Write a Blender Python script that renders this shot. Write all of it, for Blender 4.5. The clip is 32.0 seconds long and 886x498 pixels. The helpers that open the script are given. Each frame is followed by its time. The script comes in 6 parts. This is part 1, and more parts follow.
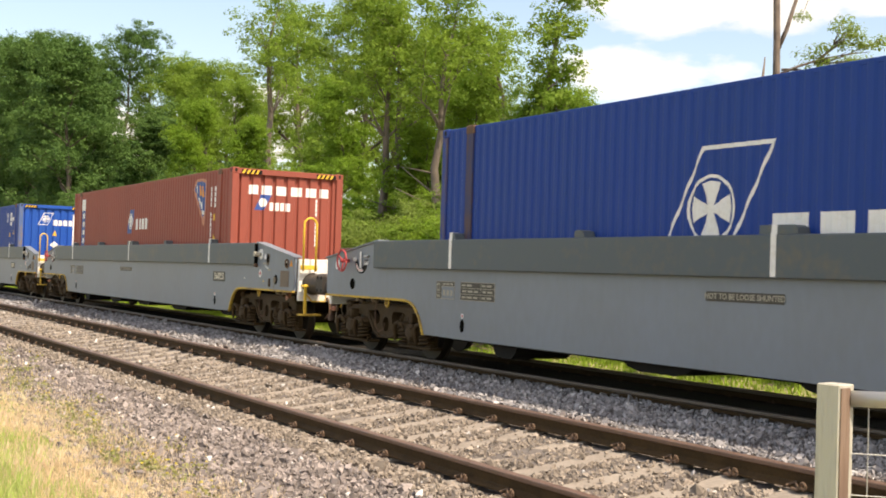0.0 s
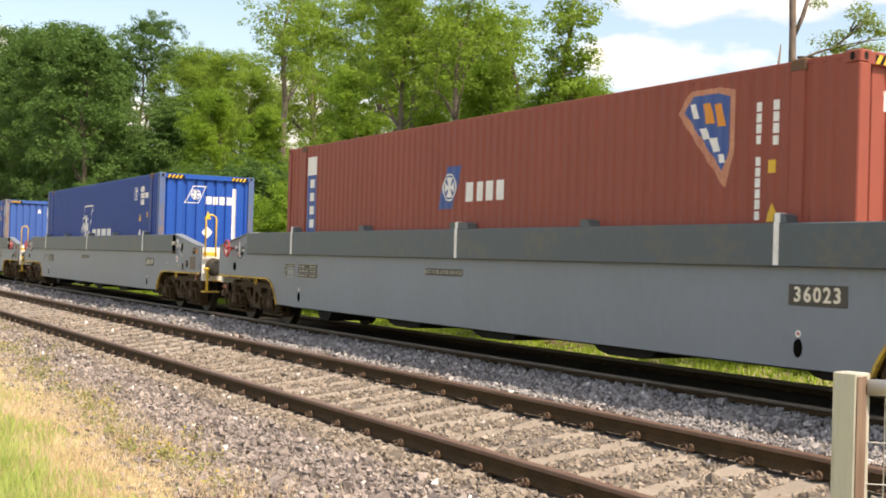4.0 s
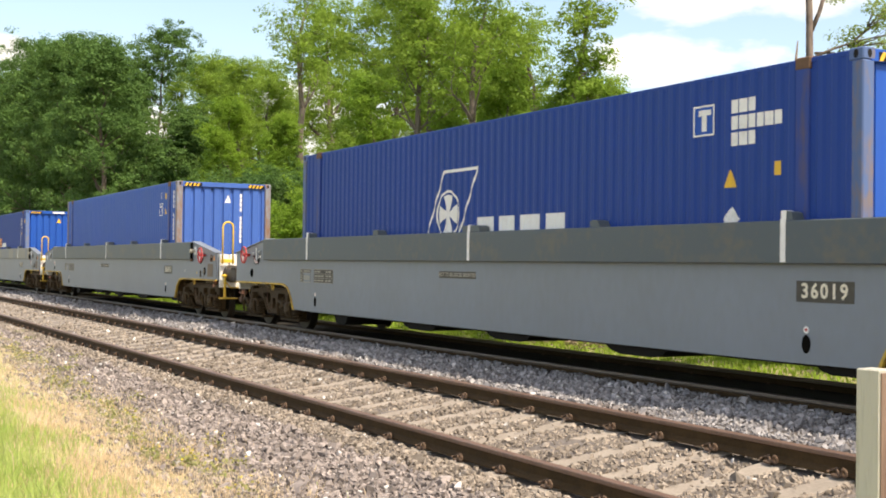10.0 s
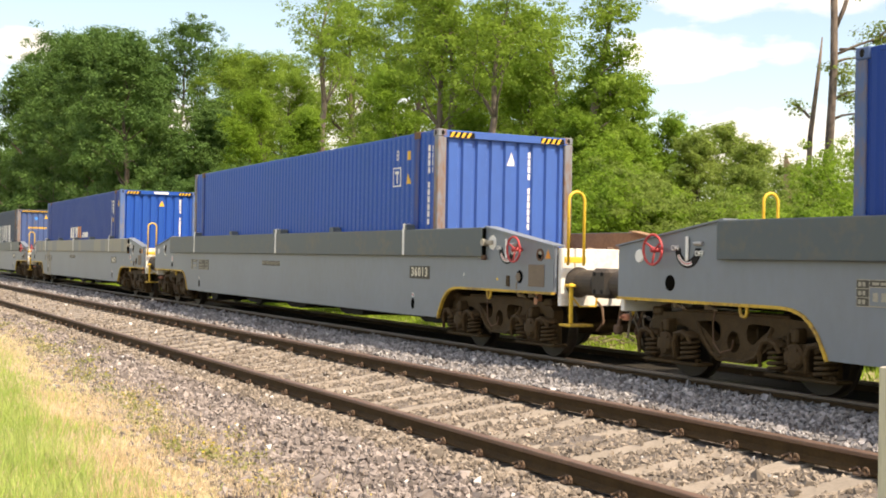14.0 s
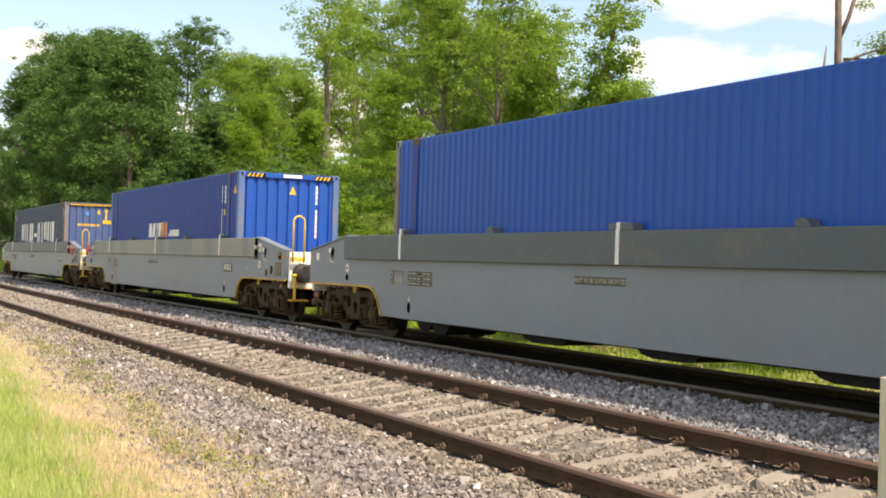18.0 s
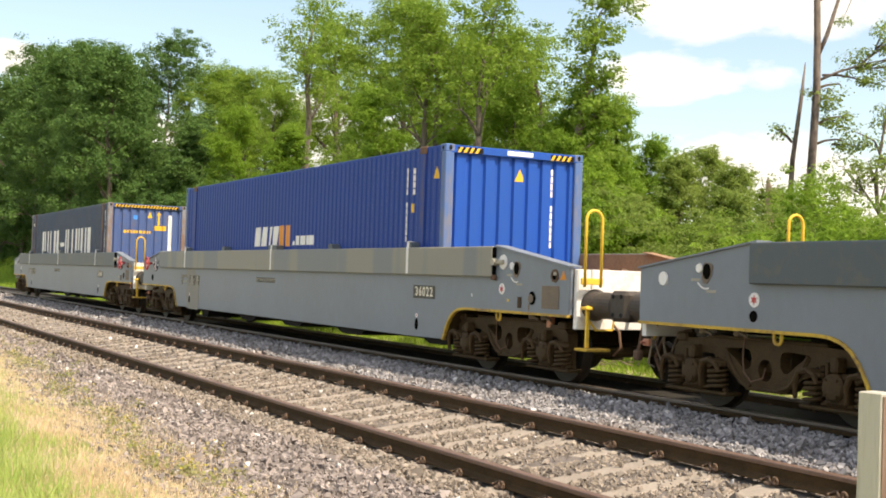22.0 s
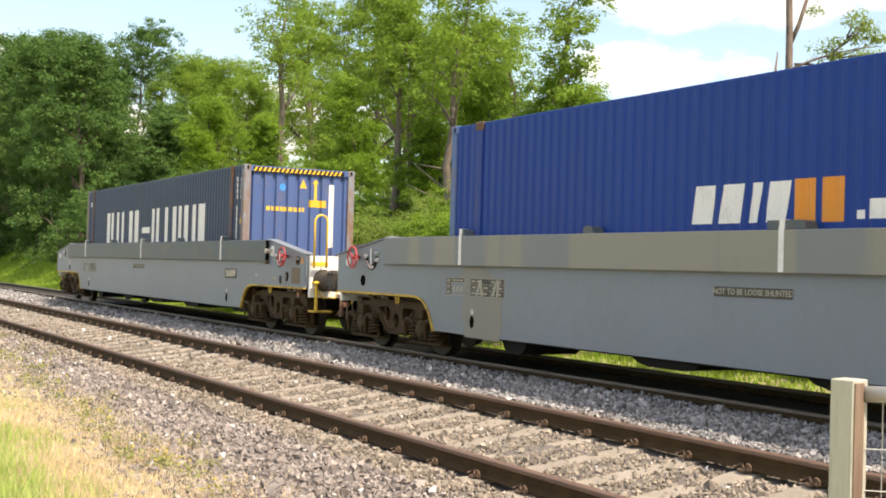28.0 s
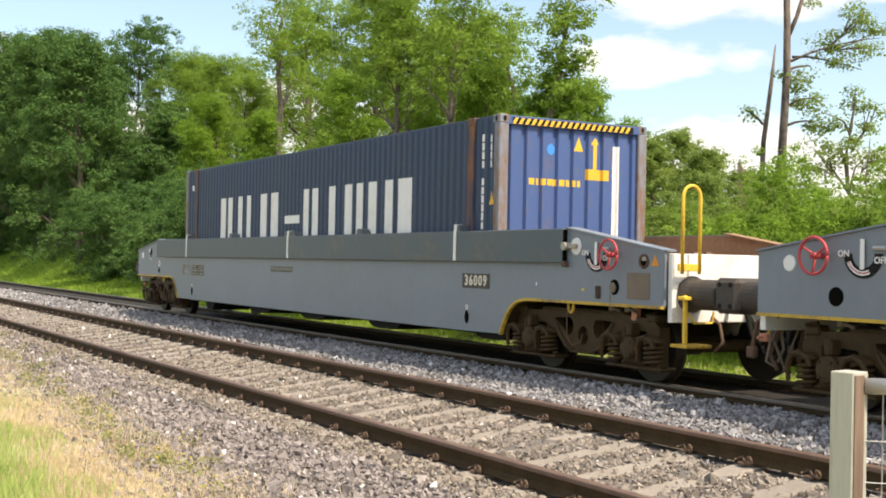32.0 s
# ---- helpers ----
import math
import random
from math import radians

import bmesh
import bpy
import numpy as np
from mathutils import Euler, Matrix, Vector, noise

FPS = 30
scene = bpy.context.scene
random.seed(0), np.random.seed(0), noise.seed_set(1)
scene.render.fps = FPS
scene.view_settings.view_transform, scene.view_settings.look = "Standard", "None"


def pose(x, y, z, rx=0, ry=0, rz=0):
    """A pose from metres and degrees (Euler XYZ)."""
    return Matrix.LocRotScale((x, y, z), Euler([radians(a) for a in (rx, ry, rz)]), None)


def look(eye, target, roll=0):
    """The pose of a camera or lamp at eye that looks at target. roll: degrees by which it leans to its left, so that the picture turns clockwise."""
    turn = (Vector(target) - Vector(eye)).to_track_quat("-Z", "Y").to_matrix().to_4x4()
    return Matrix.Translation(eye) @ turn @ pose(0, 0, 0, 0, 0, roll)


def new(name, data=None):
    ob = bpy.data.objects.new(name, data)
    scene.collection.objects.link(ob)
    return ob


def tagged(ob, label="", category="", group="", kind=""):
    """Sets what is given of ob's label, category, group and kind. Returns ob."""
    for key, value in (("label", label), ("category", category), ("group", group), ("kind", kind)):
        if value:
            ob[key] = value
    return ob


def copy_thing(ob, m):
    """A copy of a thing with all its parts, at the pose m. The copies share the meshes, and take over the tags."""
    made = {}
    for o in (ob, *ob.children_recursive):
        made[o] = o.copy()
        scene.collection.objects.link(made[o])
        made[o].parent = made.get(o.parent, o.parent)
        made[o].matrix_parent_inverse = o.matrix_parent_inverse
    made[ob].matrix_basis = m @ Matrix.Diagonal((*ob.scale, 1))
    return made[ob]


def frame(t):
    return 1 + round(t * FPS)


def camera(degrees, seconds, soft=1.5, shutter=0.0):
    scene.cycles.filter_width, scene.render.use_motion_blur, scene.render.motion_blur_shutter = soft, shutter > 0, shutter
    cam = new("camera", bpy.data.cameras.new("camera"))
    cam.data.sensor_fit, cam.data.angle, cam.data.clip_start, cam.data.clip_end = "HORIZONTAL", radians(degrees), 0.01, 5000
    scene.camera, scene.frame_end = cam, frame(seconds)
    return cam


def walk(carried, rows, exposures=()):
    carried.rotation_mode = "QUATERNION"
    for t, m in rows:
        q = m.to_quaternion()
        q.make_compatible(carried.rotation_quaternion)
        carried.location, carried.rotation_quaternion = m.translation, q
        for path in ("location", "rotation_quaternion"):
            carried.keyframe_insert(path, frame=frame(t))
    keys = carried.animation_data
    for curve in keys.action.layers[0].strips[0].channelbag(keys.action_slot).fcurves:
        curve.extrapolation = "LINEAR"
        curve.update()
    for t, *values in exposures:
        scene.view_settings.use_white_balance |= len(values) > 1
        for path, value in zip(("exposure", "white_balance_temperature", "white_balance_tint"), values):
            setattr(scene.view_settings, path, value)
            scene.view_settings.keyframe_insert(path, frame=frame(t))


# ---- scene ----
# ---------------------------------------------------------------- camera
EYE = (0.0, 0.0, 1.30)
cam = camera(40.08, 32.0, soft=1.85, shutter=0.12)
# seconds, yaw, pitch, roll of a hand-held camera that stands on the verge
SWAY = (
    (0, 60.11, 1.13, -1.81), (0.5, 60.32, 1.12, -1.71), (1, 60.20, 1.00, -1.80), (1.5, 60.15, 1.30, -1.53),
    (2, 60.15, 1.20, -1.49), (2.5, 60.49, 0.86, -1.65), (3, 60.71, 0.44, -1.66), (3.5, 60.71, 0.51, -1.60),
    (5.5, 61.31, 0.90, -1.90), (6, 61.14, 1.34, -0.92), (6.5, 61.14, 1.21, -1.00), (7, 61.23, 0.68, -1.29),
    (7.5, 61.48, 0.77, -1.13), (8, 61.56, 0.82, -1.01), (8.5, 61.62, 0.66, -1.01), (9, 61.81, 0.75, -0.85),
    (9.5, 61.93, 0.45, -0.87), (10, 61.72, 0.73, -0.69), (10.5, 61.84, 0.62, -1.05), (11, 62.00, 0.58, -1.03),
    (11.5, 62.03, 0.24, -0.92), (12, 62.17, 0.15, -0.97), (12.5, 62.22, 0.47, -0.74), (13, 62.40, 0.35, -0.74),
    (13.5, 62.70, 0.44, -0.89), (14, 62.71, 0.48, -1.04), (14.5, 62.60, 0.60, -1.40), (16.5, 62.54, 0.63, -1.65),
    (17, 62.82, 0.65, -1.49), (17.5, 62.84, 0.68, -1.53), (18, 62.79, 0.73, -1.67), (18.5, 62.73, 0.75, -1.70),
    (19, 62.61, 0.92, -1.49), (19.5, 62.60, 1.15, -1.57), (20, 62.61, 1.12, -1.44), (20.5, 62.60, 1.00, -1.52),
    (21, 62.27, 1.10, -1.36), (21.5, 62.13, 1.51, -1.39), (22, 61.88, 1.39, -1.87), (22.5, 61.74, 1.39, -1.86),
    (23, 61.56, 1.22, -1.82), (23.5, 61.34, 1.32, -1.52), (24, 61.40, 1.70, -0.84), (24.5, 61.35, 1.36, -1.07),
    (25, 61.31, 1.05, -1.04), (25.5, 61.23, 0.98, -1.21), (27.5, 60.77, 0.85, -1.61), (28, 60.69, 0.94, -1.61),
    (28.5, 60.67, 0.72, -1.45), (29, 61.00, 0.92, -1.37), (29.5, 61.01, 0.69, -1.19), (30, 60.97, 0.66, -1.61),
    (30.5, 60.95, 0.74, -1.44), (31, 60.90, 0.92, -1.37), (31.5, 60.83, 0.87, -1.37), (32, 60.66, 0.73, -1.16))
walk(cam, [(t, pose(*EYE, 90 + p, r, y)) for t, y, p, r in SWAY], exposures=((0, 0.42, 7850, 14), (7, 0.44, 7850, 13), (9.5, 0.48, 7450, 12), (13, 0.54, 8050, 14), (17, 0.45, 7800, 12), (20, 0.44, 7750, 12), (24, 0.50, 7650, 11), (29, 0.60, 7600, 11), (30.5, 0.58, 7400, 11), (32, 0.40, 7250, 10)))

# ---------------------------------------------------------------- sky and sun
SUN = Vector((0.68, 0.225, 1.0)).normalized()
world = bpy.data.worlds.new("sky")
scene.world = world
world.use_nodes = True
wn, wl = world.node_tree.nodes, world.node_tree.links
wn.clear()
sky = wn.new("ShaderNodeTexSky")
sky.sky_type, sky.sun_disc = "NISHITA", False
sky.sun_elevation = math.asin(SUN.z)
sky.sun_rotation = math.atan2(SUN.x, SUN.y)
sky.air_density, sky.dust_density, sky.ozone_density = 1.0, 1.6, 2.0
w_geo = wn.new("ShaderNodeTexCoord")


def w_math(op, a, b=0.0, c=0.0, clamp=False):
    node = wn.new("ShaderNodeMath")
    node.operation, node.use_clamp = op, clamp
    for k, q in enumerate((a, b, c)):
        if isinstance(q, (int, float)):
            node.inputs[k].default_value = q
        else:
            wl.new(q, node.inputs[k])
    return node.outputs[0]


def w_noise(scale, stretch, detail):
    m, t = wn.new("ShaderNodeMapping"), wn.new("ShaderNodeTexNoise")
    m.inputs["Scale"].default_value = (1.0, 1.0, stretch)
    m.inputs["Location"].default_value = (1.7, 0.9, 0.45)
    t.inputs["Scale"].default_value, t.inputs["Detail"].default_value, t.inputs["Roughness"].default_value = scale, detail, 0.55
    wl.new(w_geo.outputs["Generated"], m.inputs["Vector"])
    wl.new(m.outputs["Vector"], t.inputs["Vector"])
    return t.outputs["Fac"]


# fair-weather clouds: low flat cumulus over the line, as distance along the horizon, height, half width, half height
CLOUDS = ((-0.01, 0.222, 0.125, 0.026), (-0.066, 0.166, 0.072, 0.019), (0.0, 0.088, 0.085, 0.042), (0.105, 0.072, 0.07, 0.026),
          (-0.565, 0.160, 0.035, 0.012), (-0.36, 0.115, 0.08, 0.035), (-0.47, 0.100, 0.05, 0.030), (0.12, 0.222, 0.05, 0.018))
w_xyz, w_dot = wn.new("ShaderNodeSeparateXYZ"), wn.new("ShaderNodeVectorMath")
w_dot.operation = "DOT_PRODUCT"
w_dot.inputs[1].default_value = (0.68, 0.735, 0.0)
wl.new(w_geo.outputs["Generated"], w_xyz.inputs[0])
wl.new(w_geo.outputs["Generated"], w_dot.inputs[0])
w_u, w_z = w_dot.outputs["Value"], w_xyz.outputs["Z"]
w_puff = w_math("MULTIPLY_ADD", w_noise(13.0, 2.4, 6), 1.9, -0.95)
w_cover = -2.0
for cu, cz, su, sz in CLOUDS:
    du = w_math("MULTIPLY_ADD", w_u, 1 / su, -cu / su)
    dz = w_math("MULTIPLY_ADD", w_z, 1 / sz, -cz / sz)
    away = w_math("SQRT", w_math("MULTIPLY_ADD", du, du, w_math("MULTIPLY", dz, dz)))
    w_cover = w_math("MAXIMUM", w_cover, w_math("SUBTRACT", 1.0, away))
w_low = w_math("MULTIPLY_ADD", w_math("ADD", w_cover, w_puff), 2.4, 0.12, True)
w_high = w_math("MULTIPLY", w_math("MULTIPLY_ADD", w_noise(3.0, 3.6, 7), 7.0, -3.1, True), w_math("MULTIPLY_ADD", w_z, 8.0, -2.1, True))
w_clouds = w_math("MAXIMUM", w_low, w_high)
w_mix = wn.new("ShaderNodeMix")
w_mix.data_type = "RGBA"
w_mix.inputs["B"].default_value = (4.5, 4.6, 4.7, 1)
w_bg = wn.new("ShaderNodeBackground")
w_bg.inputs["Strength"].default_value = 0.198
w_out = wn.new("ShaderNodeOutputWorld")
wl.new(w_clouds, w_mix.inputs["Factor"])
wl.new(sky.outputs["Color"], w_mix.inputs["A"])
wl.new(w_mix.outputs["Result"], w_bg.inputs["Color"])
wl.new(w_bg.outputs["Background"], w_out.inputs["Surface"])
sun_data = bpy.data.lights.new("sun", "SUN")
sun_data.energy, sun_data.angle, sun_data.color = 4.5, radians(0.6), (1.0, 0.94, 0.84)
sun = new("sun", sun_data)
sun.matrix_world = look(Vector((0, 0, 40)), Vector((0, 0, 40)) - SUN)


# ---------------------------------------------------------------- materials
def mat(name, base, other=None, rough=0.6, metal=0.0, coarse=1.5, fine=30.0, amount=0.5, bump=0.1, spread=0.0, streak=1.0,
        ramp=(0.35, 0.7), sheen=0.5, through_light=0.0):
    """A painted, rusty, stony or leafy surface: two colours mixed by noise at two scales, with fine relief."""
    m = bpy.data.materials.new(name)
    m.use_nodes = True
    n, l = m.node_tree.nodes, m.node_tree.links
    bsdf = n["Principled BSDF"]
    other = other or tuple(c * 0.75 for c in base)
    coord = n.new("ShaderNodeTexCoord")
    mapping = n.new("ShaderNodeMapping")
    mapping.inputs["Scale"].default_value = (1, 1, streak)
    l.new(coord.outputs["Object"], mapping.inputs["Vector"])
    big, small = n.new("ShaderNodeTexNoise"), n.new("ShaderNodeTexNoise")
    big.inputs["Scale"].default_value, small.inputs["Scale"].default_value = coarse, fine
    big.inputs["Detail"].default_value, small.inputs["Detail"].default_value = 6, 4
    l.new(mapping.outputs["Vector"], big.inputs["Vector"])
    l.new(mapping.outputs["Vector"], small.inputs["Vector"])
    blend = n.new("ShaderNodeMath")
    blend.operation = "MULTIPLY_ADD"
    blend.inputs[1].default_value = 0.45
    half = n.new("ShaderNodeMath")
    half.operation = "MULTIPLY"
    half.inputs[1].default_value = 0.55
    l.new(big.outputs["Fac"], half.inputs[0])
    l.new(small.outputs["Fac"], blend.inputs[0])
    l.new(half.outputs[0], blend.inputs[2])
    cr = n.new("ShaderNodeValToRGB")
    cr.color_ramp.elements[0].position, cr.color_ramp.elements[1].position = ramp
    cr.color_ramp.elements[0].color, cr.color_ramp.elements[1].color = (0, 0, 0, 1), (amount, amount, amount, 1)
    l.new(blend.outputs[0], cr.inputs["Fac"])
    mix = n.new("ShaderNodeMix")
    mix.data_type = "RGBA"
    mix.inputs["A"].default_value, mix.inputs["B"].default_value = (*base, 1), (*other, 1)
    l.new(cr.outputs["Color"], mix.inputs["Factor"])
    colour = mix.outputs["Result"]
    if spread:
        island = n.new("ShaderNodeNewGeometry")
        info = n.new("ShaderNodeObjectInfo")
        add = n.new("ShaderNodeMath")
        add.operation = "ADD"
        l.new(island.outputs["Random Per Island"], add.inputs[0])
        l.new(info.outputs["Random"], add.inputs[1])
        wrap = n.new("ShaderNodeMath")
        wrap.operation = "FRACT"
        l.new(add.outputs[0], wrap.inputs[0])
        rng = n.new("ShaderNodeMapRange")
        rng.inputs["To Min"].default_value, rng.inputs["To Max"].default_value = 1 - spread, 1 + spread
        l.new(wrap.outputs[0], rng.inputs["Value"])
        hsv = n.new("ShaderNodeHueSaturation")
        l.new(colour, hsv.inputs["Color"])
        l.new(rng.outputs["Result"], hsv.inputs["Value"])
        colour = hsv.outputs["Color"]
    l.new(colour, bsdf.inputs["Base Color"])
    bsdf.inputs["Roughness"].default_value, bsdf.inputs["Metallic"].default_value = rough, metal
    bsdf.inputs["Specular IOR Level"].default_value = sheen
    if bump:
        b = n.new("ShaderNodeBump")
        b.inputs["Strength"].default_value, b.inputs["Distance"].default_value = bump, 0.02
        l.new(small.outputs["Fac"], b.inputs["Height"])
        l.new(b.outputs["Normal"], bsdf.inputs["Normal"])
    if through_light:
        tr = n.new("ShaderNodeBsdfTranslucent")
        l.new(colour, tr.inputs["Color"])
        ms = n.new("ShaderNodeMixShader")
        ms.inputs["Fac"].default_value = through_light
        l.new(bsdf.outputs["BSDF"], ms.inputs[1])
        l.new(tr.outputs["BSDF"], ms.inputs[2])
        l.new(ms.outputs["Shader"], n["Material Output"].inputs["Surface"])
    return m


M_SIDE = mat("grey_wagon_paint", (0.192, 0.225, 0.272), (0.167, 0.185, 0.207), 0.45, coarse=0.7, fine=9, amount=0.8, bump=0.03, streak=0.5)
M_BAND = mat("dark_grey_paint", (0.072, 0.093, 0.106), (0.135, 0.118, 0.088), 0.5, coarse=0.9, fine=9, amount=0.85, bump=0.03, ramp=(0.50, 0.70))
M_BAND_FADED = mat("faded_beige_grey_paint", (0.26, 0.25, 0.205), (0.19, 0.205, 0.21), 0.55, coarse=0.55, fine=0.8, amount=0.95, bump=0.0, streak=0.05, ramp=(0.505, 0.53))
M_PATCH = mat("beige_overpaint", (0.245, 0.225, 0.185), (0.205, 0.205, 0.195), 0.55, coarse=2.5, fine=9, amount=0.9, bump=0.02)
M_YELLOW = mat("yellow_paint", (0.78, 0.50, 0.05), (0.40, 0.22, 0.05), 0.55, coarse=3.5, fine=25, amount=0.9, bump=0.05, ramp=(0.52, 0.74))
M_EDGING = mat("chipped_yellow_paint", (0.60, 0.38, 0.04), (0.20, 0.12, 0.05), 0.6, coarse=1.6, fine=20, amount=1, bump=0.08, ramp=(0.46, 0.66))
M_WHITE = mat("white_paint", (0.80, 0.79, 0.77), (0.55, 0.50, 0.45), 0.5, coarse=3.5, fine=25, amount=0.55, bump=0.03, ramp=(0.5, 0.72))
M_ENDWHITE = mat("dirty_white_end_paint", (0.82, 0.80, 0.76), (0.50, 0.38, 0.28), 0.55, coarse=1.8, fine=14, amount=0.6, bump=0.04, ramp=(0.50, 0.70))
M_RUST = mat("rusty_steel", (0.16, 0.085, 0.045), (0.08, 0.05, 0.035), 0.8, coarse=4, fine=40, amount=1, bump=0.3)
M_BOGIE = mat("oily_brown_steel", (0.036, 0.021, 0.007), (0.088, 0.051, 0.019), 0.7, coarse=5, fine=40, amount=0.9, bump=0.3, sheen=0.3)
M_BLACK = mat("black_steel", (0.010, 0.0095, 0.009), (0.021, 0.018, 0.016), 0.75, coarse=4, fine=30, bump=0.15, sheen=0.2)
# flat black that paints the darkness inside holes and hollows onto closed faces
M_HOLE_SHADE = mat("painted_hollow_dark", (0.006, 0.006, 0.005), (0.010, 0.009, 0.008), 1.0, bump=0.0, sheen=0.0)
M_TREAD = mat("polished_wheel_steel", (0.034, 0.025, 0.017), (0.018, 0.013, 0.009), 0.55, 0.3, coarse=4, fine=20, bump=0.05)
M_RED = mat("red_paint", (0.52, 0.055, 0.06), (0.36, 0.05, 0.05), 0.5, coarse=5, fine=30, amount=0.7, bump=0.03)
M_PLATE = mat("dark_plate", (0.05, 0.045, 0.035), (0.12, 0.11, 0.09), 0.6, coarse=8, fine=40, amount=0.4, bump=0.02)
M_BRASS = mat("pale_lettering", (0.80, 0.74, 0.60), (0.62, 0.56, 0.45), 0.6, coarse=9, fine=50, bump=0.0)
M_BROWNPALE = mat("pale_grey_brown_plate", (0.40, 0.37, 0.30), (0.26, 0.24, 0.20), 0.6, coarse=9, fine=40, amount=0.8, bump=0.0)
M_BROWNPATCH = mat("bare_brown_steel", (0.21, 0.16, 0.11), (0.13, 0.10, 0.08), 0.7, coarse=4, fine=30, amount=0.8, bump=0.08)
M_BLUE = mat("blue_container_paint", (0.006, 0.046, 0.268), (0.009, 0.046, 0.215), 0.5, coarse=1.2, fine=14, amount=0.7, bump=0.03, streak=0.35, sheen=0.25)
# paint of one container; on three others the sunlit tone of the ends
M_BLUE2 = mat("bright_blue_paint_and_sunlit_ends", (0.010, 0.080, 0.41), (0.018, 0.085, 0.34), 0.45, coarse=1.2, fine=14, amount=0.8, bump=0.03, streak=0.35, sheen=0.25)
# lighter copy of the blue above, with sunlight on the end coloured in
M_BLUE_SUNLIT = mat("blue_paint_lightened_for_sun", (0.05, 0.13, 0.43), (0.05, 0.11, 0.34), 0.45, coarse=1.2, fine=14, amount=0.8, bump=0.03, streak=0.35, sheen=0.25)
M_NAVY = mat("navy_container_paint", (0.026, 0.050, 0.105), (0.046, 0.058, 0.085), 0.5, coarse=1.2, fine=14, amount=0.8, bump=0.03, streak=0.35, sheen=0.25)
M_REDBOX = mat("oxide_red_container_paint", (0.31, 0.080, 0.056), (0.235, 0.066, 0.048), 0.55, coarse=1.2, fine=14, amount=0.8, bump=0.03, streak=0.3, sheen=0.25)
# navy with real rust, made bluer and lighter for the sun on this end
M_NAVY_SUNLIT = mat("worn_navy_end_paint_sunlit", (0.065, 0.11, 0.26), (0.16, 0.12, 0.10), 0.5, coarse=1.6, fine=14, amount=0.8, bump=0.04, streak=0.3, ramp=(0.52, 0.72), sheen=0.25)
M_RUSTBLUE = mat("rust_stained_blue_paint", (0.03, 0.045, 0.13), (0.12, 0.065, 0.04), 0.6, coarse=1.6, fine=12, amount=0.9, bump=0.05, streak=0.3, ramp=(0.45, 0.65), sheen=0.25)
M_POSTRUST = mat("worn_grey_post_paint", (0.20, 0.21, 0.24), (0.20, 0.11, 0.065), 0.6, coarse=2.6, fine=18, amount=1, bump=0.06, streak=0.35, ramp=(0.44, 0.60))
M_BLUEPOST = mat("worn_blue_grey_post_paint", (0.085, 0.14, 0.29), (0.20, 0.15, 0.12), 0.55, coarse=2.0, fine=16, amount=0.9, bump=0.05, streak=0.35, ramp=(0.50, 0.68), sheen=0.25)
M_PALEPOST = mat("sun_bleached_blue_post_paint", (0.085, 0.16, 0.36), (0.20, 0.19, 0.20), 0.55, coarse=2.0, fine=16, amount=0.9, bump=0.05, streak=0.3, ramp=(0.48, 0.70), sheen=0.25)
M_SKYBLUE = mat("bright_blue_dot", (0.04, 0.26, 0.72), (0.04, 0.20, 0.55), 0.45, bump=0.0)
M_STREAK = mat("rust_streaks", (0.03, 0.05, 0.10), (0.26, 0.11, 0.03), 0.65, coarse=1.1, fine=9, amount=1, bump=0.05, streak=0.16, ramp=(0.44, 0.62), sheen=0.25)
M_BLUEWORN = mat("worn_blue_post_paint", (0.02, 0.055, 0.25), (0.14, 0.09, 0.06), 0.55, coarse=1.3, fine=12, amount=0.9, bump=0.04, streak=0.2, ramp=(0.50, 0.68), sheen=0.25)
M_ORANGE = mat("orange_paint", (0.75, 0.27, 0.02), (0.6, 0.22, 0.03), 0.45, bump=0.02)
M_SALMON = mat("peeling_salmon_paint", (0.60, 0.28, 0.16), (0.40, 0.12, 0.08), 0.5, coarse=6, fine=30, amount=0.9, bump=0.02)
M_SIGNYEL = mat("yellow_label", (0.75, 0.45, 0.03), (0.6, 0.35, 0.05), 0.5, bump=0.02)
M_LOGOBLUE = mat("logo_blue", (0.03, 0.08, 0.30), (0.03, 0.07, 0.24), 0.45, bump=0.02)
M_RAIL = mat("rusty_rail_side", (0.082, 0.048, 0.020), (0.042, 0.025, 0.011), 0.8, coarse=5, fine=40, amount=1, bump=0.15, sheen=0.2)
M_RAILTOP = mat("worn_rail_top", (0.19, 0.115, 0.080), (0.12, 0.070, 0.048), 0.5, 0.15, coarse=3, fine=40, amount=1, bump=0.05)
M_LINING = mat("rusty_brown_lining", (0.37, 0.22, 0.12), (0.22, 0.13, 0.07), 0.85, coarse=2, fine=20, amount=1, bump=0.2)
M_BUFFER = mat("dusty_buffer_steel", (0.04, 0.032, 0.026), (0.075, 0.058, 0.045), 0.65, coarse=5, fine=30, amount=0.9, bump=0.15)
M_SHINE = mat("polished_rail_top", (0.20, 0.155, 0.12), (0.13, 0.10, 0.08), 0.45, 0.4, coarse=3, fine=40, amount=1, bump=0.03)
M_CONCRETE = mat("sleeper_concrete", (0.345, 0.300, 0.252), (0.215, 0.178, 0.142), 0.9, coarse=3, fine=35, amount=0.9, bump=0.3, spread=0.12)
M_CLIP = mat("rusty_clip", (0.15, 0.09, 0.055), (0.085, 0.055, 0.036), 0.85, coarse=9, fine=60, amount=0.9, bump=0.2)
# near-black, so the shade under the train lies in the sleepers' own colour
M_SLEEPER_SHADED = mat("train_shaded_sleeper", (0.022, 0.016, 0.011), (0.038, 0.028, 0.02), 0.85, coarse=3, fine=30, amount=0.9, bump=0.3, spread=0.2)
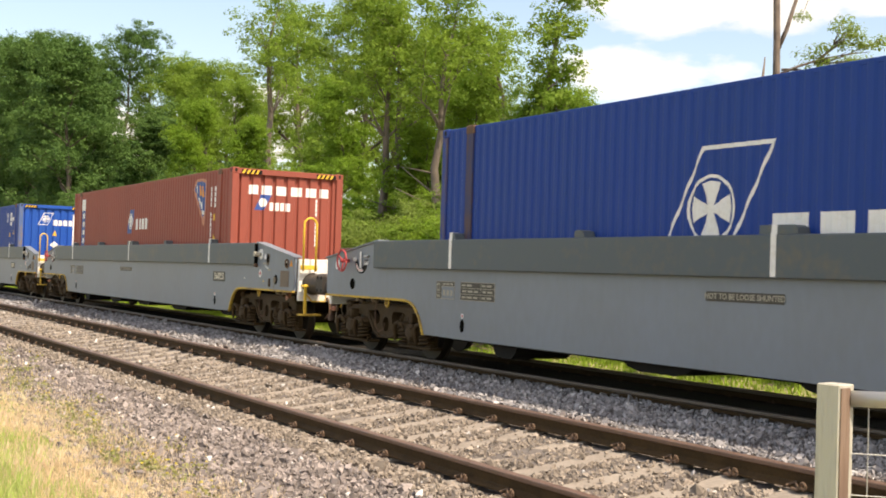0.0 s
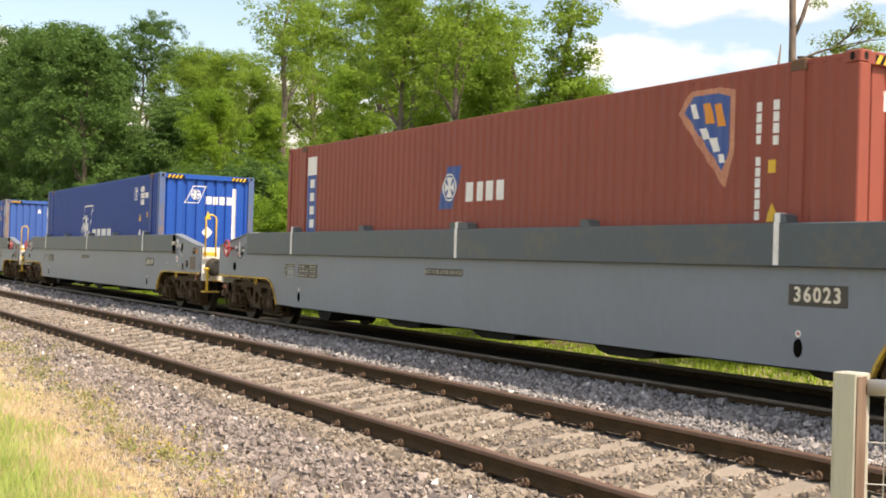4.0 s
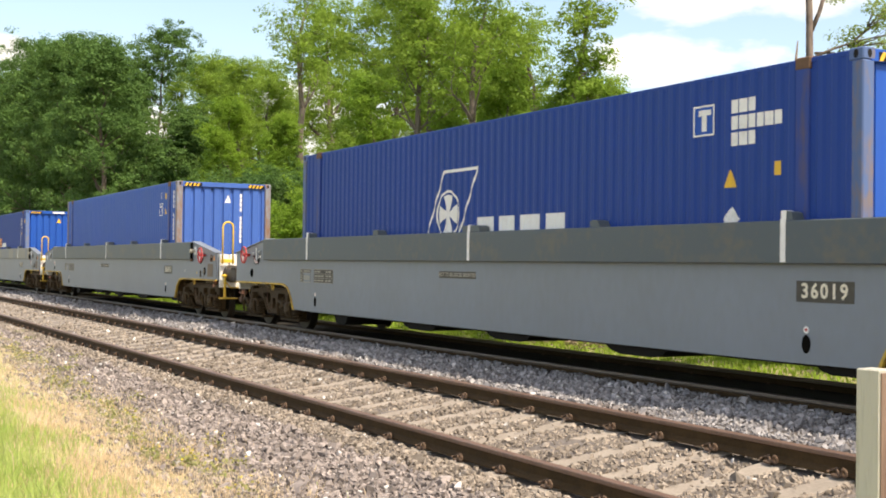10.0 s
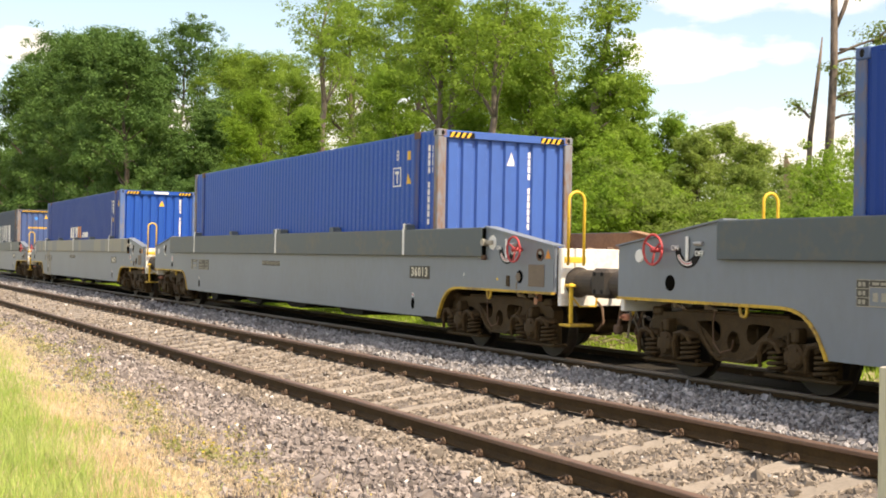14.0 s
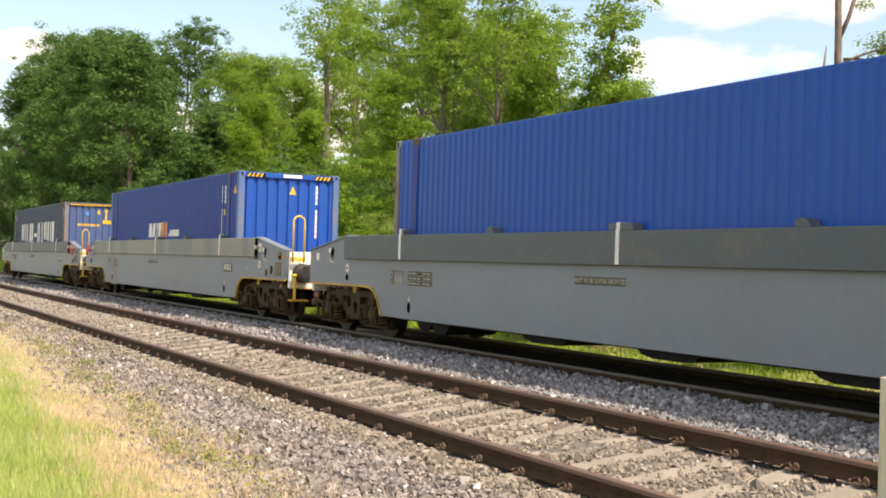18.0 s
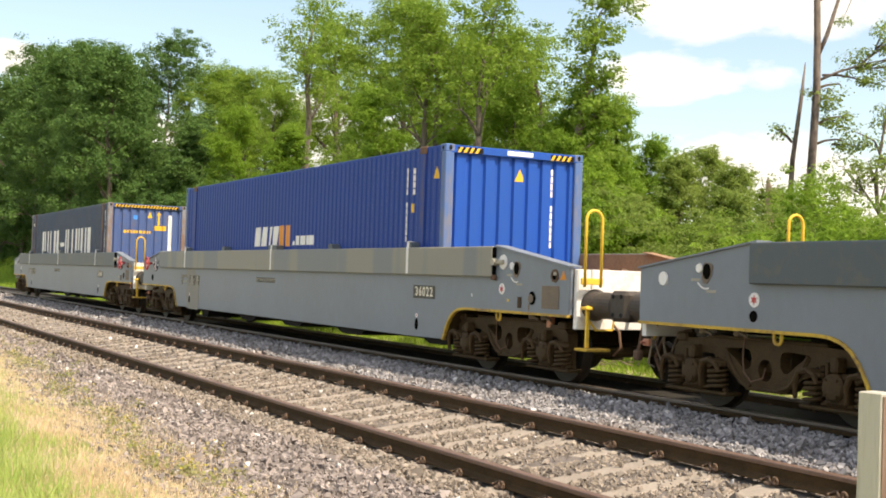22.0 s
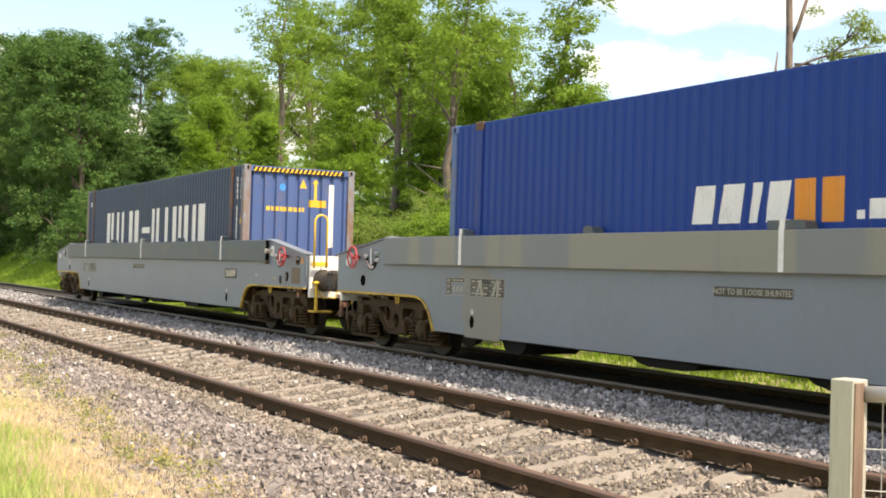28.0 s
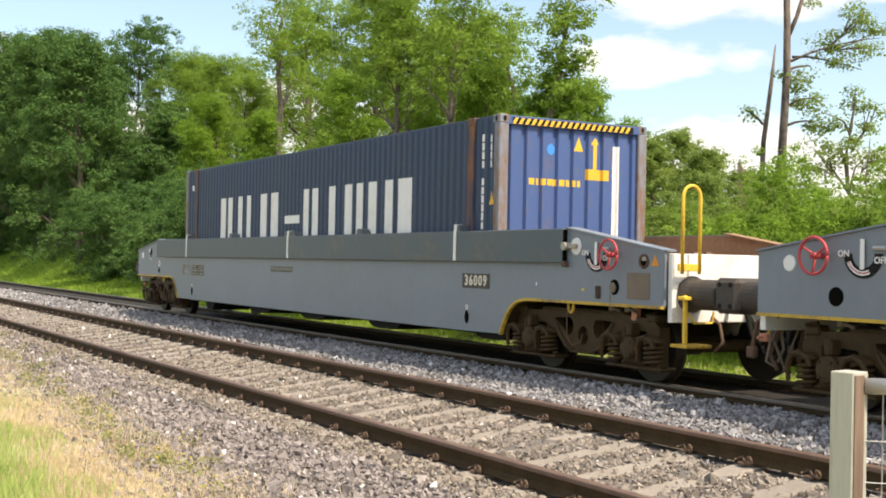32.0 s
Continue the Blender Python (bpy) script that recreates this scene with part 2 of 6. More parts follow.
# oil stain and the train's shade, both put into this near-black colour
M_OILY_SHADED = mat("oily_ballast_with_train_shade", (0.016, 0.013, 0.009), (0.030, 0.024, 0.018), 0.9, coarse=3, fine=24, amount=0.8, bump=0.9)
M_BED = mat("ballast_bed", (0.12, 0.105, 0.095), (0.20, 0.17, 0.15), 0.95, coarse=3, fine=24, amount=0.8, bump=0.8)
M_STONE = mat("ballast_stone", (0.318, 0.275, 0.255), (0.165, 0.140, 0.128), 0.92, coarse=3, fine=18, amount=0.9, bump=0.25, spread=0.45, sheen=0.2)
# bluish tint puts the sky-lit shade beside the train into the stone colour
M_STONE_SHADE = mat("shade_tinted_ballast_stone", (0.33, 0.315, 0.315), (0.20, 0.188, 0.188), 0.9, coarse=3, fine=18, amount=0.9, bump=0.25, spread=0.4, sheen=0.3)
M_STONE_BROWN = mat("dusty_brown_ballast_stone", (0.315, 0.268, 0.222), (0.185, 0.153, 0.125), 0.92, coarse=3, fine=18, amount=0.9, bump=0.25, spread=0.4, sheen=0.2)
M_PALE = mat("pale_ballast_stone", (0.66, 0.64, 0.62), (0.5, 0.47, 0.45), 0.9, coarse=3, fine=18, amount=0.6, bump=0.2, spread=0.2)
M_SOIL = mat("meadow_soil", (0.36, 0.30, 0.17), (0.27, 0.27, 0.11), 0.95, coarse=0.8, fine=9, amount=1, bump=0.4)
M_GRASS = mat("green_grass", (0.38, 0.52, 0.12), (0.56, 0.62, 0.24), 0.7, coarse=0.9, fine=4, amount=1, bump=0, spread=0.25, sheen=0.2, through_light=0.5)
M_BANKGRASS = mat("bank_grass", (0.27, 0.42, 0.05), (0.38, 0.50, 0.09), 0.7, coarse=0.7, fine=4, amount=1, bump=0, spread=0.25, sheen=0.2, through_light=0.5)
M_DRY = mat("dry_grass", (0.82, 0.69, 0.50), (0.68, 0.51, 0.32), 0.8, coarse=0.8, fine=4, amount=1, bump=0, spread=0.22, sheen=0.2, through_light=0.45)
M_WEED = mat("dusty_weed_green", (0.27, 0.30, 0.10), (0.36, 0.33, 0.13), 0.8, coarse=2, fine=9, amount=1, bump=0, spread=0.25, sheen=0.2, through_light=0.4)
M_FLOWER = mat("yellow_flower", (0.62, 0.50, 0.03), (0.5, 0.45, 0.05), 0.7, bump=0, through_light=0.3)
M_BARK = mat("grey_brown_bark", (0.15, 0.115, 0.09), (0.075, 0.06, 0.05), 0.95, coarse=2, fine=14, amount=1, bump=0.6, streak=0.3)
M_PALEBARK = mat("weathered_bark", (0.21, 0.175, 0.14), (0.10, 0.08, 0.065), 0.95, coarse=2, fine=14, amount=1, bump=0.5, streak=0.25)
M_LEAF = mat("leaf_green", (0.185, 0.30, 0.048), (0.27, 0.385, 0.058), 0.6, coarse=0.45, fine=2, amount=1, bump=0, spread=0.2, sheen=0.2, through_light=0.55)
M_LEAF_YOUNG = mat("leaf_yellow_green", (0.245, 0.375, 0.045), (0.17, 0.30, 0.040), 0.6, coarse=0.45, fine=2, amount=1, bump=0, spread=0.2, sheen=0.2, through_light=0.55)
M_LEAF_DARK = mat("leaf_dark_green", (0.080, 0.165, 0.044), (0.130, 0.225, 0.054), 0.6, coarse=0.45, fine=2, amount=1, bump=0, spread=0.15, sheen=0.2, through_light=0.40)
M_POLEBARK = mat("mottled_dark_bark", (0.20, 0.155, 0.13), (0.065, 0.05, 0.045), 0.95, coarse=2.4, fine=12, amount=1, bump=0.6, streak=0.35, ramp=(0.44, 0.58))
M_BAREWOOD = mat("splintered_bare_wood", (0.46, 0.32, 0.20), (0.26, 0.17, 0.11), 0.9, coarse=4, fine=25, amount=1, bump=0.4, streak=0.2)
M_LEAF_AIRY = mat("leaf_grey_green", (0.20, 0.29, 0.065), (0.29, 0.37, 0.09), 0.6, coarse=0.45, fine=2, amount=1, bump=0, spread=0.15, sheen=0.2, through_light=0.55)
M_WOOD = mat("weathered_grey_timber", (0.46, 0.44, 0.375), (0.22, 0.19, 0.14), 0.9, coarse=7, fine=60, amount=1, bump=0.4, streak=0.10, ramp=(0.48, 0.72))
M_SPLIT = mat("split_reddish_timber", (0.22, 0.15, 0.11), (0.12, 0.07, 0.05), 0.9, coarse=9, fine=50, amount=1, bump=0.4, streak=0.10, ramp=(0.42, 0.64))
M_TWIG = mat("dry_grey_twig", (0.36, 0.29, 0.20), (0.20, 0.15, 0.10), 0.9, coarse=4, fine=30, amount=1, bump=0.2)
M_GALV = mat("galvanised_steel", (0.48, 0.47, 0.45), (0.36, 0.35, 0.33), 0.45, 0.6, coarse=6, fine=40, bump=0.05)


# ---------------------------------------------------------------- building helpers
class Shape:
    """Vertices and faces of one mesh, gathered piece by piece."""

    def __init__(self):
        self.v, self.f = [], []

    def add(self, verts, faces):
        k = len(self.v)
        self.v.extend([tuple(p) for p in verts])
        self.f.extend([tuple(i + k for i in face) for face in faces])
        return self

    def box(self, x0, x1, y0, y1, z0, z1, m=None):
        p = [(x0, y0, z0), (x1, y0, z0), (x1, y1, z0), (x0, y1, z0), (x0, y0, z1), (x1, y0, z1), (x1, y1, z1), (x0, y1, z1)]
        if m:
            p = [m @ Vector(q) for q in p]
        return self.add(p, [(0, 3, 2, 1), (4, 5, 6, 7), (0, 1, 5, 4), (1, 2, 6, 5), (2, 3, 7, 6), (3, 0, 4, 7)])

    def soft_box(self, x0, x1, y0, y1, z0, z1, c=0.01, m=None):
        """A box with chamfered edges."""
        lo, hi = Vector((x0, y0, z0)), Vector((x1, y1, z1))
        pts, index = [], {}
        for sx in (0, 1):
            for sy in (0, 1):
                for sz in (0, 1):
                    s = (sx, sy, sz)
                    for axis in range(3):
                        q = Vector([(hi[i] - (c if i != axis else 0)) if s[i] else (lo[i] + (c if i != axis else 0)) for i in range(3)])
                        index[s, axis] = len(pts)
                        pts.append(m @ q if m else q)
        faces = []
        for axis in range(3):
            a, b = (axis + 1) % 3, (axis + 2) % 3
            for side in (0, 1):
                ring = []
                for sa, sb in ((0, 0), (1, 0), (1, 1), (0, 1)):
                    s = [0, 0, 0]
                    s[axis], s[a], s[b] = side, sa, sb
                    ring.append(index[tuple(s), axis])
                faces.append(tuple(ring if side else ring[::-1]))
            for sa in (0, 1):
                for sb in (0, 1):
                    s0, s1 = [0, 0, 0], [0, 0, 0]
                    s0[a] = s1[a] = sa
                    s0[b] = s1[b] = sb
                    s1[axis] = 1
                    s0, s1 = tuple(s0), tuple(s1)
                    ring = [index[s0, a], index[s1, a], index[s1, b], index[s0, b]]
                    faces.append(tuple(ring if sa == sb else ring[::-1]))
        for s in ((i, j, k) for i in (0, 1) for j in (0, 1) for k in (0, 1)):
            ring = [index[s, 0], index[s, 1], index[s, 2]]
            faces.append(tuple(ring if sum(s) % 2 else ring[::-1]))
        return self.add(pts, faces)

    def prism(self, poly, y0, y1, flip=False):
        """A polygon of (x, z) points, drawn out from y0 to y1."""
        n = len(poly)
        pts = [(x, y0, z) for x, z in poly] + [(x, y1, z) for x, z in poly]
        faces = [tuple(range(n)), tuple(range(2 * n - 1, n - 1, -1))]
        faces += [(i, i + n, (i + 1) % n + n, (i + 1) % n) for i in range(n)]
        return self.add(pts, faces)

    def rod(self, a, b, r, n=10, r2=None, cap=True):
        a, b = Vector(a), Vector(b)
        r2 = r if r2 is None else r2
        d = (b - a).normalized()
        e = d.orthogonal().normalized()
        g = d.cross(e)
        ring = [(e * math.cos(2 * math.pi * i / n) + g * math.sin(2 * math.pi * i / n)) for i in range(n)]
        pts = [a + q * r for q in ring] + [b + q * r2 for q in ring]
        faces = [(i, (i + 1) % n, (i + 1) % n + n, i + n) for i in range(n)]
        if cap:
            faces += [tuple(range(n - 1, -1, -1)), tuple(range(n, 2 * n))]
        return self.add(pts, faces)

    def pipe(self, path, r, n=8, radii=None, cap=True):
        """A round bar along a path."""
        path = [Vector(p) for p in path]
        pts, faces = [], []
        up = None
        for i, p in enumerate(path):
            d = (path[min(i + 1, len(path) - 1)] - path[max(i - 1, 0)]).normalized()
            if up is None:
                up = d.orthogonal().normalized()
            up = (up - d * up.dot(d)).normalized()
            side = d.cross(up)
            rr = radii[i] if radii else r
            pts += [p + (up * math.cos(2 * math.pi * k / n) + side * math.sin(2 * math.pi * k / n)) * rr for k in range(n)]
        for i in range(len(path) - 1):
            faces += [(i * n + k, i * n + (k + 1) % n, (i + 1) * n + (k + 1) % n, (i + 1) * n + k) for k in range(n)]
        if cap:
            faces += [tuple(range(n - 1, -1, -1)), tuple(range((len(path) - 1) * n, len(path) * n))]
        return self.add(pts, faces)

    def lathe(self, profile, centre, axis="y", n=24):
        """A profile of (radius, offset) pairs turned about an axis."""
        c = Vector(centre)
        pts, faces = [], []
        for r, o in profile:
            for k in range(n):
                a = 2 * math.pi * k / n
                q = (r * math.cos(a), o, r * math.sin(a)) if axis == "y" else (o, r * math.cos(a), r * math.sin(a)) if axis == "x" else (r * math.cos(a), r * math.sin(a), o)
                pts.append(c + Vector(q))
        for i in range(len(profile) - 1):
            faces += [(i * n + k, (i + 1) * n + k, (i + 1) * n + (k + 1) % n, i * n + (k + 1) % n) for k in range(n)]
        faces += [tuple(range(n)), tuple(range(len(profile) * n - 1, (len(profile) - 1) * n - 1, -1))]
        return self.add(pts, faces)

    def mesh(self, name, material, smooth=False):
        me = bpy.data.meshes.new(name)
        me.from_pydata(self.v, [], self.f)
        me.materials.append(material)
        if smooth:
            me.shade_smooth()
        me.validate()
        bm = bmesh.new()
        bm.from_mesh(me)
        if len(bm.faces) < 60000:
            bmesh.ops.recalc_face_normals(bm, faces=bm.faces)
        bm.to_mesh(me)
        bm.free()
        return me


def part(name, shape, material, parent, label="", smooth=False, at=None):
    """One mesh object under a thing or a part."""
    me = shape.mesh(name, material, smooth) if isinstance(shape, Shape) else shape
    ob = new(name, me)
    ob.parent = parent
    if at is not None:
        ob.matrix_basis = at
    return tagged(ob, label)


def thing(name, label, category, group="", at=None, kind=""):
    ob = new(name)
    ob.empty_display_size = 0.3
    if at is not None:
        ob.matrix_basis = at
    return tagged(ob, label, category, group, kind)


def structure(name, shape, material, label, category="", kind="structure", smooth=False):
    return tagged(new(name, shape.mesh(name, material, smooth)), label, category or name.replace("_", " "), "", kind)


def text_mesh(words, size, depth=0.002, spacing=1.0):
    """Lettering in the built-in font, centred, standing in the x-z plane and facing -y."""
    cu = bpy.data.curves.new("lettering", "FONT")
    cu.body, cu.size, cu.align_x, cu.align_y, cu.extrude, cu.resolution_u = words, size, "CENTER", "CENTER", depth, 2
    cu.offset, cu.space_character = size * 0.022, spacing
    ob = bpy.data.objects.new("lettering", cu)
    scene.collection.objects.link(ob)
    bpy.context.view_layer.update()
    me = bpy.data.meshes.new_from_object(ob.evaluated_get(bpy.context.evaluated_depsgraph_get()))
    bpy.data.objects.remove(ob)
    me.transform(Matrix.Rotation(radians(90), 4, "X"))
    return me


# ---------------------------------------------------------------- ground and trackbed
# cross-section of the line: rail heads at these distances from the camera, train's rails at height 0
NEAR_RAIL, FAR_RAIL, TRAIN_RAIL, TRAIN_FAR_RAIL = (5.349, -0.273), (7.019, -0.082), (9.007, 0.0), (10.677, 0.0)
TRAIN_Y = 9.842
BED = ((2.15, -0.62), (2.5, -0.585), (2.9, -0.555), (3.3, -0.53), (4.3, -0.50), (4.9, -0.475), (5.35, -0.455), (7.02, -0.265), (7.5, -0.20),
       (8.3, -0.12), (8.9, -0.085), (9.0, -0.12), (9.3, -0.135), (10.4, -0.135), (10.7, -0.12), (11.5, -0.16), (12.5, -0.62))


def bed_height(y):
    return float(np.interp(y, [p[0] for p in BED], [p[1] for p in BED]))


def verge_drift(x):
    """The grass creeps out over the ballast away from the gate."""
    return 0.055 * min(max(-x - 9.0, 0.0), 17.0)


def ground_height(x, y):
    bumps = 0.05 * noise.noise((x * 0.35, y * 0.35, 0)) + 0.02 * noise.noise((x * 1.7, y * 1.7, 3))
    if y < 4.2:
        # the turf gives way to stones along a ragged line
        ragged = 2.62 + verge_drift(x) + 0.42 * noise.noise((x * 0.75, 0, 4)) + 0.22 * noise.noise((x * 2.4, y * 2.0, 8))
        return -0.50 + bumps - 0.16 * min(max((y - ragged) / 0.5, 0), 1)
    if y < 12.2:
        return -0.70
    rise = min(max((y - 13.0) / 6.0, 0), 1)
    bank = 0.4 + 2.2 * min(max((-x - 35) / 40.0, 0), 1)
    return -0.30 + bank * rise * rise * (3 - 2 * rise) + bumps * 1.5 + 0.12 * min(max((y - 12.3) / 0.7, 0), 1)


def build_ground():
    xs = [-2500, -900, -400] + [-240 + 4 * i for i in range(45)] + [-60 + 0.8 * i for i in range(25)] + [-40 + 0.25 * i for i in range(200)] + [10, 11] + [14, 22, 40, 90, 300, 900, 2500]
    ys = [-2500, -700, -200, -60, -20, -8, -3] + [-1 + 0.3 * i for i in range(10)] + [1.9 + 0.1 * i for i in range(23)] + [4.19, 4.21, 7, 12.15] + [12.25 + 0.6 * i for i in range(16)] + [24, 32, 50, 100, 300, 900, 2500]
    s = Shape()
    n = len(ys)
    s.add([(x, y, ground_height(x, y)) for x in xs for y in ys],
          [(i * n + j, (i + 1) * n + j, (i + 1) * n + j + 1, i * n + j + 1) for i in range(len(xs) - 1) for j in range(n - 1)])
    structure("ground", s, M_SOIL, "grassy meadow ground beside the railway line", "ground", smooth=True)
    s = Shape()
    xs = [-420, -200] + [-120 + 3 * i for i in range(27)] + [-40 + 0.5 * i for i in range(100)] + [14, 30, 60]
    ys = [p[0] for p in BED]
    ys = sorted(set(ys + [ys[0] + 0.35 * i for i in range(1, 28)]))
    n = len(ys)
    s.add([(x, y, bed_height(y) - 0.03 + 0.02 * noise.noise((x * 1.3, y * 1.3, 7))) for x in xs for y in ys],
          [(i * n + j, (i + 1) * n + j, (i + 1) * n + j + 1, i * n + j + 1) for i in range(len(xs) - 1) for j in range(n - 1)])
    # dark sheet between the train's rails, coloured for oil and the shade there
    shaded_bed = Shape()
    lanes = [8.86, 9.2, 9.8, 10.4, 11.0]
    shaded_bed.add([(x, y, bed_height(y) + 0.014 + 0.014 * noise.noise((x * 1.9, y * 1.9, 17))) for x in xs for y in lanes],
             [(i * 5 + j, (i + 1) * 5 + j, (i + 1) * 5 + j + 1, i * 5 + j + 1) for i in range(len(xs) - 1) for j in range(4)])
    structure("oily_trackbed", shaded_bed, M_OILY_SHADED, "oil-stained ballast between the train's rails, blackened further for its shade", "trackbed", smooth=True)
    structure("trackbed", s, M_BED, "grey stone ballast bed under two railway tracks", "trackbed", smooth=True)


def fast_mesh(name, verts, faces_n, material, per):
    """A mesh of many small pieces from arrays; each face has per corners."""
    me = bpy.data.meshes.new(name)
    count = len(faces_n)
    me.vertices.add(len(verts))
    me.vertices.foreach_set("co", verts.astype(np.float32).ravel())
    me.loops.add(count * per)
    me.loops.foreach_set("vertex_index", faces_n.astype(np.int32).ravel())
    me.polygons.add(count)
    me.polygons.foreach_set("loop_start", np.arange(0, count * per, per, dtype=np.int32))
    me.polygons.foreach_set("loop_total", np.full(count, per, dtype=np.int32))
    me.update()
    me.materials.append(material)
    return me


def random_turns(rng, n):
    q = rng.normal(size=(n, 4))
    q /= np.linalg.norm(q, axis=1)[:, None]
    w, x, y, z = q.T
    return np.stack([np.stack([1 - 2 * (y * y + z * z), 2 * (x * y - z * w), 2 * (x * z + y * w)], 1),
                     np.stack([2 * (x * y + z * w), 1 - 2 * (x * x + z * z), 2 * (y * z - x * w)], 1),
                     np.stack([2 * (x * z - y * w), 2 * (y * z + x * w), 1 - 2 * (x * x + y * y)], 1)], 1)


def scatter_stones(name, rng, spots, size, material, label):
    """Angular broken stones, each its own little solid."""
    n = len(spots)
    cube = np.array([(-1, -1, -0.8), (-0.75, -0.6, 1), (-0.9, 0.9, -0.7), (-0.45, 1, 0.65), (1, -0.8, -0.6), (0.6, -1, 0.8), (0.8, 0.65, -1), (1, 0.9, 0.5)])
    faces = np.array([(0, 1, 3, 2), (4, 6, 7, 5), (0, 4, 5, 1), (2, 3, 7, 6), (0, 2, 6, 4), (1, 5, 7, 3)])
    v = cube[None] * (1 + rng.uniform(-0.6, 0.3, (n, 8, 3)))
    v *= size[:, None, None] * rng.uniform(0.38, 1.35, (n, 1, 3)) * 0.52
    v = np.einsum("nij,nkj->nki", random_turns(rng, n), v) + spots[:, None]
    f = faces[None] + (np.arange(n) * 8)[:, None, None]
    me = fast_mesh(name, v.reshape(-1, 3), f.reshape(-1, 4), material, 4)
    me.shade_flat()
    return tagged(new(name, me), label, "ballast", "", "stuff")


def build_ballast():
    rng = np.random.default_rng(5)
    bx, bz = [p[0] for p in BED], [p[1] for p in BED]
    spots = []
    for x0, x1, density in ((-2.5, 9, 200), (-13, -2.5, 560), (-20, -13, 400), (-32, -20, 170), (-55, -32, 60), (-90, -55, 14)):
        n = int((x1 - x0) * 6.8 * density)
        spots.append(np.stack([rng.uniform(x0, x1, n), rng.uniform(2.2, 8.99, n)], 1))
    n = 12000
    spots.append(np.stack([rng.uniform(-20, -2.5, n), rng.uniform(4.9, 7.6, n)], 1))
    xy = np.concatenate(spots)
    # thin out towards the dry grass, and keep the rails and sleepers clear
    drift = np.clip(-xy[:, 0] - 9.0, 0.0, 17.0) * 0.055
    edge = 2.25 + drift + 0.14 * np.sin(xy[:, 0] * 0.9) * np.sin(xy[:, 0] * 0.37 + 1)
    keep = (xy[:, 1] > edge) & (rng.random(len(xy)) < np.clip((xy[:, 1] - drift - 2.3) / 1.1, 0.05, 1))
    for y, _ in (NEAR_RAIL, FAR_RAIL, TRAIN_RAIL):
        keep &= abs(xy[:, 1] - y) > 0.085
    along = (xy[:, 0] + 11.665 + 200 * 0.719) % 0.719
    over = (along < 0.105) | (along > 0.719 - 0.105)
    on_sleeper = over & (xy[:, 1] > 5.20 + 0.06 * np.sin(xy[:, 0] * 5)) & (xy[:, 1] < 7.16)
    keep &= ~on_sleeper | (rng.random(len(xy)) < 0.10)
    xy, on_sleeper = xy[keep], on_sleeper[keep]
    far = np.clip((-xy[:, 0] - 14) / 40, 0, 1.4)
    dusty = (xy[:, 1] > 4.75) & (xy[:, 1] < 7.55)
    size = rng.lognormal(-3.18, 0.33, len(xy)) * (1 + far) * np.where(dusty, 0.78, 1.0)
    size = np.clip(size * np.where(xy[:, 1] > 7.45, 0.82, 0.92), 0.016, 0.10)
    z = np.interp(xy[:, 1], bx, bz) + size * 0.12 + 0.022 * (((xy[:, 1] < 5.24) & (xy[:, 1] > 4.7)) | ((xy[:, 1] > 7.16) & (xy[:, 1] < 7.6))) + on_sleeper * 0.015 - 0.012 - 0.018 * (dusty & ~on_sleeper) + rng.uniform(-0.012, 0.012, len(xy))
    rim = xy[:, 1] < 4.15
    z[rim] = np.maximum(z[rim], np.array([ground_height(a, b) for a, b in xy[rim]]) + size[rim] * 0.1)
    spots = np.column_stack([xy, z])
    pale = rng.random(len(xy)) < 0.016
    # stones next to the train get the tint painted for its shade
    in_shade = xy[:, 1] > 7.45 + 0.2 * np.sin(xy[:, 0] * 1.7)
    scatter_stones("fresh_ballast_stones", rng, spots[~pale & in_shade], size[~pale & in_shade], M_STONE_SHADE, "ballast beside the busy track, tinted bluish for the train's shade")
    plain = ~pale & ~dusty & ~in_shade
    scatter_stones("ballast_stones", rng, spots[plain], size[plain], M_STONE, "loose purplish grey crushed stone ballast")
    plain = ~pale & dusty & ~in_shade
    scatter_stones("dusty_ballast_stones", rng, spots[plain], size[plain], M_STONE_BROWN, "dusty brown crushed stone between the sleepers")
    scatter_stones("pale_ballast_stones", rng, spots[pale], size[pale] * 0.95, M_PALE, "scattered whitish stones lying in the ballast")


def rail_mesh(name, material, top):
    """Flat-bottomed rail with its head at height 0, drawn along x."""
    if top:
        prof = [(-0.036, -0.012), (-0.033, -0.004), (-0.022, 0.0), (0.022, 0.0), (0.033, -0.004), (0.036, -0.012), (0.036, -0.036), (0.012, -0.05), (-0.012, -0.05), (-0.036, -0.036)]
    else:
        half = [(0.0105, -0.05), (0.009, -0.12), (0.03, -0.138), (0.07, -0.149), (0.07, -0.159)]
        prof = half + [(-y, z) for y, z in half[::-1]]
    s = Shape()
    xs = [-420, -150, -60, -30, 0, 60]
    n = len(prof)
    s.add([(x, y, z) for x in xs for y, z in prof],
          [(i * n + k, (i + 1) * n + k, (i + 1) * n + (k + 1) % n, i * n + (k + 1) % n) for i in range(len(xs) - 1) for k in range(n)]
          + [tuple(range(n)), tuple(range(len(xs) * n - 1, (len(xs) - 1) * n - 1, -1))])
    return s.mesh(name, material)


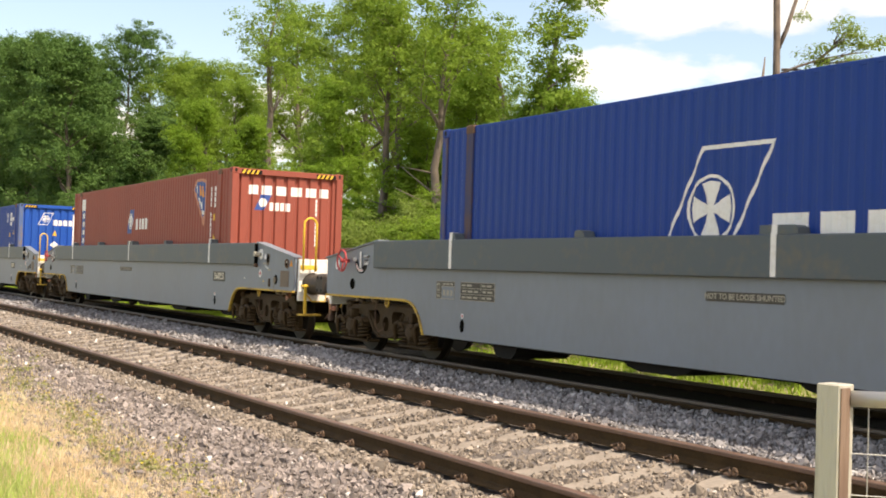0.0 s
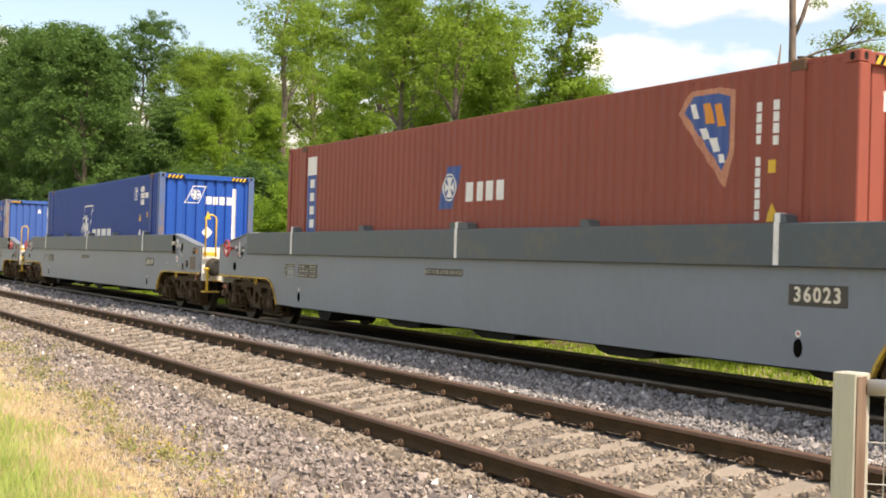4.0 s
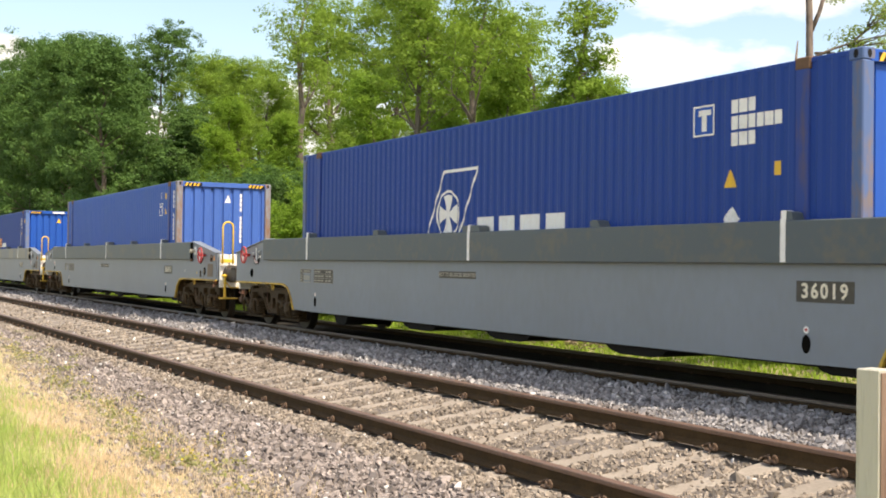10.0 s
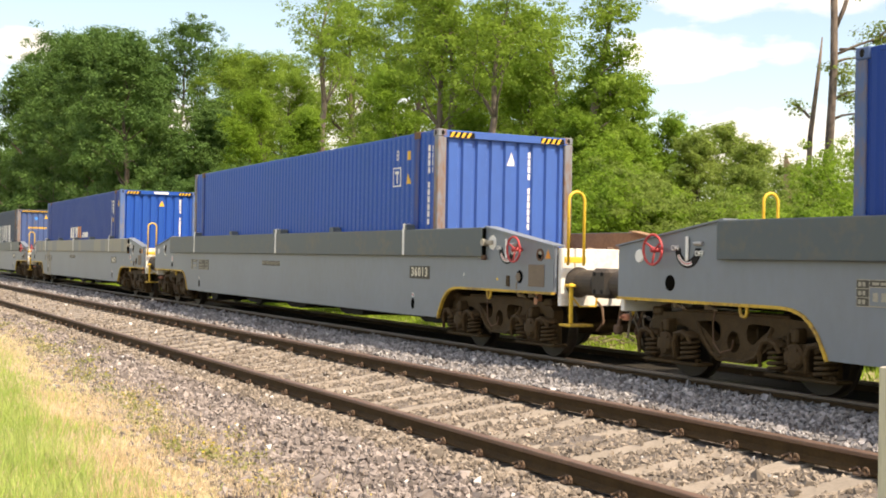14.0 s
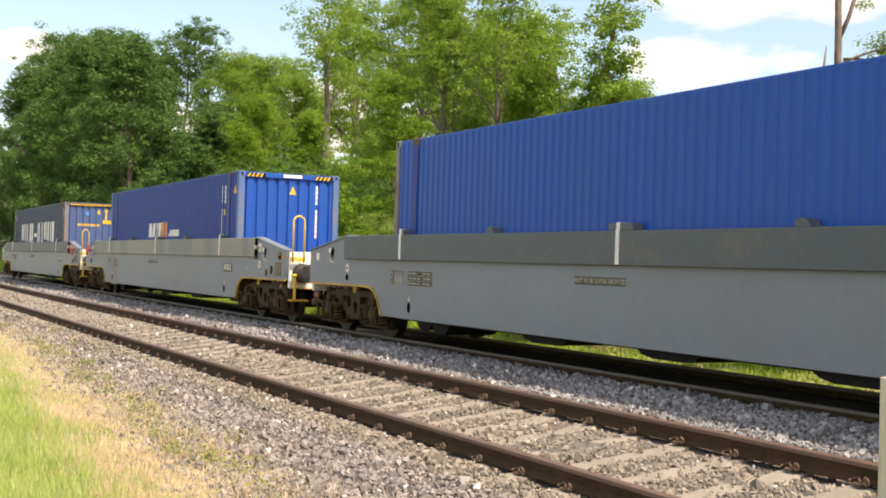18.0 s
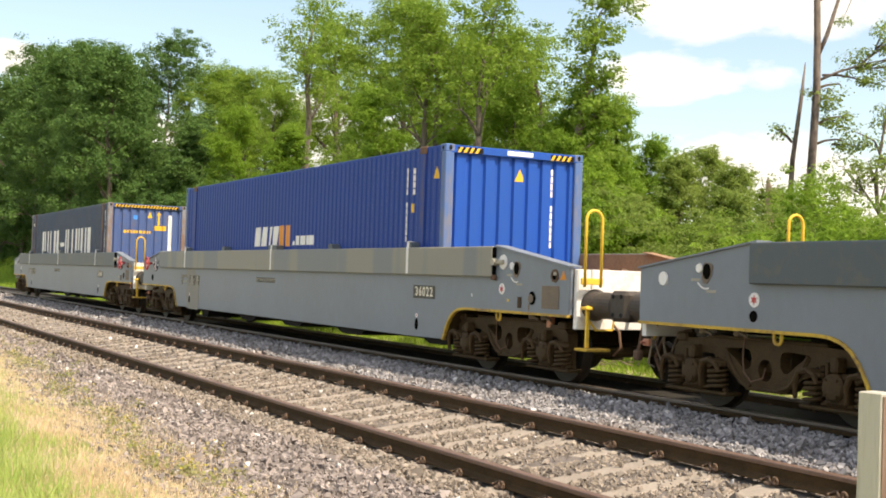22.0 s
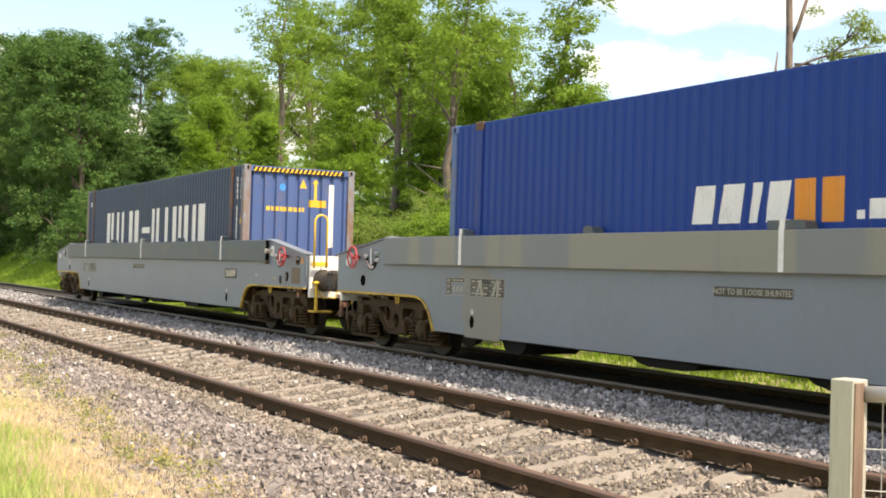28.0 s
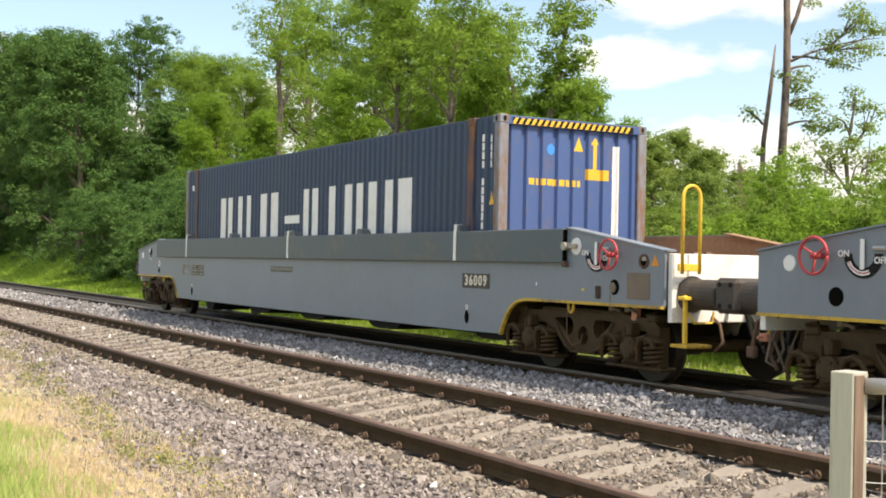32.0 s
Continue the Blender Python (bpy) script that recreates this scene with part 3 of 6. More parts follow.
def clip_mesh():
    """A coiled spring clip: a loop beside the rail foot, with its toe on the foot and its shoulder block."""
    s = Shape()
    loop = [(-0.075 + 0.030 * math.cos(radians(a)), 0.02 + 0.012 * math.sin(radians(a * 0.5)), 0.040 + 0.030 * math.sin(radians(a))) for a in range(-60, 300, 45)]
    s.pipe(loop + [(-0.03, 0.035, 0.03), (0.01, 0.01, 0.045), (0.05, -0.03, 0.048), (0.085, -0.012, 0.034), (0.095, 0.03, 0.026)], 0.0105, 6)
    s.soft_box(-0.045, 0.04, 0.0, 0.055, 0.0, 0.024, 0.007)
    return s.mesh("clip", M_CLIP)


def build_tracks():
    side, top, shiny = rail_mesh("rail", M_RAIL, False), rail_mesh("running_surface", M_RAILTOP, True), rail_mesh("running_surface", M_SHINE, True)
    clip = clip_mesh()
    s = Shape()
    prof = [(-0.14, -0.2), (0.14, -0.2), (0.13, -0.012), (0.118, 0.0), (-0.118, 0.0), (-0.13, -0.012)]
    ys = [-1.30, -0.95, -0.5, 0.5, 0.95, 1.30]
    dip = [0.0, 0.0, -0.03, -0.03, 0.0, 0.0]
    n = len(prof)
    s.add([(x, y, z + d) for y, d in zip(ys, dip) for x, z in prof],
          [(i * n + k, i * n + (k + 1) % n, (i + 1) * n + (k + 1) % n, (i + 1) * n + k) for i in range(5) for k in range(n)]
          + [tuple(range(n)), tuple(range(6 * n - 1, 5 * n - 1, -1))])
    sleeper, shaded_sleeper = s.mesh("sleeper", M_CONCRETE), s.mesh("sleeper", M_SLEEPER_SHADED)
    for (y0, z0), (y1, z1), shine, first, count, clipped in ((NEAR_RAIL, FAR_RAIL, top, -11.665 + 13 * 0.719, 118, 60),
                                                            (TRAIN_RAIL, TRAIN_FAR_RAIL, shiny, -11.3 + 13 * 0.719, 110, 22)):
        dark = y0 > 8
        lean = math.degrees(math.atan2(z1 - z0, y1 - y0))
        mid = Vector((0, (y0 + y1) / 2, (z0 + z1) / 2))
        track = thing("railway_track", "railway track of worn rails on sleepers darkened for the train's shade" if dark else "railway track of rusty rails clipped to concrete sleepers", "railway track", "tracks",
                      Matrix.Translation(mid) @ pose(0, 0, 0, lean), "structure")
        for sy in (-0.835, 0.835):
            rail = part("rail", side, M_RAIL, track, at=pose(0, sy, 0))
            part("running_surface", shine, M_RAILTOP, rail, "worn rail head")
        for i in range(count):
            x = first - 0.719 * i
            sl = part("sleeper", shaded_sleeper if dark else sleeper, M_CONCRETE, track, at=pose(x, 0.0, -0.172 + 0.004 * math.sin(i * 2.3), 0, 0.35 * math.sin(i * 1.7), 0.5 * math.sin(i * 3.1)))
            if i < clipped:
                for sy in (-0.835, 0.835):
                    for turn in (0, 180):
                        part("clip", clip, M_CLIP, sl, at=pose(0, sy, 0) @ pose(0, 0, 0, 0, 0, turn) @ pose(0, 0.062, 0.002))


# ---------------------------------------------------------------- containers
PITCH = 0.185
BOX_L, BOX_W, BOX_H = 13.716, 2.50, 2.896


def wave(x):
    """Depth of the corrugation at x along a container's side."""
    p = (x / PITCH) % 1.0
    if p < 0.34:
        return 0.0
    if p < 0.52:
        return (p - 0.34) / 0.18 * 0.014
    if p < 0.82:
        return 0.014
    return (1 - p) / 0.18 * 0.014


def breaks(x0, x1):
    k0, k1 = math.floor(x0 / PITCH) - 1, math.ceil(x1 / PITCH) + 1
    return sorted(x for k in range(k0, k1) for x in ((k + o) * PITCH for o in (0, 0.34, 0.52, 0.82)) if x0 < x < x1)


def side_panel(y, out, x0, x1, z0, z1, material):
    """Corrugated side wall whose ridges touch the plane y; out is the way it faces (+1 or -1)."""
    xs = [x0] + breaks(x0, x1) + [x1]
    pts, faces = [], []
    for x in xs:
        d = y - out * wave(x)
        pts += [(x, d, z0), (x, d, z1), (x, d - out * 0.012, z0), (x, d - out * 0.012, z1)]
    for i in range(len(xs) - 1):
        a, b = i * 4, i * 4 + 4
        faces += [(a, b, b + 1, a + 1), (a + 2, a + 3, b + 3, b + 2)]
    return Shape().add(pts, faces)


END_P = 0.258


def end_wave(y):
    """Depth of the end wall's grooves: broad flats with narrow recesses."""
    p = ((y + 5 * END_P) / END_P) % 1.0
    if p < 0.62:
        return 0.0
    if p < 0.72:
        return (p - 0.62) / 0.10 * 0.045
    if p < 0.90:
        return 0.045
    return (1 - p) / 0.10 * 0.045


def end_breaks(y0, y1):
    return sorted(y for k in range(-12, 12) for y in ((k + o) * END_P for o in (0, 0.62, 0.72, 0.90)) if y0 < y < y1)


def end_panel(x, out, y0, y1, z0, z1):
    ys = [y0] + end_breaks(y0, y1) + [y1]
    pts, faces = [], []
    for y in ys:
        d = x - out * end_wave(y)
        pts += [(d, y, z0), (d, y, z1)]
    for i in range(len(ys) - 1):
        faces.append((i * 2, i * 2 + 2, i * 2 + 3, i * 2 + 1))
    return Shape().add(pts, faces)


def painted(shapes, on_end=False, plane=0.0):
    """Flat shapes of (along, height) corners laid on the corrugated wall and following its folds."""
    bm = bmesh.new()
    for poly in shapes:
        bm.faces.new([bm.verts.new((a, 0, z)) for a, z in poly])
    bmesh.ops.remove_doubles(bm, verts=bm.verts[:], dist=0.0004)
    lo, hi = min(a for p in shapes for a, _ in p), max(a for p in shapes for a, _ in p)
    for b in (end_breaks(lo, hi) if on_end else breaks(lo, hi)):
        bmesh.ops.bisect_plane(bm, geom=bm.verts[:] + bm.edges[:] + bm.faces[:], plane_co=(b, 0, 0), plane_no=(1, 0, 0))
    for v in bm.verts:
        a, _, z = v.co
        v.co = (plane + 0.003 - end_wave(a), a, z) if on_end else (a, plane - 0.003 + wave(a), z)
    me = bpy.data.meshes.new("marking")
    bm.normal_update()
    bm.to_mesh(me)
    bm.free()
    return me


def rect(a, z, w, h, lean=0.0):
    """A bar from its lower corner, leaning forward by lean."""
    return [(a, z), (a + w, z), (a + w + lean, z + h), (a + lean, z + h)]


def ring(ca, cz, ra, rb, n=20, squash=1.0):
    out = []
    for i in range(n):
        t0, t1 = 2 * math.pi * i / n, 2 * math.pi * (i + 1) / n
        out.append([(ca + squash * ra * math.cos(t0), cz + ra * math.sin(t0)), (ca + squash * ra * math.cos(t1), cz + ra * math.sin(t1)),
                    (ca + squash * rb * math.cos(t1), cz + rb * math.sin(t1)), (ca + squash * rb * math.cos(t0), cz + rb * math.sin(t0))][::-1])
    return out


def disc(ca, cz, r, n=18, squash=1.0):
    return [[(ca + squash * r * math.cos(2 * math.pi * i / n), cz + r * math.sin(2 * math.pi * i / n)) for i in range(n)]]


def cross(a, z, r):
    """A cross of four arms that flare towards their ends."""
    arm = [(-0.13, 0.13), (-0.26, 0.45), (-0.48, 0.88), (0.0, 0.96), (0.48, 0.88), (0.26, 0.45), (0.13, 0.13)]
    out = [[(a - 0.13 * r, z - 0.13 * r), (a + 0.13 * r, z - 0.13 * r), (a + 0.13 * r, z + 0.13 * r), (a - 0.13 * r, z + 0.13 * r)]]
    for k in range(4):
        c, s = (1, 0, -1, 0)[k], (0, 1, 0, -1)[k]
        out.append([(a + r * (c * x - s * y), z + r * (s * x + c * y)) for x, y in arm][::-1])
    return out


def outline(a, z, w, h, lean, t):
    """A leaning four-sided frame of stroke t."""
    p = [(a, z), (a + w, z), (a + w + lean, z + h), (a + lean, z + h)]
    ca, cz = a + (w + lean) / 2, z + h / 2
    inner = [(ca + (x - ca) * (1 - 2 * t / w), cz + (y - cz) * (1 - 2 * t / h)) for x, y in p]
    return [[p[i], p[(i + 1) % 4], inner[(i + 1) % 4], inner[i]] for i in range(4)]


def bars(a, z, h, widths, gap, lean=0.0):
    """Plain blocks that stand for a row of big lettering."""
    out = []
    for w in widths:
        out.append(rect(a, z, w, h, lean))
        a += w + gap
    return out


def ticks(a, z, count, w, h, gap, down=True):
    """Small plain marks that stand for a column (or a row) of small figures."""
    out = []
    for i in range(count):
        k = (0.0, 0.25, 0.1, 0.4, 0.0, 0.3, 0.15)[(i * 5 + count) % 7]
        if down and i == 4:
            continue
        out.append(rect(a + w * 0.12 * k, z - i * (h + gap), w * (1 - 0.25 * k), (h + gap) * (0.86 - 0.2 * k)))
    return out


LAID_OVER = ("badge_ring", "badge_cross", "badge_disc", "label_block", "tank_label_frame")


def container(label, material, end_material, post_material, marks, end_marks, stripes="corners", inner_material=None):
    """A 45-foot container: frame, corrugated walls, roof, corner castings and painted markings."""
    box = thing("container", label, "container", "containers on the train")
    hl, hw, h = BOX_L / 2, BOX_W / 2, BOX_H
    part("roof", Shape().soft_box(-hl + 0.05, hl - 0.05, -hw + 0.02, hw - 0.02, h - 0.05, h - 0.008, 0.01), material, box)
    part("floor", Shape().box(-hl + 0.05, hl - 0.05, -hw + 0.05, hw - 0.05, 0.1, 0.16), M_RUST, box)
    for s in (-1, 1):
        part("side_panel", side_panel(s * (hw - 0.012), s, -hl + 0.12, hl - 0.12, 0.12, h - 0.035, material), material, box)
        part("top_rail", Shape().soft_box(-hl + 0.1, hl - 0.1, min(s * (hw - 0.020), s * (hw - 0.07)), max(s * (hw - 0.020), s * (hw - 0.07)), h - 0.06, h - 0.012, 0.003), material, box)
        part("bottom_rail", Shape().soft_box(-hl + 0.1, hl - 0.1, s * hw - 0.06 * (s > 0), s * hw + 0.06 * (s < 0), 0.0, 0.15, 0.006), material, box)
        ex = s * hl
        part("end_panel", end_panel(ex - s * 0.05, s, -hw + 0.13, hw - 0.13, 0.14, h - 0.1), end_material, box)
        part("end_header", Shape().soft_box(min(ex, ex - s * 0.09), max(ex, ex - s * 0.09), -hw + 0.1, hw - 0.1, h - 0.13, h - 0.012, 0.006), end_material, box)
        part("end_sill", Shape().soft_box(min(ex, ex - s * 0.09), max(ex, ex - s * 0.09), -hw + 0.1, hw - 0.1, 0, 0.16, 0.006), end_material, box)
        for q in (-1, 1):
            y0, y1 = (q * hw, q * hw - q * 0.15)
            part("corner_post", Shape().soft_box(min(ex, ex - s * 0.14), max(ex, ex - s * 0.14), min(y0, y1), max(y0, y1), 0.118, h - 0.118, 0.012), post_material, box)
            for z in (0, h - 0.118):
                part("corner_casting", casting(post_material), post_material, box, at=pose(ex - s * 0.089, q * (hw - 0.081), z) @ Matrix.Diagonal((s, q, 1, 1)))
    for y in ([-hw + 0.2, hw - 0.62] if stripes == "corners" else [-hw + 0.2]):
        wide = 0.40 if stripes == "corners" else BOX_W - 0.42
        part("stripe_backing", Shape().box(hl + 0.0005, hl + 0.002, y, y + int(wide / 0.1) * 0.1 + 0.05, h - 0.122, h - 0.037), M_BLACK, box, "black ground of the warning stripes")
        slats = []
        for i in range(int(wide / 0.1)):
            slats.append(rect(y + i * 0.1, h - 0.122, 0.05, 0.085, 0.05))
        for slat in slats:
            me = painted([slat], True, hl)
            for v in me.vertices:
                v.co.x = hl + 0.003
            me.materials.append(M_SIGNYEL)
            part("hazard_stripe", me, M_SIGNYEL, box, "yellow warning stripe on the end header")
    for sx in (-1, 1):
        for s in (-1, 1):
            y0, y1 = s * hw, s * (hw - 0.09)
            inner = part("inner_post", Shape().soft_box(sx * 6.10 - 0.09, sx * 6.10 + 0.09, min(y0, y1), max(y0, y1), 0.12, h - 0.05, 0.008), inner_material or post_material, box)
            part("inner_casting", Shape().soft_box(sx * 6.10 - 0.10, sx * 6.10 + 0.10, min(y0 + s * 0.004, y1), max(y0 + s * 0.004, y1), h - 0.12, h + 0.004, 0.012), M_RUST, inner)
    for name, shapes, m, text in marks:
        single = name.endswith(("lettering_block", "code_mark", "size_mark", "label_block", "yellow_block", "hazard_stripe"))
        for group in ([[s] for s in shapes] if single else [shapes]):
            me = painted(group, False, -hw + 0.012 - (0.004 if name in LAID_OVER else 0))
            me.materials.append(m)
            part(name, me, m, box, text)
    for name, shapes, m, text in end_marks:
        single = name.endswith(("lettering_block", "code_mark", "size_mark", "label_block", "yellow_block", "hazard_stripe"))
        for group in ([[s] for s in shapes] if single else [shapes]):
            me = painted(group, True, hl - 0.05 + (0.004 if name in LAID_OVER else 0))
            me.materials.append(m)
            part(name, me, m, box, text)
    return box


CASTING = {}


def casting(material):
    if material not in CASTING:
        s = Shape().soft_box(-0.089, 0.089, -0.081, 0.081, 0, 0.118, 0.012)
        me = s.mesh("corner_casting", material)
        me.materials.append(M_BLACK)
        bm = bmesh.new()
        bm.from_mesh(me)
        # flat black ovals paint the dark insides of the casting's openings
        for face in ("x", "y"):
            off = 0.0815 if face == "y" else 0.0895
            ring_pts = []
            for k in range(10):
                c, d = 0.03 * math.cos(k * 0.628), 0.042 * math.sin(k * 0.628)
                ring_pts.append(bm.verts.new((c, off, 0.06 + d) if face == "y" else (off, c, 0.06 + d)))
            bm.faces.new(ring_pts).material_index = 1
        bm.to_mesh(me)
        bm.free()
        CASTING[material] = me
    return CASTING[material]


# ---------------------------------------------------------------- wagons
# curve of the side beam over a bogie
ARCH = [(7.09, 0.405), (7.13, 0.495), (7.19, 0.60), (7.25, 0.685), (7.32, 0.757), (7.40, 0.815), (7.48, 0.853), (7.57, 0.877), (7.67, 0.890), (7.80, 0.895)]


def beam_outline():
    """The long side of a wagon seen square on: deep in the middle, cranked up over the bogies."""
    right = [(6.0, 0.395)] + ARCH + [(10.38, 0.895), (10.38, 1.49), (8.6, 1.765)]
    left = [(-10.49, z) if x > 10 else (-x, z) for x, z in right[::-1]]
    return [(-6.0, 0.395)] + right + left[:-1]


def arch_path(end):
    return ARCH + [(end, 0.895)]


def ribbon(path, y0, y1, t):
    """A flat strip of thickness t that follows a path in the x-z plane."""
    s = Shape()
    pts, n = [], len(path)
    for i, (x, z) in enumerate(path):
        ax, az = path[max(i - 1, 0)]
        bx, bz = path[min(i + 1, n - 1)]
        d = math.hypot(bx - ax, bz - az) or 1
        nx, nz = -(bz - az) / d, (bx - ax) / d
        pts += [(x, y0, z), (x, y1, z), (x - nx * t, y1, z - nz * t), (x - nx * t, y0, z - nz * t)]
    faces = [(i * 4 + k, i * 4 + (k + 1) % 4, i * 4 + 4 + (k + 1) % 4, i * 4 + 4 + k) for i in range(n - 1) for k in range(4)]
    return s.add(pts, faces + [(0, 1, 2, 3), (4 * n - 1, 4 * n - 2, 4 * n - 3, 4 * n - 4)])


def plate_with_windows(outer, windows, y0, y1):
    """A plate in the x-z plane with real openings through it."""
    bm = bmesh.new()
    edges = []
    for loop in [outer] + windows:
        vs = [bm.verts.new((x, y0, z)) for x, z in loop]
        edges += [bm.edges.new((vs[k], vs[(k + 1) % len(vs)])) for k in range(len(vs))]
    faces = [g for g in bmesh.ops.triangle_fill(bm, use_beauty=True, use_dissolve=False, edges=edges)["geom"] if isinstance(g, bmesh.types.BMFace)]
    made = bmesh.ops.extrude_face_region(bm, geom=faces)["geom"]
    bmesh.ops.translate(bm, verts=[g for g in made if isinstance(g, bmesh.types.BMVert)], vec=(0, y1 - y0, 0))
    bmesh.ops.recalc_face_normals(bm, faces=bm.faces)
    return bm


def bogie_side_frame():
    """Cast side frame: deep middle, arms over the axle boxes, two corner windows and an oval one."""
    half = [(1.26, 0.44), (1.20, 0.60), (0.80, 0.60), (0.66, 0.55), (0.54, 0.45), (0.34, 0.30), (0.24, 0.262)]
    outer = [(-1.43, 0.44), (-1.43, 0.64), (-1.30, 0.74), (-0.9, 0.755), (-0.6, 0.80), (0.6, 0.80), (0.9, 0.755), (1.30, 0.74), (1.43, 0.64), (1.43, 0.44)] + half + [(-x, z) for x, z in half[::-1]]
    corner = [(0.56, 0.672), (0.30, 0.685), (0.23, 0.665), (0.20, 0.60), (0.215, 0.51), (0.26, 0.465), (0.32, 0.47), (0.43, 0.555), (0.57, 0.645)]
    oval = [(0.10 * math.cos(a * 0.3927), 0.475 + 0.115 * math.sin(a * 0.3927)) for a in range(16)]
    bm = plate_with_windows(outer, [corner, [(-x, z) for x, z in corner[::-1]], oval], -0.075, 0.075)
    me = bpy.data.meshes.new("side_frame")
    extra = Shape()
    for q in (-1, 1):
        extra.soft_box(q * 1.02 - 0.50, q * 1.02 + 0.50, -0.13, 0.10, 0.165, 0.205, 0.012)
        extra.soft_box(q * 1.36 - 0.06, q * 1.36 + 0.06, -0.10, 0.08, 0.19, 0.48, 0.02)
        extra.soft_box(q * 0.74 - 0.03, q * 0.74 + 0.03, -0.08, 0.08, 0.40, 0.60, 0.02)
        extra.soft_box(q * 1.30 - 0.09, q * 1.30 + 0.09, -0.10, 0.06, 0.70, 0.80, 0.02)
    extra.soft_box(-0.85, 0.85, -0.10, 0.09, 0.765, 0.798, 0.012)
    for q in (-1, 1):
        extra.pipe([(q * 0.60, -0.075, 0.66), (q * 0.50, -0.08, 0.50), (q * 0.34, -0.08, 0.335), (q * 0.2, -0.08, 0.29)], 0.028, 6)
    extra.soft_box(-0.27, 0.27, -0.10, 0.09, 0.258, 0.295, 0.012)
    tmp = extra.mesh("tmp", M_BOGIE)
    bm.from_mesh(tmp)
    bm.to_mesh(me)
    bm.free()
    me.materials.append(M_BOGIE)
    return me


def spring_mesh():
    path = [(0.098 * math.cos(a * 0.785), 0.098 * math.sin(a * 0.785), 0.22 + 0.25 * a / 38) for a in range(39)]
    return Shape().pipe(path, 0.0215, 6).mesh("coil_spring", M_BOGIE, True)


def spring_cap_mesh():
    """Curved arm of the axle box that comes down over a spring and ends in a rounded pad."""
    s = Shape()
    s.pipe([(-0.17, -0.09, 0.26), (-0.155, -0.115, 0.42), (-0.10, -0.12, 0.515), (0.0, -0.12, 0.54), (0.08, -0.11, 0.50), (0.12, -0.10, 0.42)], 0.03, 7, [0.022, 0.03, 0.034, 0.034, 0.03, 0.022])
    s.lathe([(0.0, 0.47), (0.115, 0.47), (0.125, 0.485), (0.11, 0.52), (0.05, 0.55), (0.0, 0.55)], (0, 0, 0), "z", 14)
    return s.mesh("spring_cap", M_BOGIE, False)


def axlebox_mesh():
    s = Shape()
    s.soft_box(-0.15, 0.15, -0.10, 0.10, 0.21, 0.53, 0.045)
    s.soft_box(-0.20, 0.20, -0.06, 0.10, 0.21, 0.26, 0.02)
    s.soft_box(-0.05, 0.05, -0.13, 0.02, 0.53, 0.68, 0.02)
    s.soft_box(-0.115, -0.075, -0.12, -0.02, 0.50, 0.63, 0.012)
    s.lathe([(0.0, -0.155), (0.06, -0.155), (0.115, -0.145), (0.135, -0.12), (0.135, -0.05)], (0, 0, 0.40), "y", 18)
    for k in range(4):
        a = math.pi / 4 + k * math.pi / 2
        s.rod((0.1 * math.cos(a), -0.165, 0.40 + 0.1 * math.sin(a)), (0.1 * math.cos(a), -0.14, 0.40 + 0.1 * math.sin(a)), 0.016, 6)
    return s.mesh("axle_box", M_BOGIE)


def wheel_meshes():
    body = Shape().lathe([(0.07, -0.09), (0.10, -0.09), (0.12, -0.03), (0.30, 0.0), (0.35, -0.055), (0.365, -0.06), (0.365, 0.06), (0.35, 0.055), (0.30, 0.025), (0.12, 0.03), (0.10, 0.09), (0.07, 0.09)], (0, 0, 0), "y", 32)
    for k in range(3):
        a = k * 2.094
        body.rod((0.2 * math.cos(a), -0.03, 0.2 * math.sin(a)), (0.2 * math.cos(a), 0.0, 0.2 * math.sin(a)), 0.02, 8)
    tyre = Shape().lathe([(0.36, -0.066), (0.395, -0.066), (0.40, -0.06), (0.404, 0.035), (0.43, 0.045), (0.432, 0.062), (0.425, 0.068), (0.36, 0.066)], (0, 0, 0), "y", 40)
    axle = Shape().rod((0, -1.1, 0), (0, 1.1, 0), 0.075, 14)
    return body.mesh("wheel_disc", M_BOGIE, False), tyre.mesh("tyre", M_TREAD, False), axle.mesh("axle", M_BOGIE)


def hand_wheel():
    s = Shape()
    s.pipe([(0.170 * math.cos(a * math.pi / 12), 0, 0.170 * math.sin(a * math.pi / 12)) for a in range(25)], 0.015, 7)
    for k in range(3):
        a = k * 2.094 + 0.5
        s.rod((0, 0.03, 0), (0.165 * math.cos(a), 0, 0.165 * math.sin(a)), 0.012, 6)
    s.rod((0, -0.02, 0), (0, 0.15, 0), 0.03, 10)
    return s.mesh("hand_wheel", M_RED, True)


NOTICE = -0.64


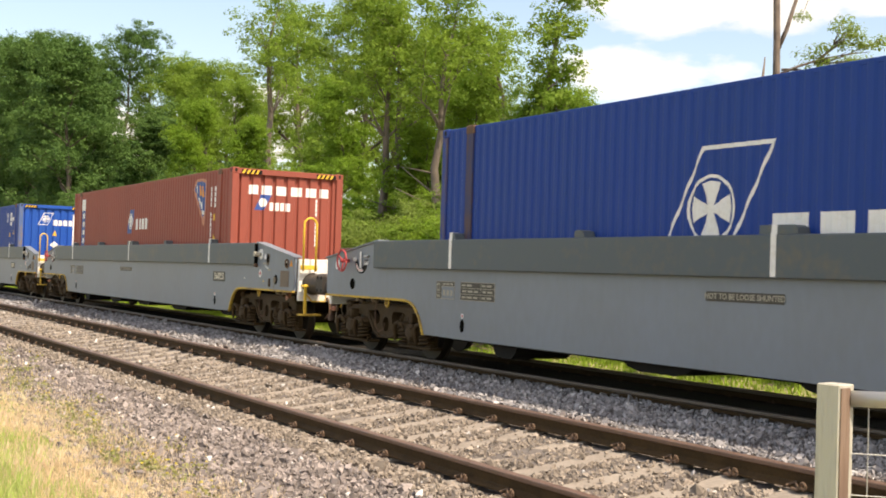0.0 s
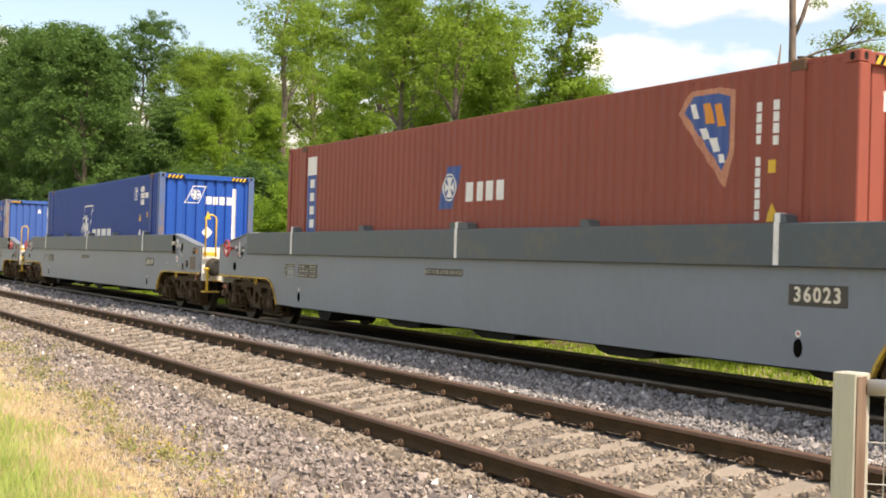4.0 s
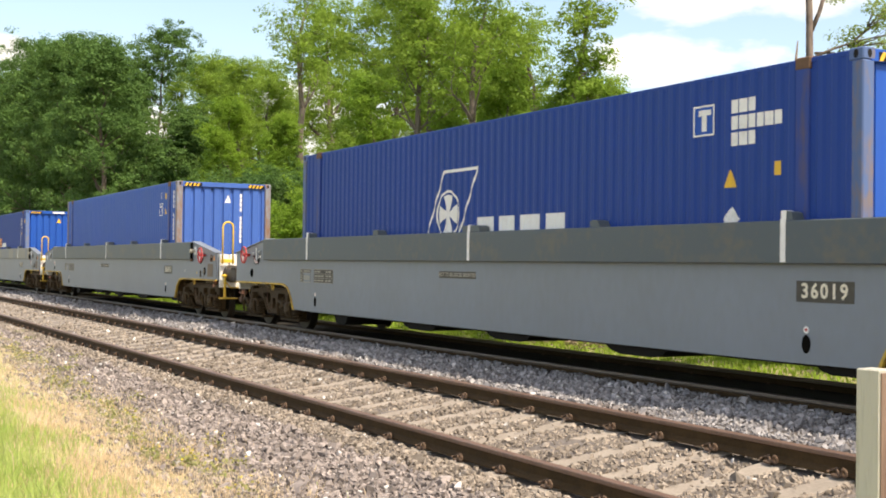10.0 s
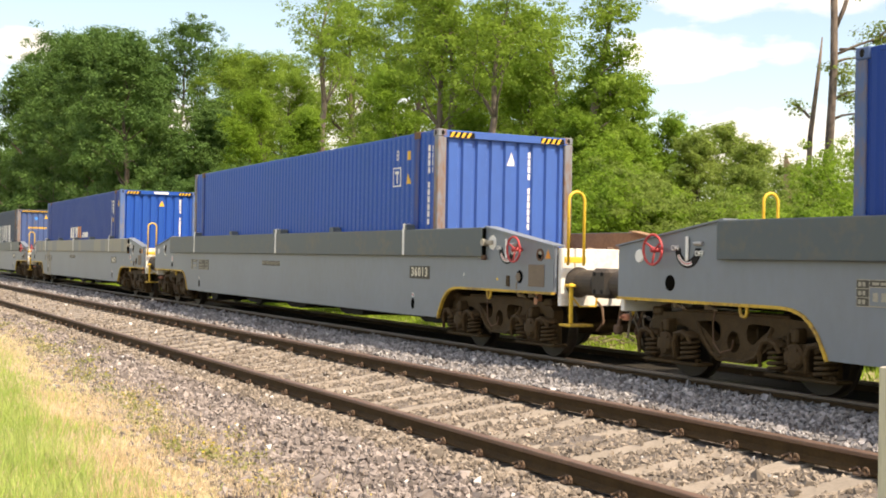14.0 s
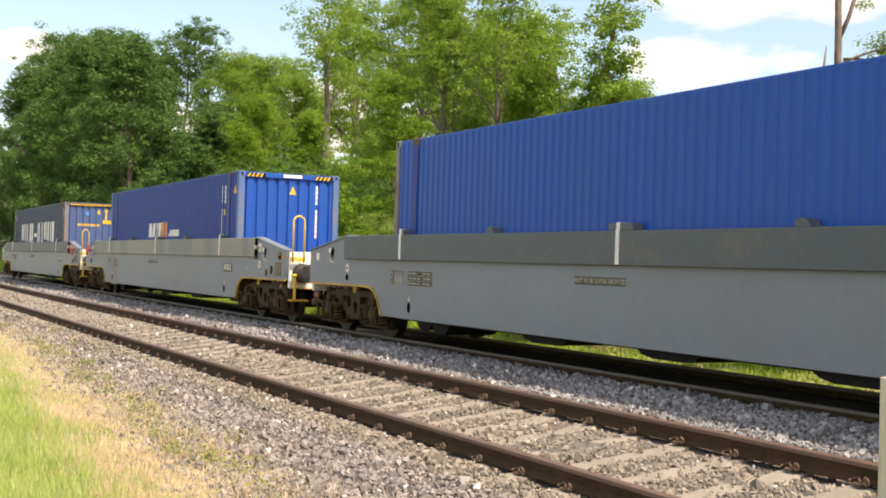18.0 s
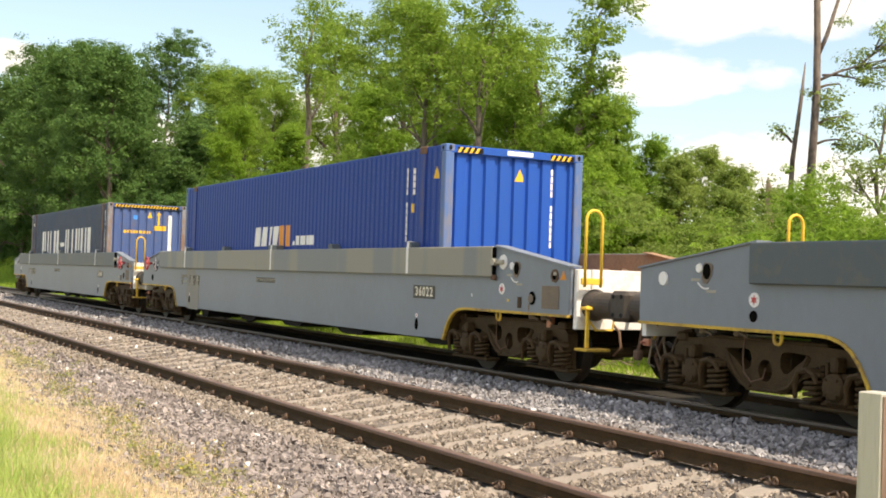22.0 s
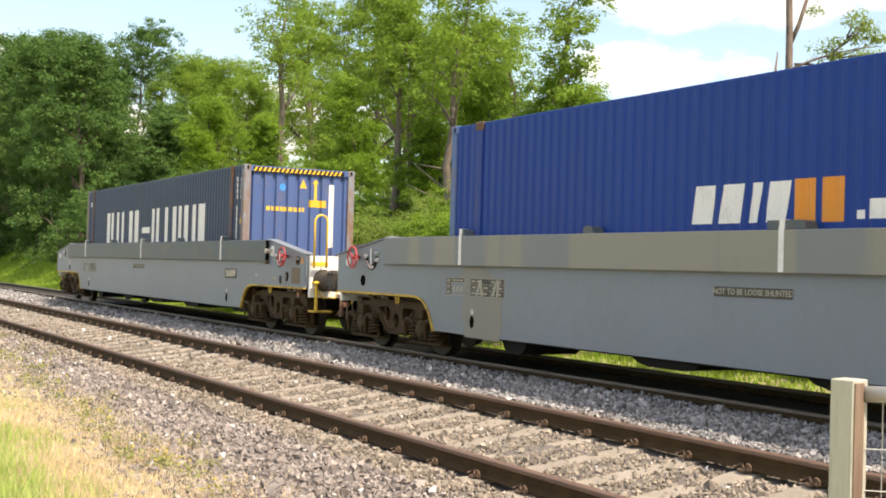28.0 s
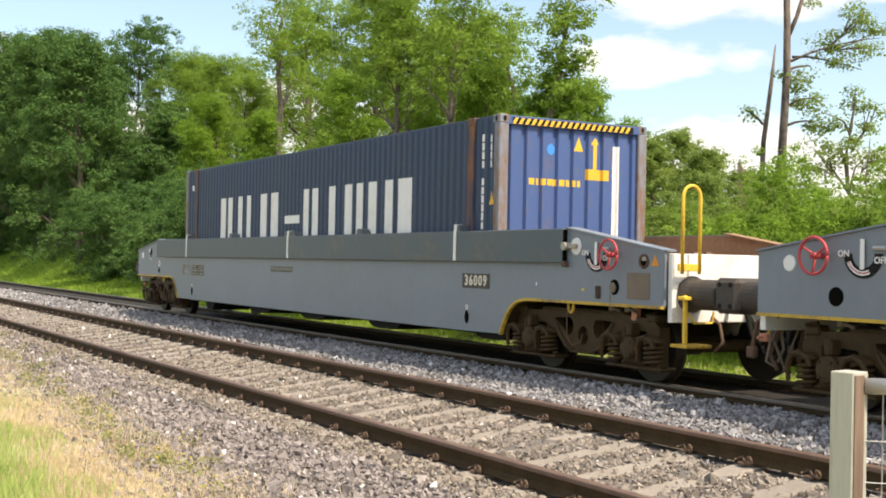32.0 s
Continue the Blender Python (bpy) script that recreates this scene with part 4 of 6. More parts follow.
def build_wagon(band_material):
    """A long well wagon that carries one container between its two bogies; returns its Empty, bogies and wheelsets."""
    wagon = thing("well_wagon", "long grey steel well wagon with yellow-edged bogie arches", "railway wagon", "wagons of the train")
    outline_pts = beam_outline()
    for s in (-1, 1):
        y_in, y_out = s * 1.27, s * 1.33
        part("side_beam", Shape().prism(outline_pts, min(y_in, y_out), max(y_in, y_out)), M_SIDE, wagon)
        part("side_rail", Shape().soft_box(-8.64, 8.58, min(s * 1.25, s * 1.405), max(s * 1.25, s * 1.405), 1.345, 1.765, 0.012), band_material, wagon, "dark grey box rail along the top of the wagon side")
        part("sill_flange", Shape().soft_box(-6.4, 6.4, min(s * 1.20, s * 1.268), max(s * 1.20, s * 1.268), 0.372, 0.402, 0.006), M_BLACK, wagon)
        for q in (-1, 1):
            path = [(q * x, z) for x, z in arch_path(10.38 if q > 0 else 10.49)]
            part("arch_edging", ribbon(path, s * 1.30, s * 1.352, q * 0.032), M_EDGING, wagon, "chipped yellow edging of the bogie arch")
            part("arch_liner", ribbon(path, s * 1.02, s * 1.298, q * 0.02), M_BOGIE, wagon)
            top = [(q * 8.58, 1.768), (10.40 if q > 0 else -10.51, 1.49)]
            part("end_capping", ribbon(top, s * 1.16, s * 1.36, -q * 0.018), M_SIDE if s < 0 else M_LINING, wagon)
    for s in (-1, 1):
        y0, y1 = sorted((s * 1.236, s * 1.247))
        part("inner_lining", Shape().prism([(-10.4, 1.0), (10.36, 1.0), (10.36, 1.48), (8.58, 1.755), (-8.58, 1.755), (-10.4, 1.48)], y0, y1), M_LINING, wagon, "rusty brown inner face of the wagon side")
    part("well_floor", Shape().box(-7.0, 7.0, -1.235, 1.235, 0.405, 0.446), M_RUST, wagon)
    for x, w, z in ((-5.15, 0.32, 0.21), (-2.1, 0.65, 0.275), (0.55, 0.65, 0.275), (3.4, 0.65, 0.27), (6.62, 0.46, 0.30)):
        part("cross_member", Shape().prism([(x - w, 0.404), (x - 0.75 * w, 0.3 * 0.404 + 0.7 * z), (x - 0.45 * w, z), (x + 0.45 * w, z), (x + 0.75 * w, 0.3 * 0.404 + 0.7 * z), (x + w, 0.404)], -1.19, -0.3), M_BLACK, wagon)
    for q in (-1, 1):
        part("well_bulkhead", Shape().box(min(q * 7.0, q * 7.06), max(q * 7.0, q * 7.06), -1.24, 1.24, 0.45, 1.25), M_RUST, wagon)
        part("end_deck", Shape().prism([(q * 7.06, 1.17), (q * 10.38, 1.28), (q * 10.38, 1.34), (q * 7.06, 1.25)], -1.23, 1.23), M_LINING, wagon, "rusty brown sloping end deck")
        part("centre_sill", Shape().soft_box(min(q * 6.9, q * 10.4), max(q * 6.9, q * 10.4), -0.3, 0.3, 0.78, 1.16, 0.02), M_BLACK, wagon)
        part("end_plate", Shape().soft_box(10.385 if q > 0 else -10.53, 10.46 if q > 0 else -10.45, -1.262, 1.262, 0.72, 1.47, 0.008), M_ENDWHITE, wagon, "dirty white painted end plate")
        part("deck_rib", Shape().prism([(q * 8.9, 1.33), (q * 9.3, 1.33), (q * 9.1, 1.52)], 0.4, 0.5), M_RUST, wagon)
        part("deck_rib", Shape().prism([(q * 9.5, 1.33), (q * 10.2, 1.33), (q * 9.9, 1.50)], -0.5, -0.4), M_RUST, wagon)
        for x in (7.5, 8.1, 8.7, 9.3, 9.9):
            z = 1.25 + (x - 7.06) * 0.027
            part("deck_rib", Shape().soft_box(q * x - 0.05, q * x + 0.05, -1.2, 1.2, z - 0.02, z + 0.09, 0.012), M_LINING, wagon)
        # draw gear and buffers
        part("draw_bar", Shape().soft_box(min(q * 10.5, q * 11.15), max(q * 10.5, q * 11.15), -0.11, 0.11, 0.86, 1.08, 0.03), M_BLACK, wagon)
        for y in (-1.0, 1.0):
            if q > 0:
                part("buffer", Shape().lathe([(0.0, 10.44), (0.20, 10.44), (0.20, 10.50), (0.155, 10.60), (0.165, 10.62), (0.165, 10.98), (0.15, 11.0), (0.0, 11.0)], (0, y, 1.03), "x", 24), M_BUFFER, wagon, smooth=False)
            else:
                buffer = part("buffer", Shape().soft_box(-11.28, -10.92, y - 0.20, y + 0.20, 0.85, 1.22, 0.05).lathe([(0.0, -10.95), (0.165, -10.95), (0.17, -10.52), (0.0, -10.52)], (0, y, 1.03), "x", 24), M_BUFFER, wagon)
                for dz in (-0.10, 0.12):
                    for bx in (-11.18, -11.02):
                        part("buffer_bolt", Shape().rod((bx, y - 0.205, 1.03 + dz), (bx, y - 0.19, 1.03 + dz), 0.028, 8), M_BLACK, buffer)
    # far sides are plain; the near side carries straps, plates and fittings
    for x in (-6.27, -0.19, 5.98):
        part("strap", Shape().soft_box(x - 0.035, x + 0.035, -1.412, -1.402, 1.36, 1.78, 0.002), M_WHITE, wagon, "white painted strap")
        a, b = (0.20, 0.30) if abs(x) < 1 else (0.05, 0.12)
        part("lashing_bracket", Shape().prism([(x - a, 1.768), (x - a, 1.855), (x + b - 0.07, 1.855), (x + b - 0.02, 1.835), (x + b, 1.768)], -1.395, -1.235), M_BAND, wagon)
        part("strap_end", Shape().soft_box(x - 0.035, x + 0.035, -1.405, -1.30, 1.766, 1.862, 0.006), M_WHITE, wagon)
    for x in (-3.3, 2.85):
        part("stop_block", Shape().prism([(x - 0.10, 1.768), (x - 0.10, 1.84), (x - 0.02, 1.855), (x + 0.06, 1.84), (x + 0.11, 1.768)], -1.395, -1.235), M_BAND, wagon)
    # right end fittings
    for q, xs in ((1, (8.78, 9.53)), (-1, (-10.10, -9.5))):
        part("white_disc", Shape().lathe([(0.10 if q > 0 else 0.075, -1.345), (0.105 if q > 0 else 0.08, -1.332)], (xs[0] + (0.0 if q > 0 else 0.03), 0, 1.55 if q > 0 else 1.38), "y", 16), M_WHITE, wagon)
        if q > 0:
            part("round_hole", Shape().lathe([(0.075, -1.342), (0.09, -1.332)], (xs[1], 0, 1.08), "y", 16), M_HOLE_SHADE, wagon)
    part("tie_pin", Shape().rod((8.62, -1.33, 1.55), (8.62, -1.42, 1.55), 0.05, 10).soft_box(8.60, 8.83, -1.385, -1.345, 1.52, 1.58, 0.01), M_BROWNPALE, wagon)
    part("hole_plug", Shape().lathe([(0.05, -1.352), (0.062, -1.343)], (9.51, 0, 1.075), "y", 14), M_BROWNPATCH, wagon, "dusty brown pin end in the round hole")
    end_ring = part("end_disc", Shape().lathe([(0.055, -1.338), (0.062, -1.350), (0.080, -1.350), (0.085, -1.332)], (10.06, 0, 1.38), "y", 18), M_RUST, wagon)
    part("disc_opening", Shape().lathe([(0.0, -1.3395), (0.054, -1.3395), (0.056, -1.333)], (10.06, 0, 1.38), "y", 16), M_HOLE_SHADE, end_ring)
    part("latch", Shape().soft_box(10.04, 10.11, -1.352, -1.342, 1.385, 1.43, 0.004), M_BROWNPALE, end_ring)
    part("rail_end_hollow", Shape().soft_box(8.581, 8.584, -1.395, -1.26, 1.365, 1.75, 0.001), M_HOLE_SHADE, wagon, "black panel painted as the shade inside the open rail end")
    part("rail_hook", Shape().soft_box(8.55, 8.63, -1.40, -1.335, 1.30, 1.37, 0.012), M_RUST, wagon)
    part("paint_mark", Shape().box(7.92, 7.945, -1.3345, -1.332, 1.06, 1.10), M_WHITE, wagon)
    part("paint_mark", Shape().box(8.90, 8.95, -1.3345, -1.332, 1.02, 1.05), M_YELLOW, wagon)
    part("bare_streak", Shape().soft_box(9.44, 9.47, -1.3345, -1.332, 0.91, 1.0, 0.001), M_BROWNPATCH, wagon)
    part("bare_patch", Shape().soft_box(9.765, 10.165, -1.338, -1.332, 0.955, 1.25, 0.002), M_BROWNPATCH, wagon, "bare brown steel patch")
    part("slot_cover", Shape().soft_box(9.18, 9.27, -1.345, -1.331, 0.94, 1.09, 0.01), M_BOGIE, wagon)
    part("warning_label", Shape().prism([(10.18, 1.33), (10.32, 1.33), (10.25, 1.45)], -1.336, -1.332), M_ORANGE, wagon)
    # hoop handrail and step on the right end
    hoop = [(10.60, -1.25, 1.25), (10.60, -1.25, 2.08)] + [(10.60, -1.13 - 0.12 * math.cos(radians(15 * i)), 2.08 + 0.12 * math.sin(radians(15 * i))) for i in range(1, 12)] + [(10.60, -1.01, 2.08), (10.60, -1.01, 1.25)]
    hoop_part = part("handrail", Shape().pipe(hoop, 0.02, 8), M_YELLOW, wagon, "yellow hoop handrail", True)
    part("crossbar", Shape().soft_box(10.565, 10.60, -1.29, -0.97, 1.28, 1.36, 0.006), M_YELLOW, hoop_part)
    far_hoop = part("handrail", Shape().pipe([(-x, -y, z + 0.03) for x, y, z in hoop], 0.02, 8), M_YELLOW, wagon, "yellow hoop handrail", True)
    part("crossbar", Shape().soft_box(-10.60, -10.565, 0.97, 1.29, 1.28, 1.36, 0.006), M_YELLOW, far_hoop)
    part("step_post", Shape().soft_box(10.565, 10.605, -1.21, -1.16, 0.5, 1.02, 0.008).soft_box(10.54, 10.66, -1.26, -1.0, 0.97, 1.01, 0.008).pipe([(10.58, -1.18, 0.86), (10.58, -1.05, 0.72), (10.58, -0.8, 0.72), (10.58, -0.78, 0.84)], 0.014, 6), M_YELLOW, wagon)
    part("step_tread", Shape().soft_box(10.45, 10.72, -1.28, -0.92, 0.46, 0.495, 0.008), M_EDGING, wagon, "worn yellow step")
    part("white_card", Shape().soft_box(10.462, 10.472, -1.25, -1.06, 1.16, 1.47, 0.002), M_WHITE, wagon)
    part("brake_hose", Shape().pipe([(10.5, -0.45, 0.95), (10.75, -0.46, 0.85), (10.82, -0.45, 0.6), (10.95, -0.42, 0.52), (11.1, -0.40, 0.62)], 0.03, 7), M_BLACK, wagon)
    part("brake_hose", Shape().pipe([(-10.5, -0.5, 0.95), (-10.8, -0.5, 0.82), (-10.9, -0.48, 0.55), (-11.1, -0.42, 0.6)], 0.03, 7), M_BLACK, wagon)
    part("air_pipe", Shape().pipe([(-10.3, -0.7, 0.8), (-10.75, -0.75, 0.72), (-10.85, -0.8, 0.45), (-10.7, -0.85, 0.30)], 0.022, 7), M_RUST, wagon)
    part("coupling_lever", Shape().pipe([(-10.45, -1.1, 0.86), (-10.72, -1.1, 0.80), (-10.80, -1.1, 0.50)], 0.025, 7).soft_box(-10.86, -10.74, -1.14, -1.06, 0.42, 0.54, 0.02), M_RUST, wagon)
    part("yellow_cock", Shape().soft_box(-10.62, -10.46, -0.98, -0.90, 0.72, 0.82, 0.02).rod((-10.6, -0.94, 0.8), (-10.75, -0.94, 0.66), 0.02, 7), M_YELLOW, wagon)
    part("coupling_hose", Shape().pipe([(-10.47, -0.3, 0.85), (-10.68, -0.32, 0.72), (-10.76, -0.3, 0.44), (-10.9, -0.3, 0.36), (-11.05, -0.3, 0.44)], 0.024, 7), M_BLACK, wagon, "black rubber coupling hose", True)
    part("release_chain", Shape().pipe([(-10.58, -0.86, 0.80), (-10.64, -0.86, 0.66), (-10.62, -0.84, 0.52), (-10.68, -0.86, 0.38)], 0.016, 6), M_BROWNPATCH, wagon)
    part("release_chain", Shape().pipe([(-10.56, -0.62, 0.86), (-10.60, -0.62, 0.60), (-10.66, -0.6, 0.45)], 0.014, 6), M_RUST, wagon)
    for y, z0, z1, dx in ((-1.12, 0.80, 0.36, 0.05), (-0.98, 0.84, 0.30, -0.06), (-0.78, 0.86, 0.44, 0.08), (-0.55, 0.80, 0.33, -0.03)):
        part("hanging_link", Shape().pipe([(-10.52, y, z0), (-10.57 + dx, y, 0.5 * (z0 + z1) + 0.05), (-10.55 - dx, y + 0.02, z1 + 0.04), (-10.5, y + 0.03, z1)], 0.013, 6), M_BROWNPATCH, wagon, smooth=True)
    part("air_cock", Shape().soft_box(-10.66, -10.54, -1.16, -1.07, 0.60, 0.68, 0.015).rod((-10.6, -1.16, 0.64), (-10.6, -1.22, 0.64), 0.014, 6), M_SALMON, wagon)
    part("air_pipe", Shape().pipe([(10.47, -0.7, 0.78), (10.62, -0.72, 0.70), (10.70, -0.75, 0.52), (10.62, -0.8, 0.40)], 0.018, 7), M_RUST, wagon, smooth=True)
    part("coupling_hose", Shape().pipe([(10.47, -0.2, 0.84), (10.66, -0.22, 0.66), (10.78, -0.22, 0.40), (10.95, -0.24, 0.34), (11.08, -0.26, 0.42)], 0.026, 7), M_BLACK, wagon, "black rubber coupling hose", True)
    part("hose_bracket", Shape().soft_box(-10.60, -10.52, -0.72, -0.52, 0.80, 0.90, 0.012), M_BOGIE, wagon)
    part("screw_link", Shape().rod((10.55, 0.25, 0.93), (11.0, 0.25, 0.80), 0.03, 8).rod((11.0, 0.25, 0.80), (11.05, 0.25, 0.55), 0.025, 8).soft_box(10.74, 10.84, 0.17, 0.33, 0.82, 0.92, 0.02), M_BUFFER, wagon)
    for x in (8.66, -8.30):
        shackle = [(x - 0.05, -1.31, 0.90), (x - 0.05, -1.31, 0.81)] + [(x - 0.05 * math.cos(a * 0.524), -1.31, 0.81 - 0.055 * math.sin(a * 0.524)) for a in range(1, 6)] + [(x + 0.05, -1.31, 0.81), (x + 0.05, -1.31, 0.90)]
        part("tie_ring", Shape().pipe(shackle, 0.019, 7), M_EDGING, wagon, "worn yellow lashing shackle", True)
    for x in (9.32, 9.62, -9.0, -9.55):
        part("under_bracket", Shape().soft_box(x - 0.05, x + 0.03, -1.22, -1.14, 0.80, 0.88, 0.012).rod((x, -1.2, 0.84), (x + 0.14, -1.18, 0.80), 0.018, 6), M_BROWNPATCH, wagon)
    part("brake_rod", Shape().soft_box(9.62, 9.72, -1.16, -1.08, 0.70, 0.89, 0.012), M_SALMON, wagon, "pale red painted brake lever")
    # drain holes
    for x in (6.22, -6.02):
        part("drain_hole", Shape().prism([(x + 0.058 * math.cos(a * 0.449), 0.585 + 0.09 * math.sin(a * 0.449)) for a in range(14)], -1.3335, -1.331), M_HOLE_SHADE, wagon)
        part("small_disc", Shape().lathe([(0.035, -1.334), (0.036, -1.331)], (x, 0, 0.72), "y", 10), M_WHITE, wagon)
        part("disc_mark", Shape().box(x - 0.012, x + 0.016, -1.3365, -1.3345, 0.708, 0.735), M_RED, wagon)
    # data plates: a small grid, and a framed plate of six dark cells with pale lines
    grid = part("data_plate", Shape().soft_box(-6.75, -6.24, -1.335, -1.332, 0.935, 1.185, 0.001), M_BROWNPALE, wagon, "faded grid plate")
    part("plate_mark", Shape().soft_box(-6.59, -6.25, -1.3375, -1.3352, 0.945, 1.112, 0.001), M_SIDE, grid)
    part("plate_mark", Shape().soft_box(-6.59, -6.25, -1.3375, -1.3352, 1.120, 1.178, 0.001), M_PLATE, grid)
    for r in range(3):
        part("plate_mark", Shape().soft_box(-6.745, -6.60, -1.3375, -1.3352, 0.943 + r * 0.081, 1.016 + r * 0.081, 0.001), M_PLATE, grid)
        for x0 in (-6.725, -6.675):
            part("plate_mark", Shape().box(x0, x0 + 0.035, -1.3395, -1.3377, 0.958 + r * 0.081, 1.0 + r * 0.081), M_BROWNPALE, grid)
        part("plate_mark", Shape().box(-6.55 + r * 0.10, -6.49 + r * 0.10, -1.3395, -1.3377, 0.985, 1.065), M_BROWNPALE, grid)
        part("plate_mark", Shape().box(-6.56 + r * 0.10, -6.48 + r * 0.10, -1.3395, -1.3377, 1.135, 1.16), M_BROWNPALE, grid)
    plate = part("data_plate", Shape().soft_box(-6.08, -5.20, -1.335, -1.332, 0.935, 1.185, 0.001), M_BROWNPALE, wagon, "dark plate of six cells with pale lettering lines")
    for r in range(3):
        for x0, x1, words in ((-6.07, -5.56, (0.10, 0.13, 0.11)), (-5.55, -5.21, (0.09, 0.12))):
            z0 = 0.943 + r * 0.081
            part("plate_cell", Shape().soft_box(x0, x1, -1.3375, -1.3352, z0, z0 + 0.073, 0.001), M_PLATE, plate)
            at = x0 + 0.03 + 0.02 * (r % 2)
            for k, w in enumerate(words[: 3 - (r == 2)]):
                part("plate_mark", Shape().box(at, at + w, -1.3395, -1.3377, z0 + 0.022, z0 + 0.05), M_BROWNPALE, plate)
                at += w + 0.035
    sign = part("notice_plate", Shape().soft_box(NOTICE - 0.54, NOTICE + 0.54, -1.336, -1.332, 1.10, 1.20, 0.001), M_PLATE, wagon, "dark notice plate with pale capitals")
    me = text_mesh("NOT TO BE LOOSE SHUNTED", 0.083)
    me.materials.append(M_BROWNPALE)
    part("notice_letters", me, M_BROWNPALE, sign, at=pose(NOTICE, -1.3375, 1.150))
    # bogies
    frame_me, spring_me, box_me, cap_me = bogie_side_frame(), spring_mesh(), axlebox_mesh(), spring_cap_mesh()
    disc_me, tyre_me, axle_me = wheel_meshes()
    for q in (-1, 1):
        bogie = part("bogie", Shape().soft_box(-0.22, 0.22, -1.05, 1.05, 0.42, 0.72, 0.04).rod((0, 0, 0.7), (0, 0, 0.82), 0.25, 16), M_BOGIE, wagon, "three-piece cast steel bogie", at=pose(8.70 if q > 0 else -8.63, 0, 0))
        for s in (-1, 1):
            part("side_frame", frame_me, M_BOGIE, bogie, at=pose(0, s * 1.08, 0))
            for a in (-1, 1):
                part("axle_box", box_me, M_BOGIE, bogie, at=pose(a * 1.02, s * 1.15, 0, 0, 0, 0 if s < 0 else 180))
                for dx in (-0.32, 0.33):
                    spring = part("coil_spring", spring_me, M_BOGIE, bogie, at=pose(a * 1.02 + dx, s * 1.17, 0))
                    part("spring_cap", cap_me, M_BOGIE, spring, at=pose(0, 0, 0, 0, 0, 0 if s < 0 else 180))
        part("brake_beam", Shape().soft_box(-0.50, -0.42, -0.95, 0.95, 0.28, 0.38, 0.01).soft_box(0.42, 0.50, -0.95, 0.95, 0.28, 0.38, 0.01), M_BOGIE, bogie)
        part("brake_pipe", Shape().pipe([(-0.26, -1.18, 0.86), (-0.28, -1.20, 0.66), (-0.27, -1.2, 0.45), (-0.16, -1.2, 0.35), (0.02, -1.2, 0.40), (0.05, -1.2, 0.50)], 0.009, 6), M_RUST, bogie)
        for a in (-1, 1):
            ws = part("wheelset", axle_me, M_BOGIE, bogie, at=pose(a * 1.02, 0, 0.404))
            # wheels are welded into one mesh with their axle, so that the set turns as one
            bm = bmesh.new()
            bm.from_mesh(axle_me)
            for s in (-1, 1):
                for me2, slot in ((disc_me, 0), (tyre_me, 1)):
                    tmp = me2.copy()
                    tmp.transform(pose(0, s * 0.835, 0, 0, 0, 0 if s < 0 else 180))
                    k = len(bm.faces)
                    bm.from_mesh(tmp)
                    bm.faces.ensure_lookup_table()
                    for f in bm.faces[k:]:
                        f.material_index = slot
            full = bpy.data.meshes.new("wheelset")
            bm.to_mesh(full)
            bm.free()
            full.materials.append(M_BOGIE)
            full.materials.append(M_TREAD)
            ws.data = full
    return wagon


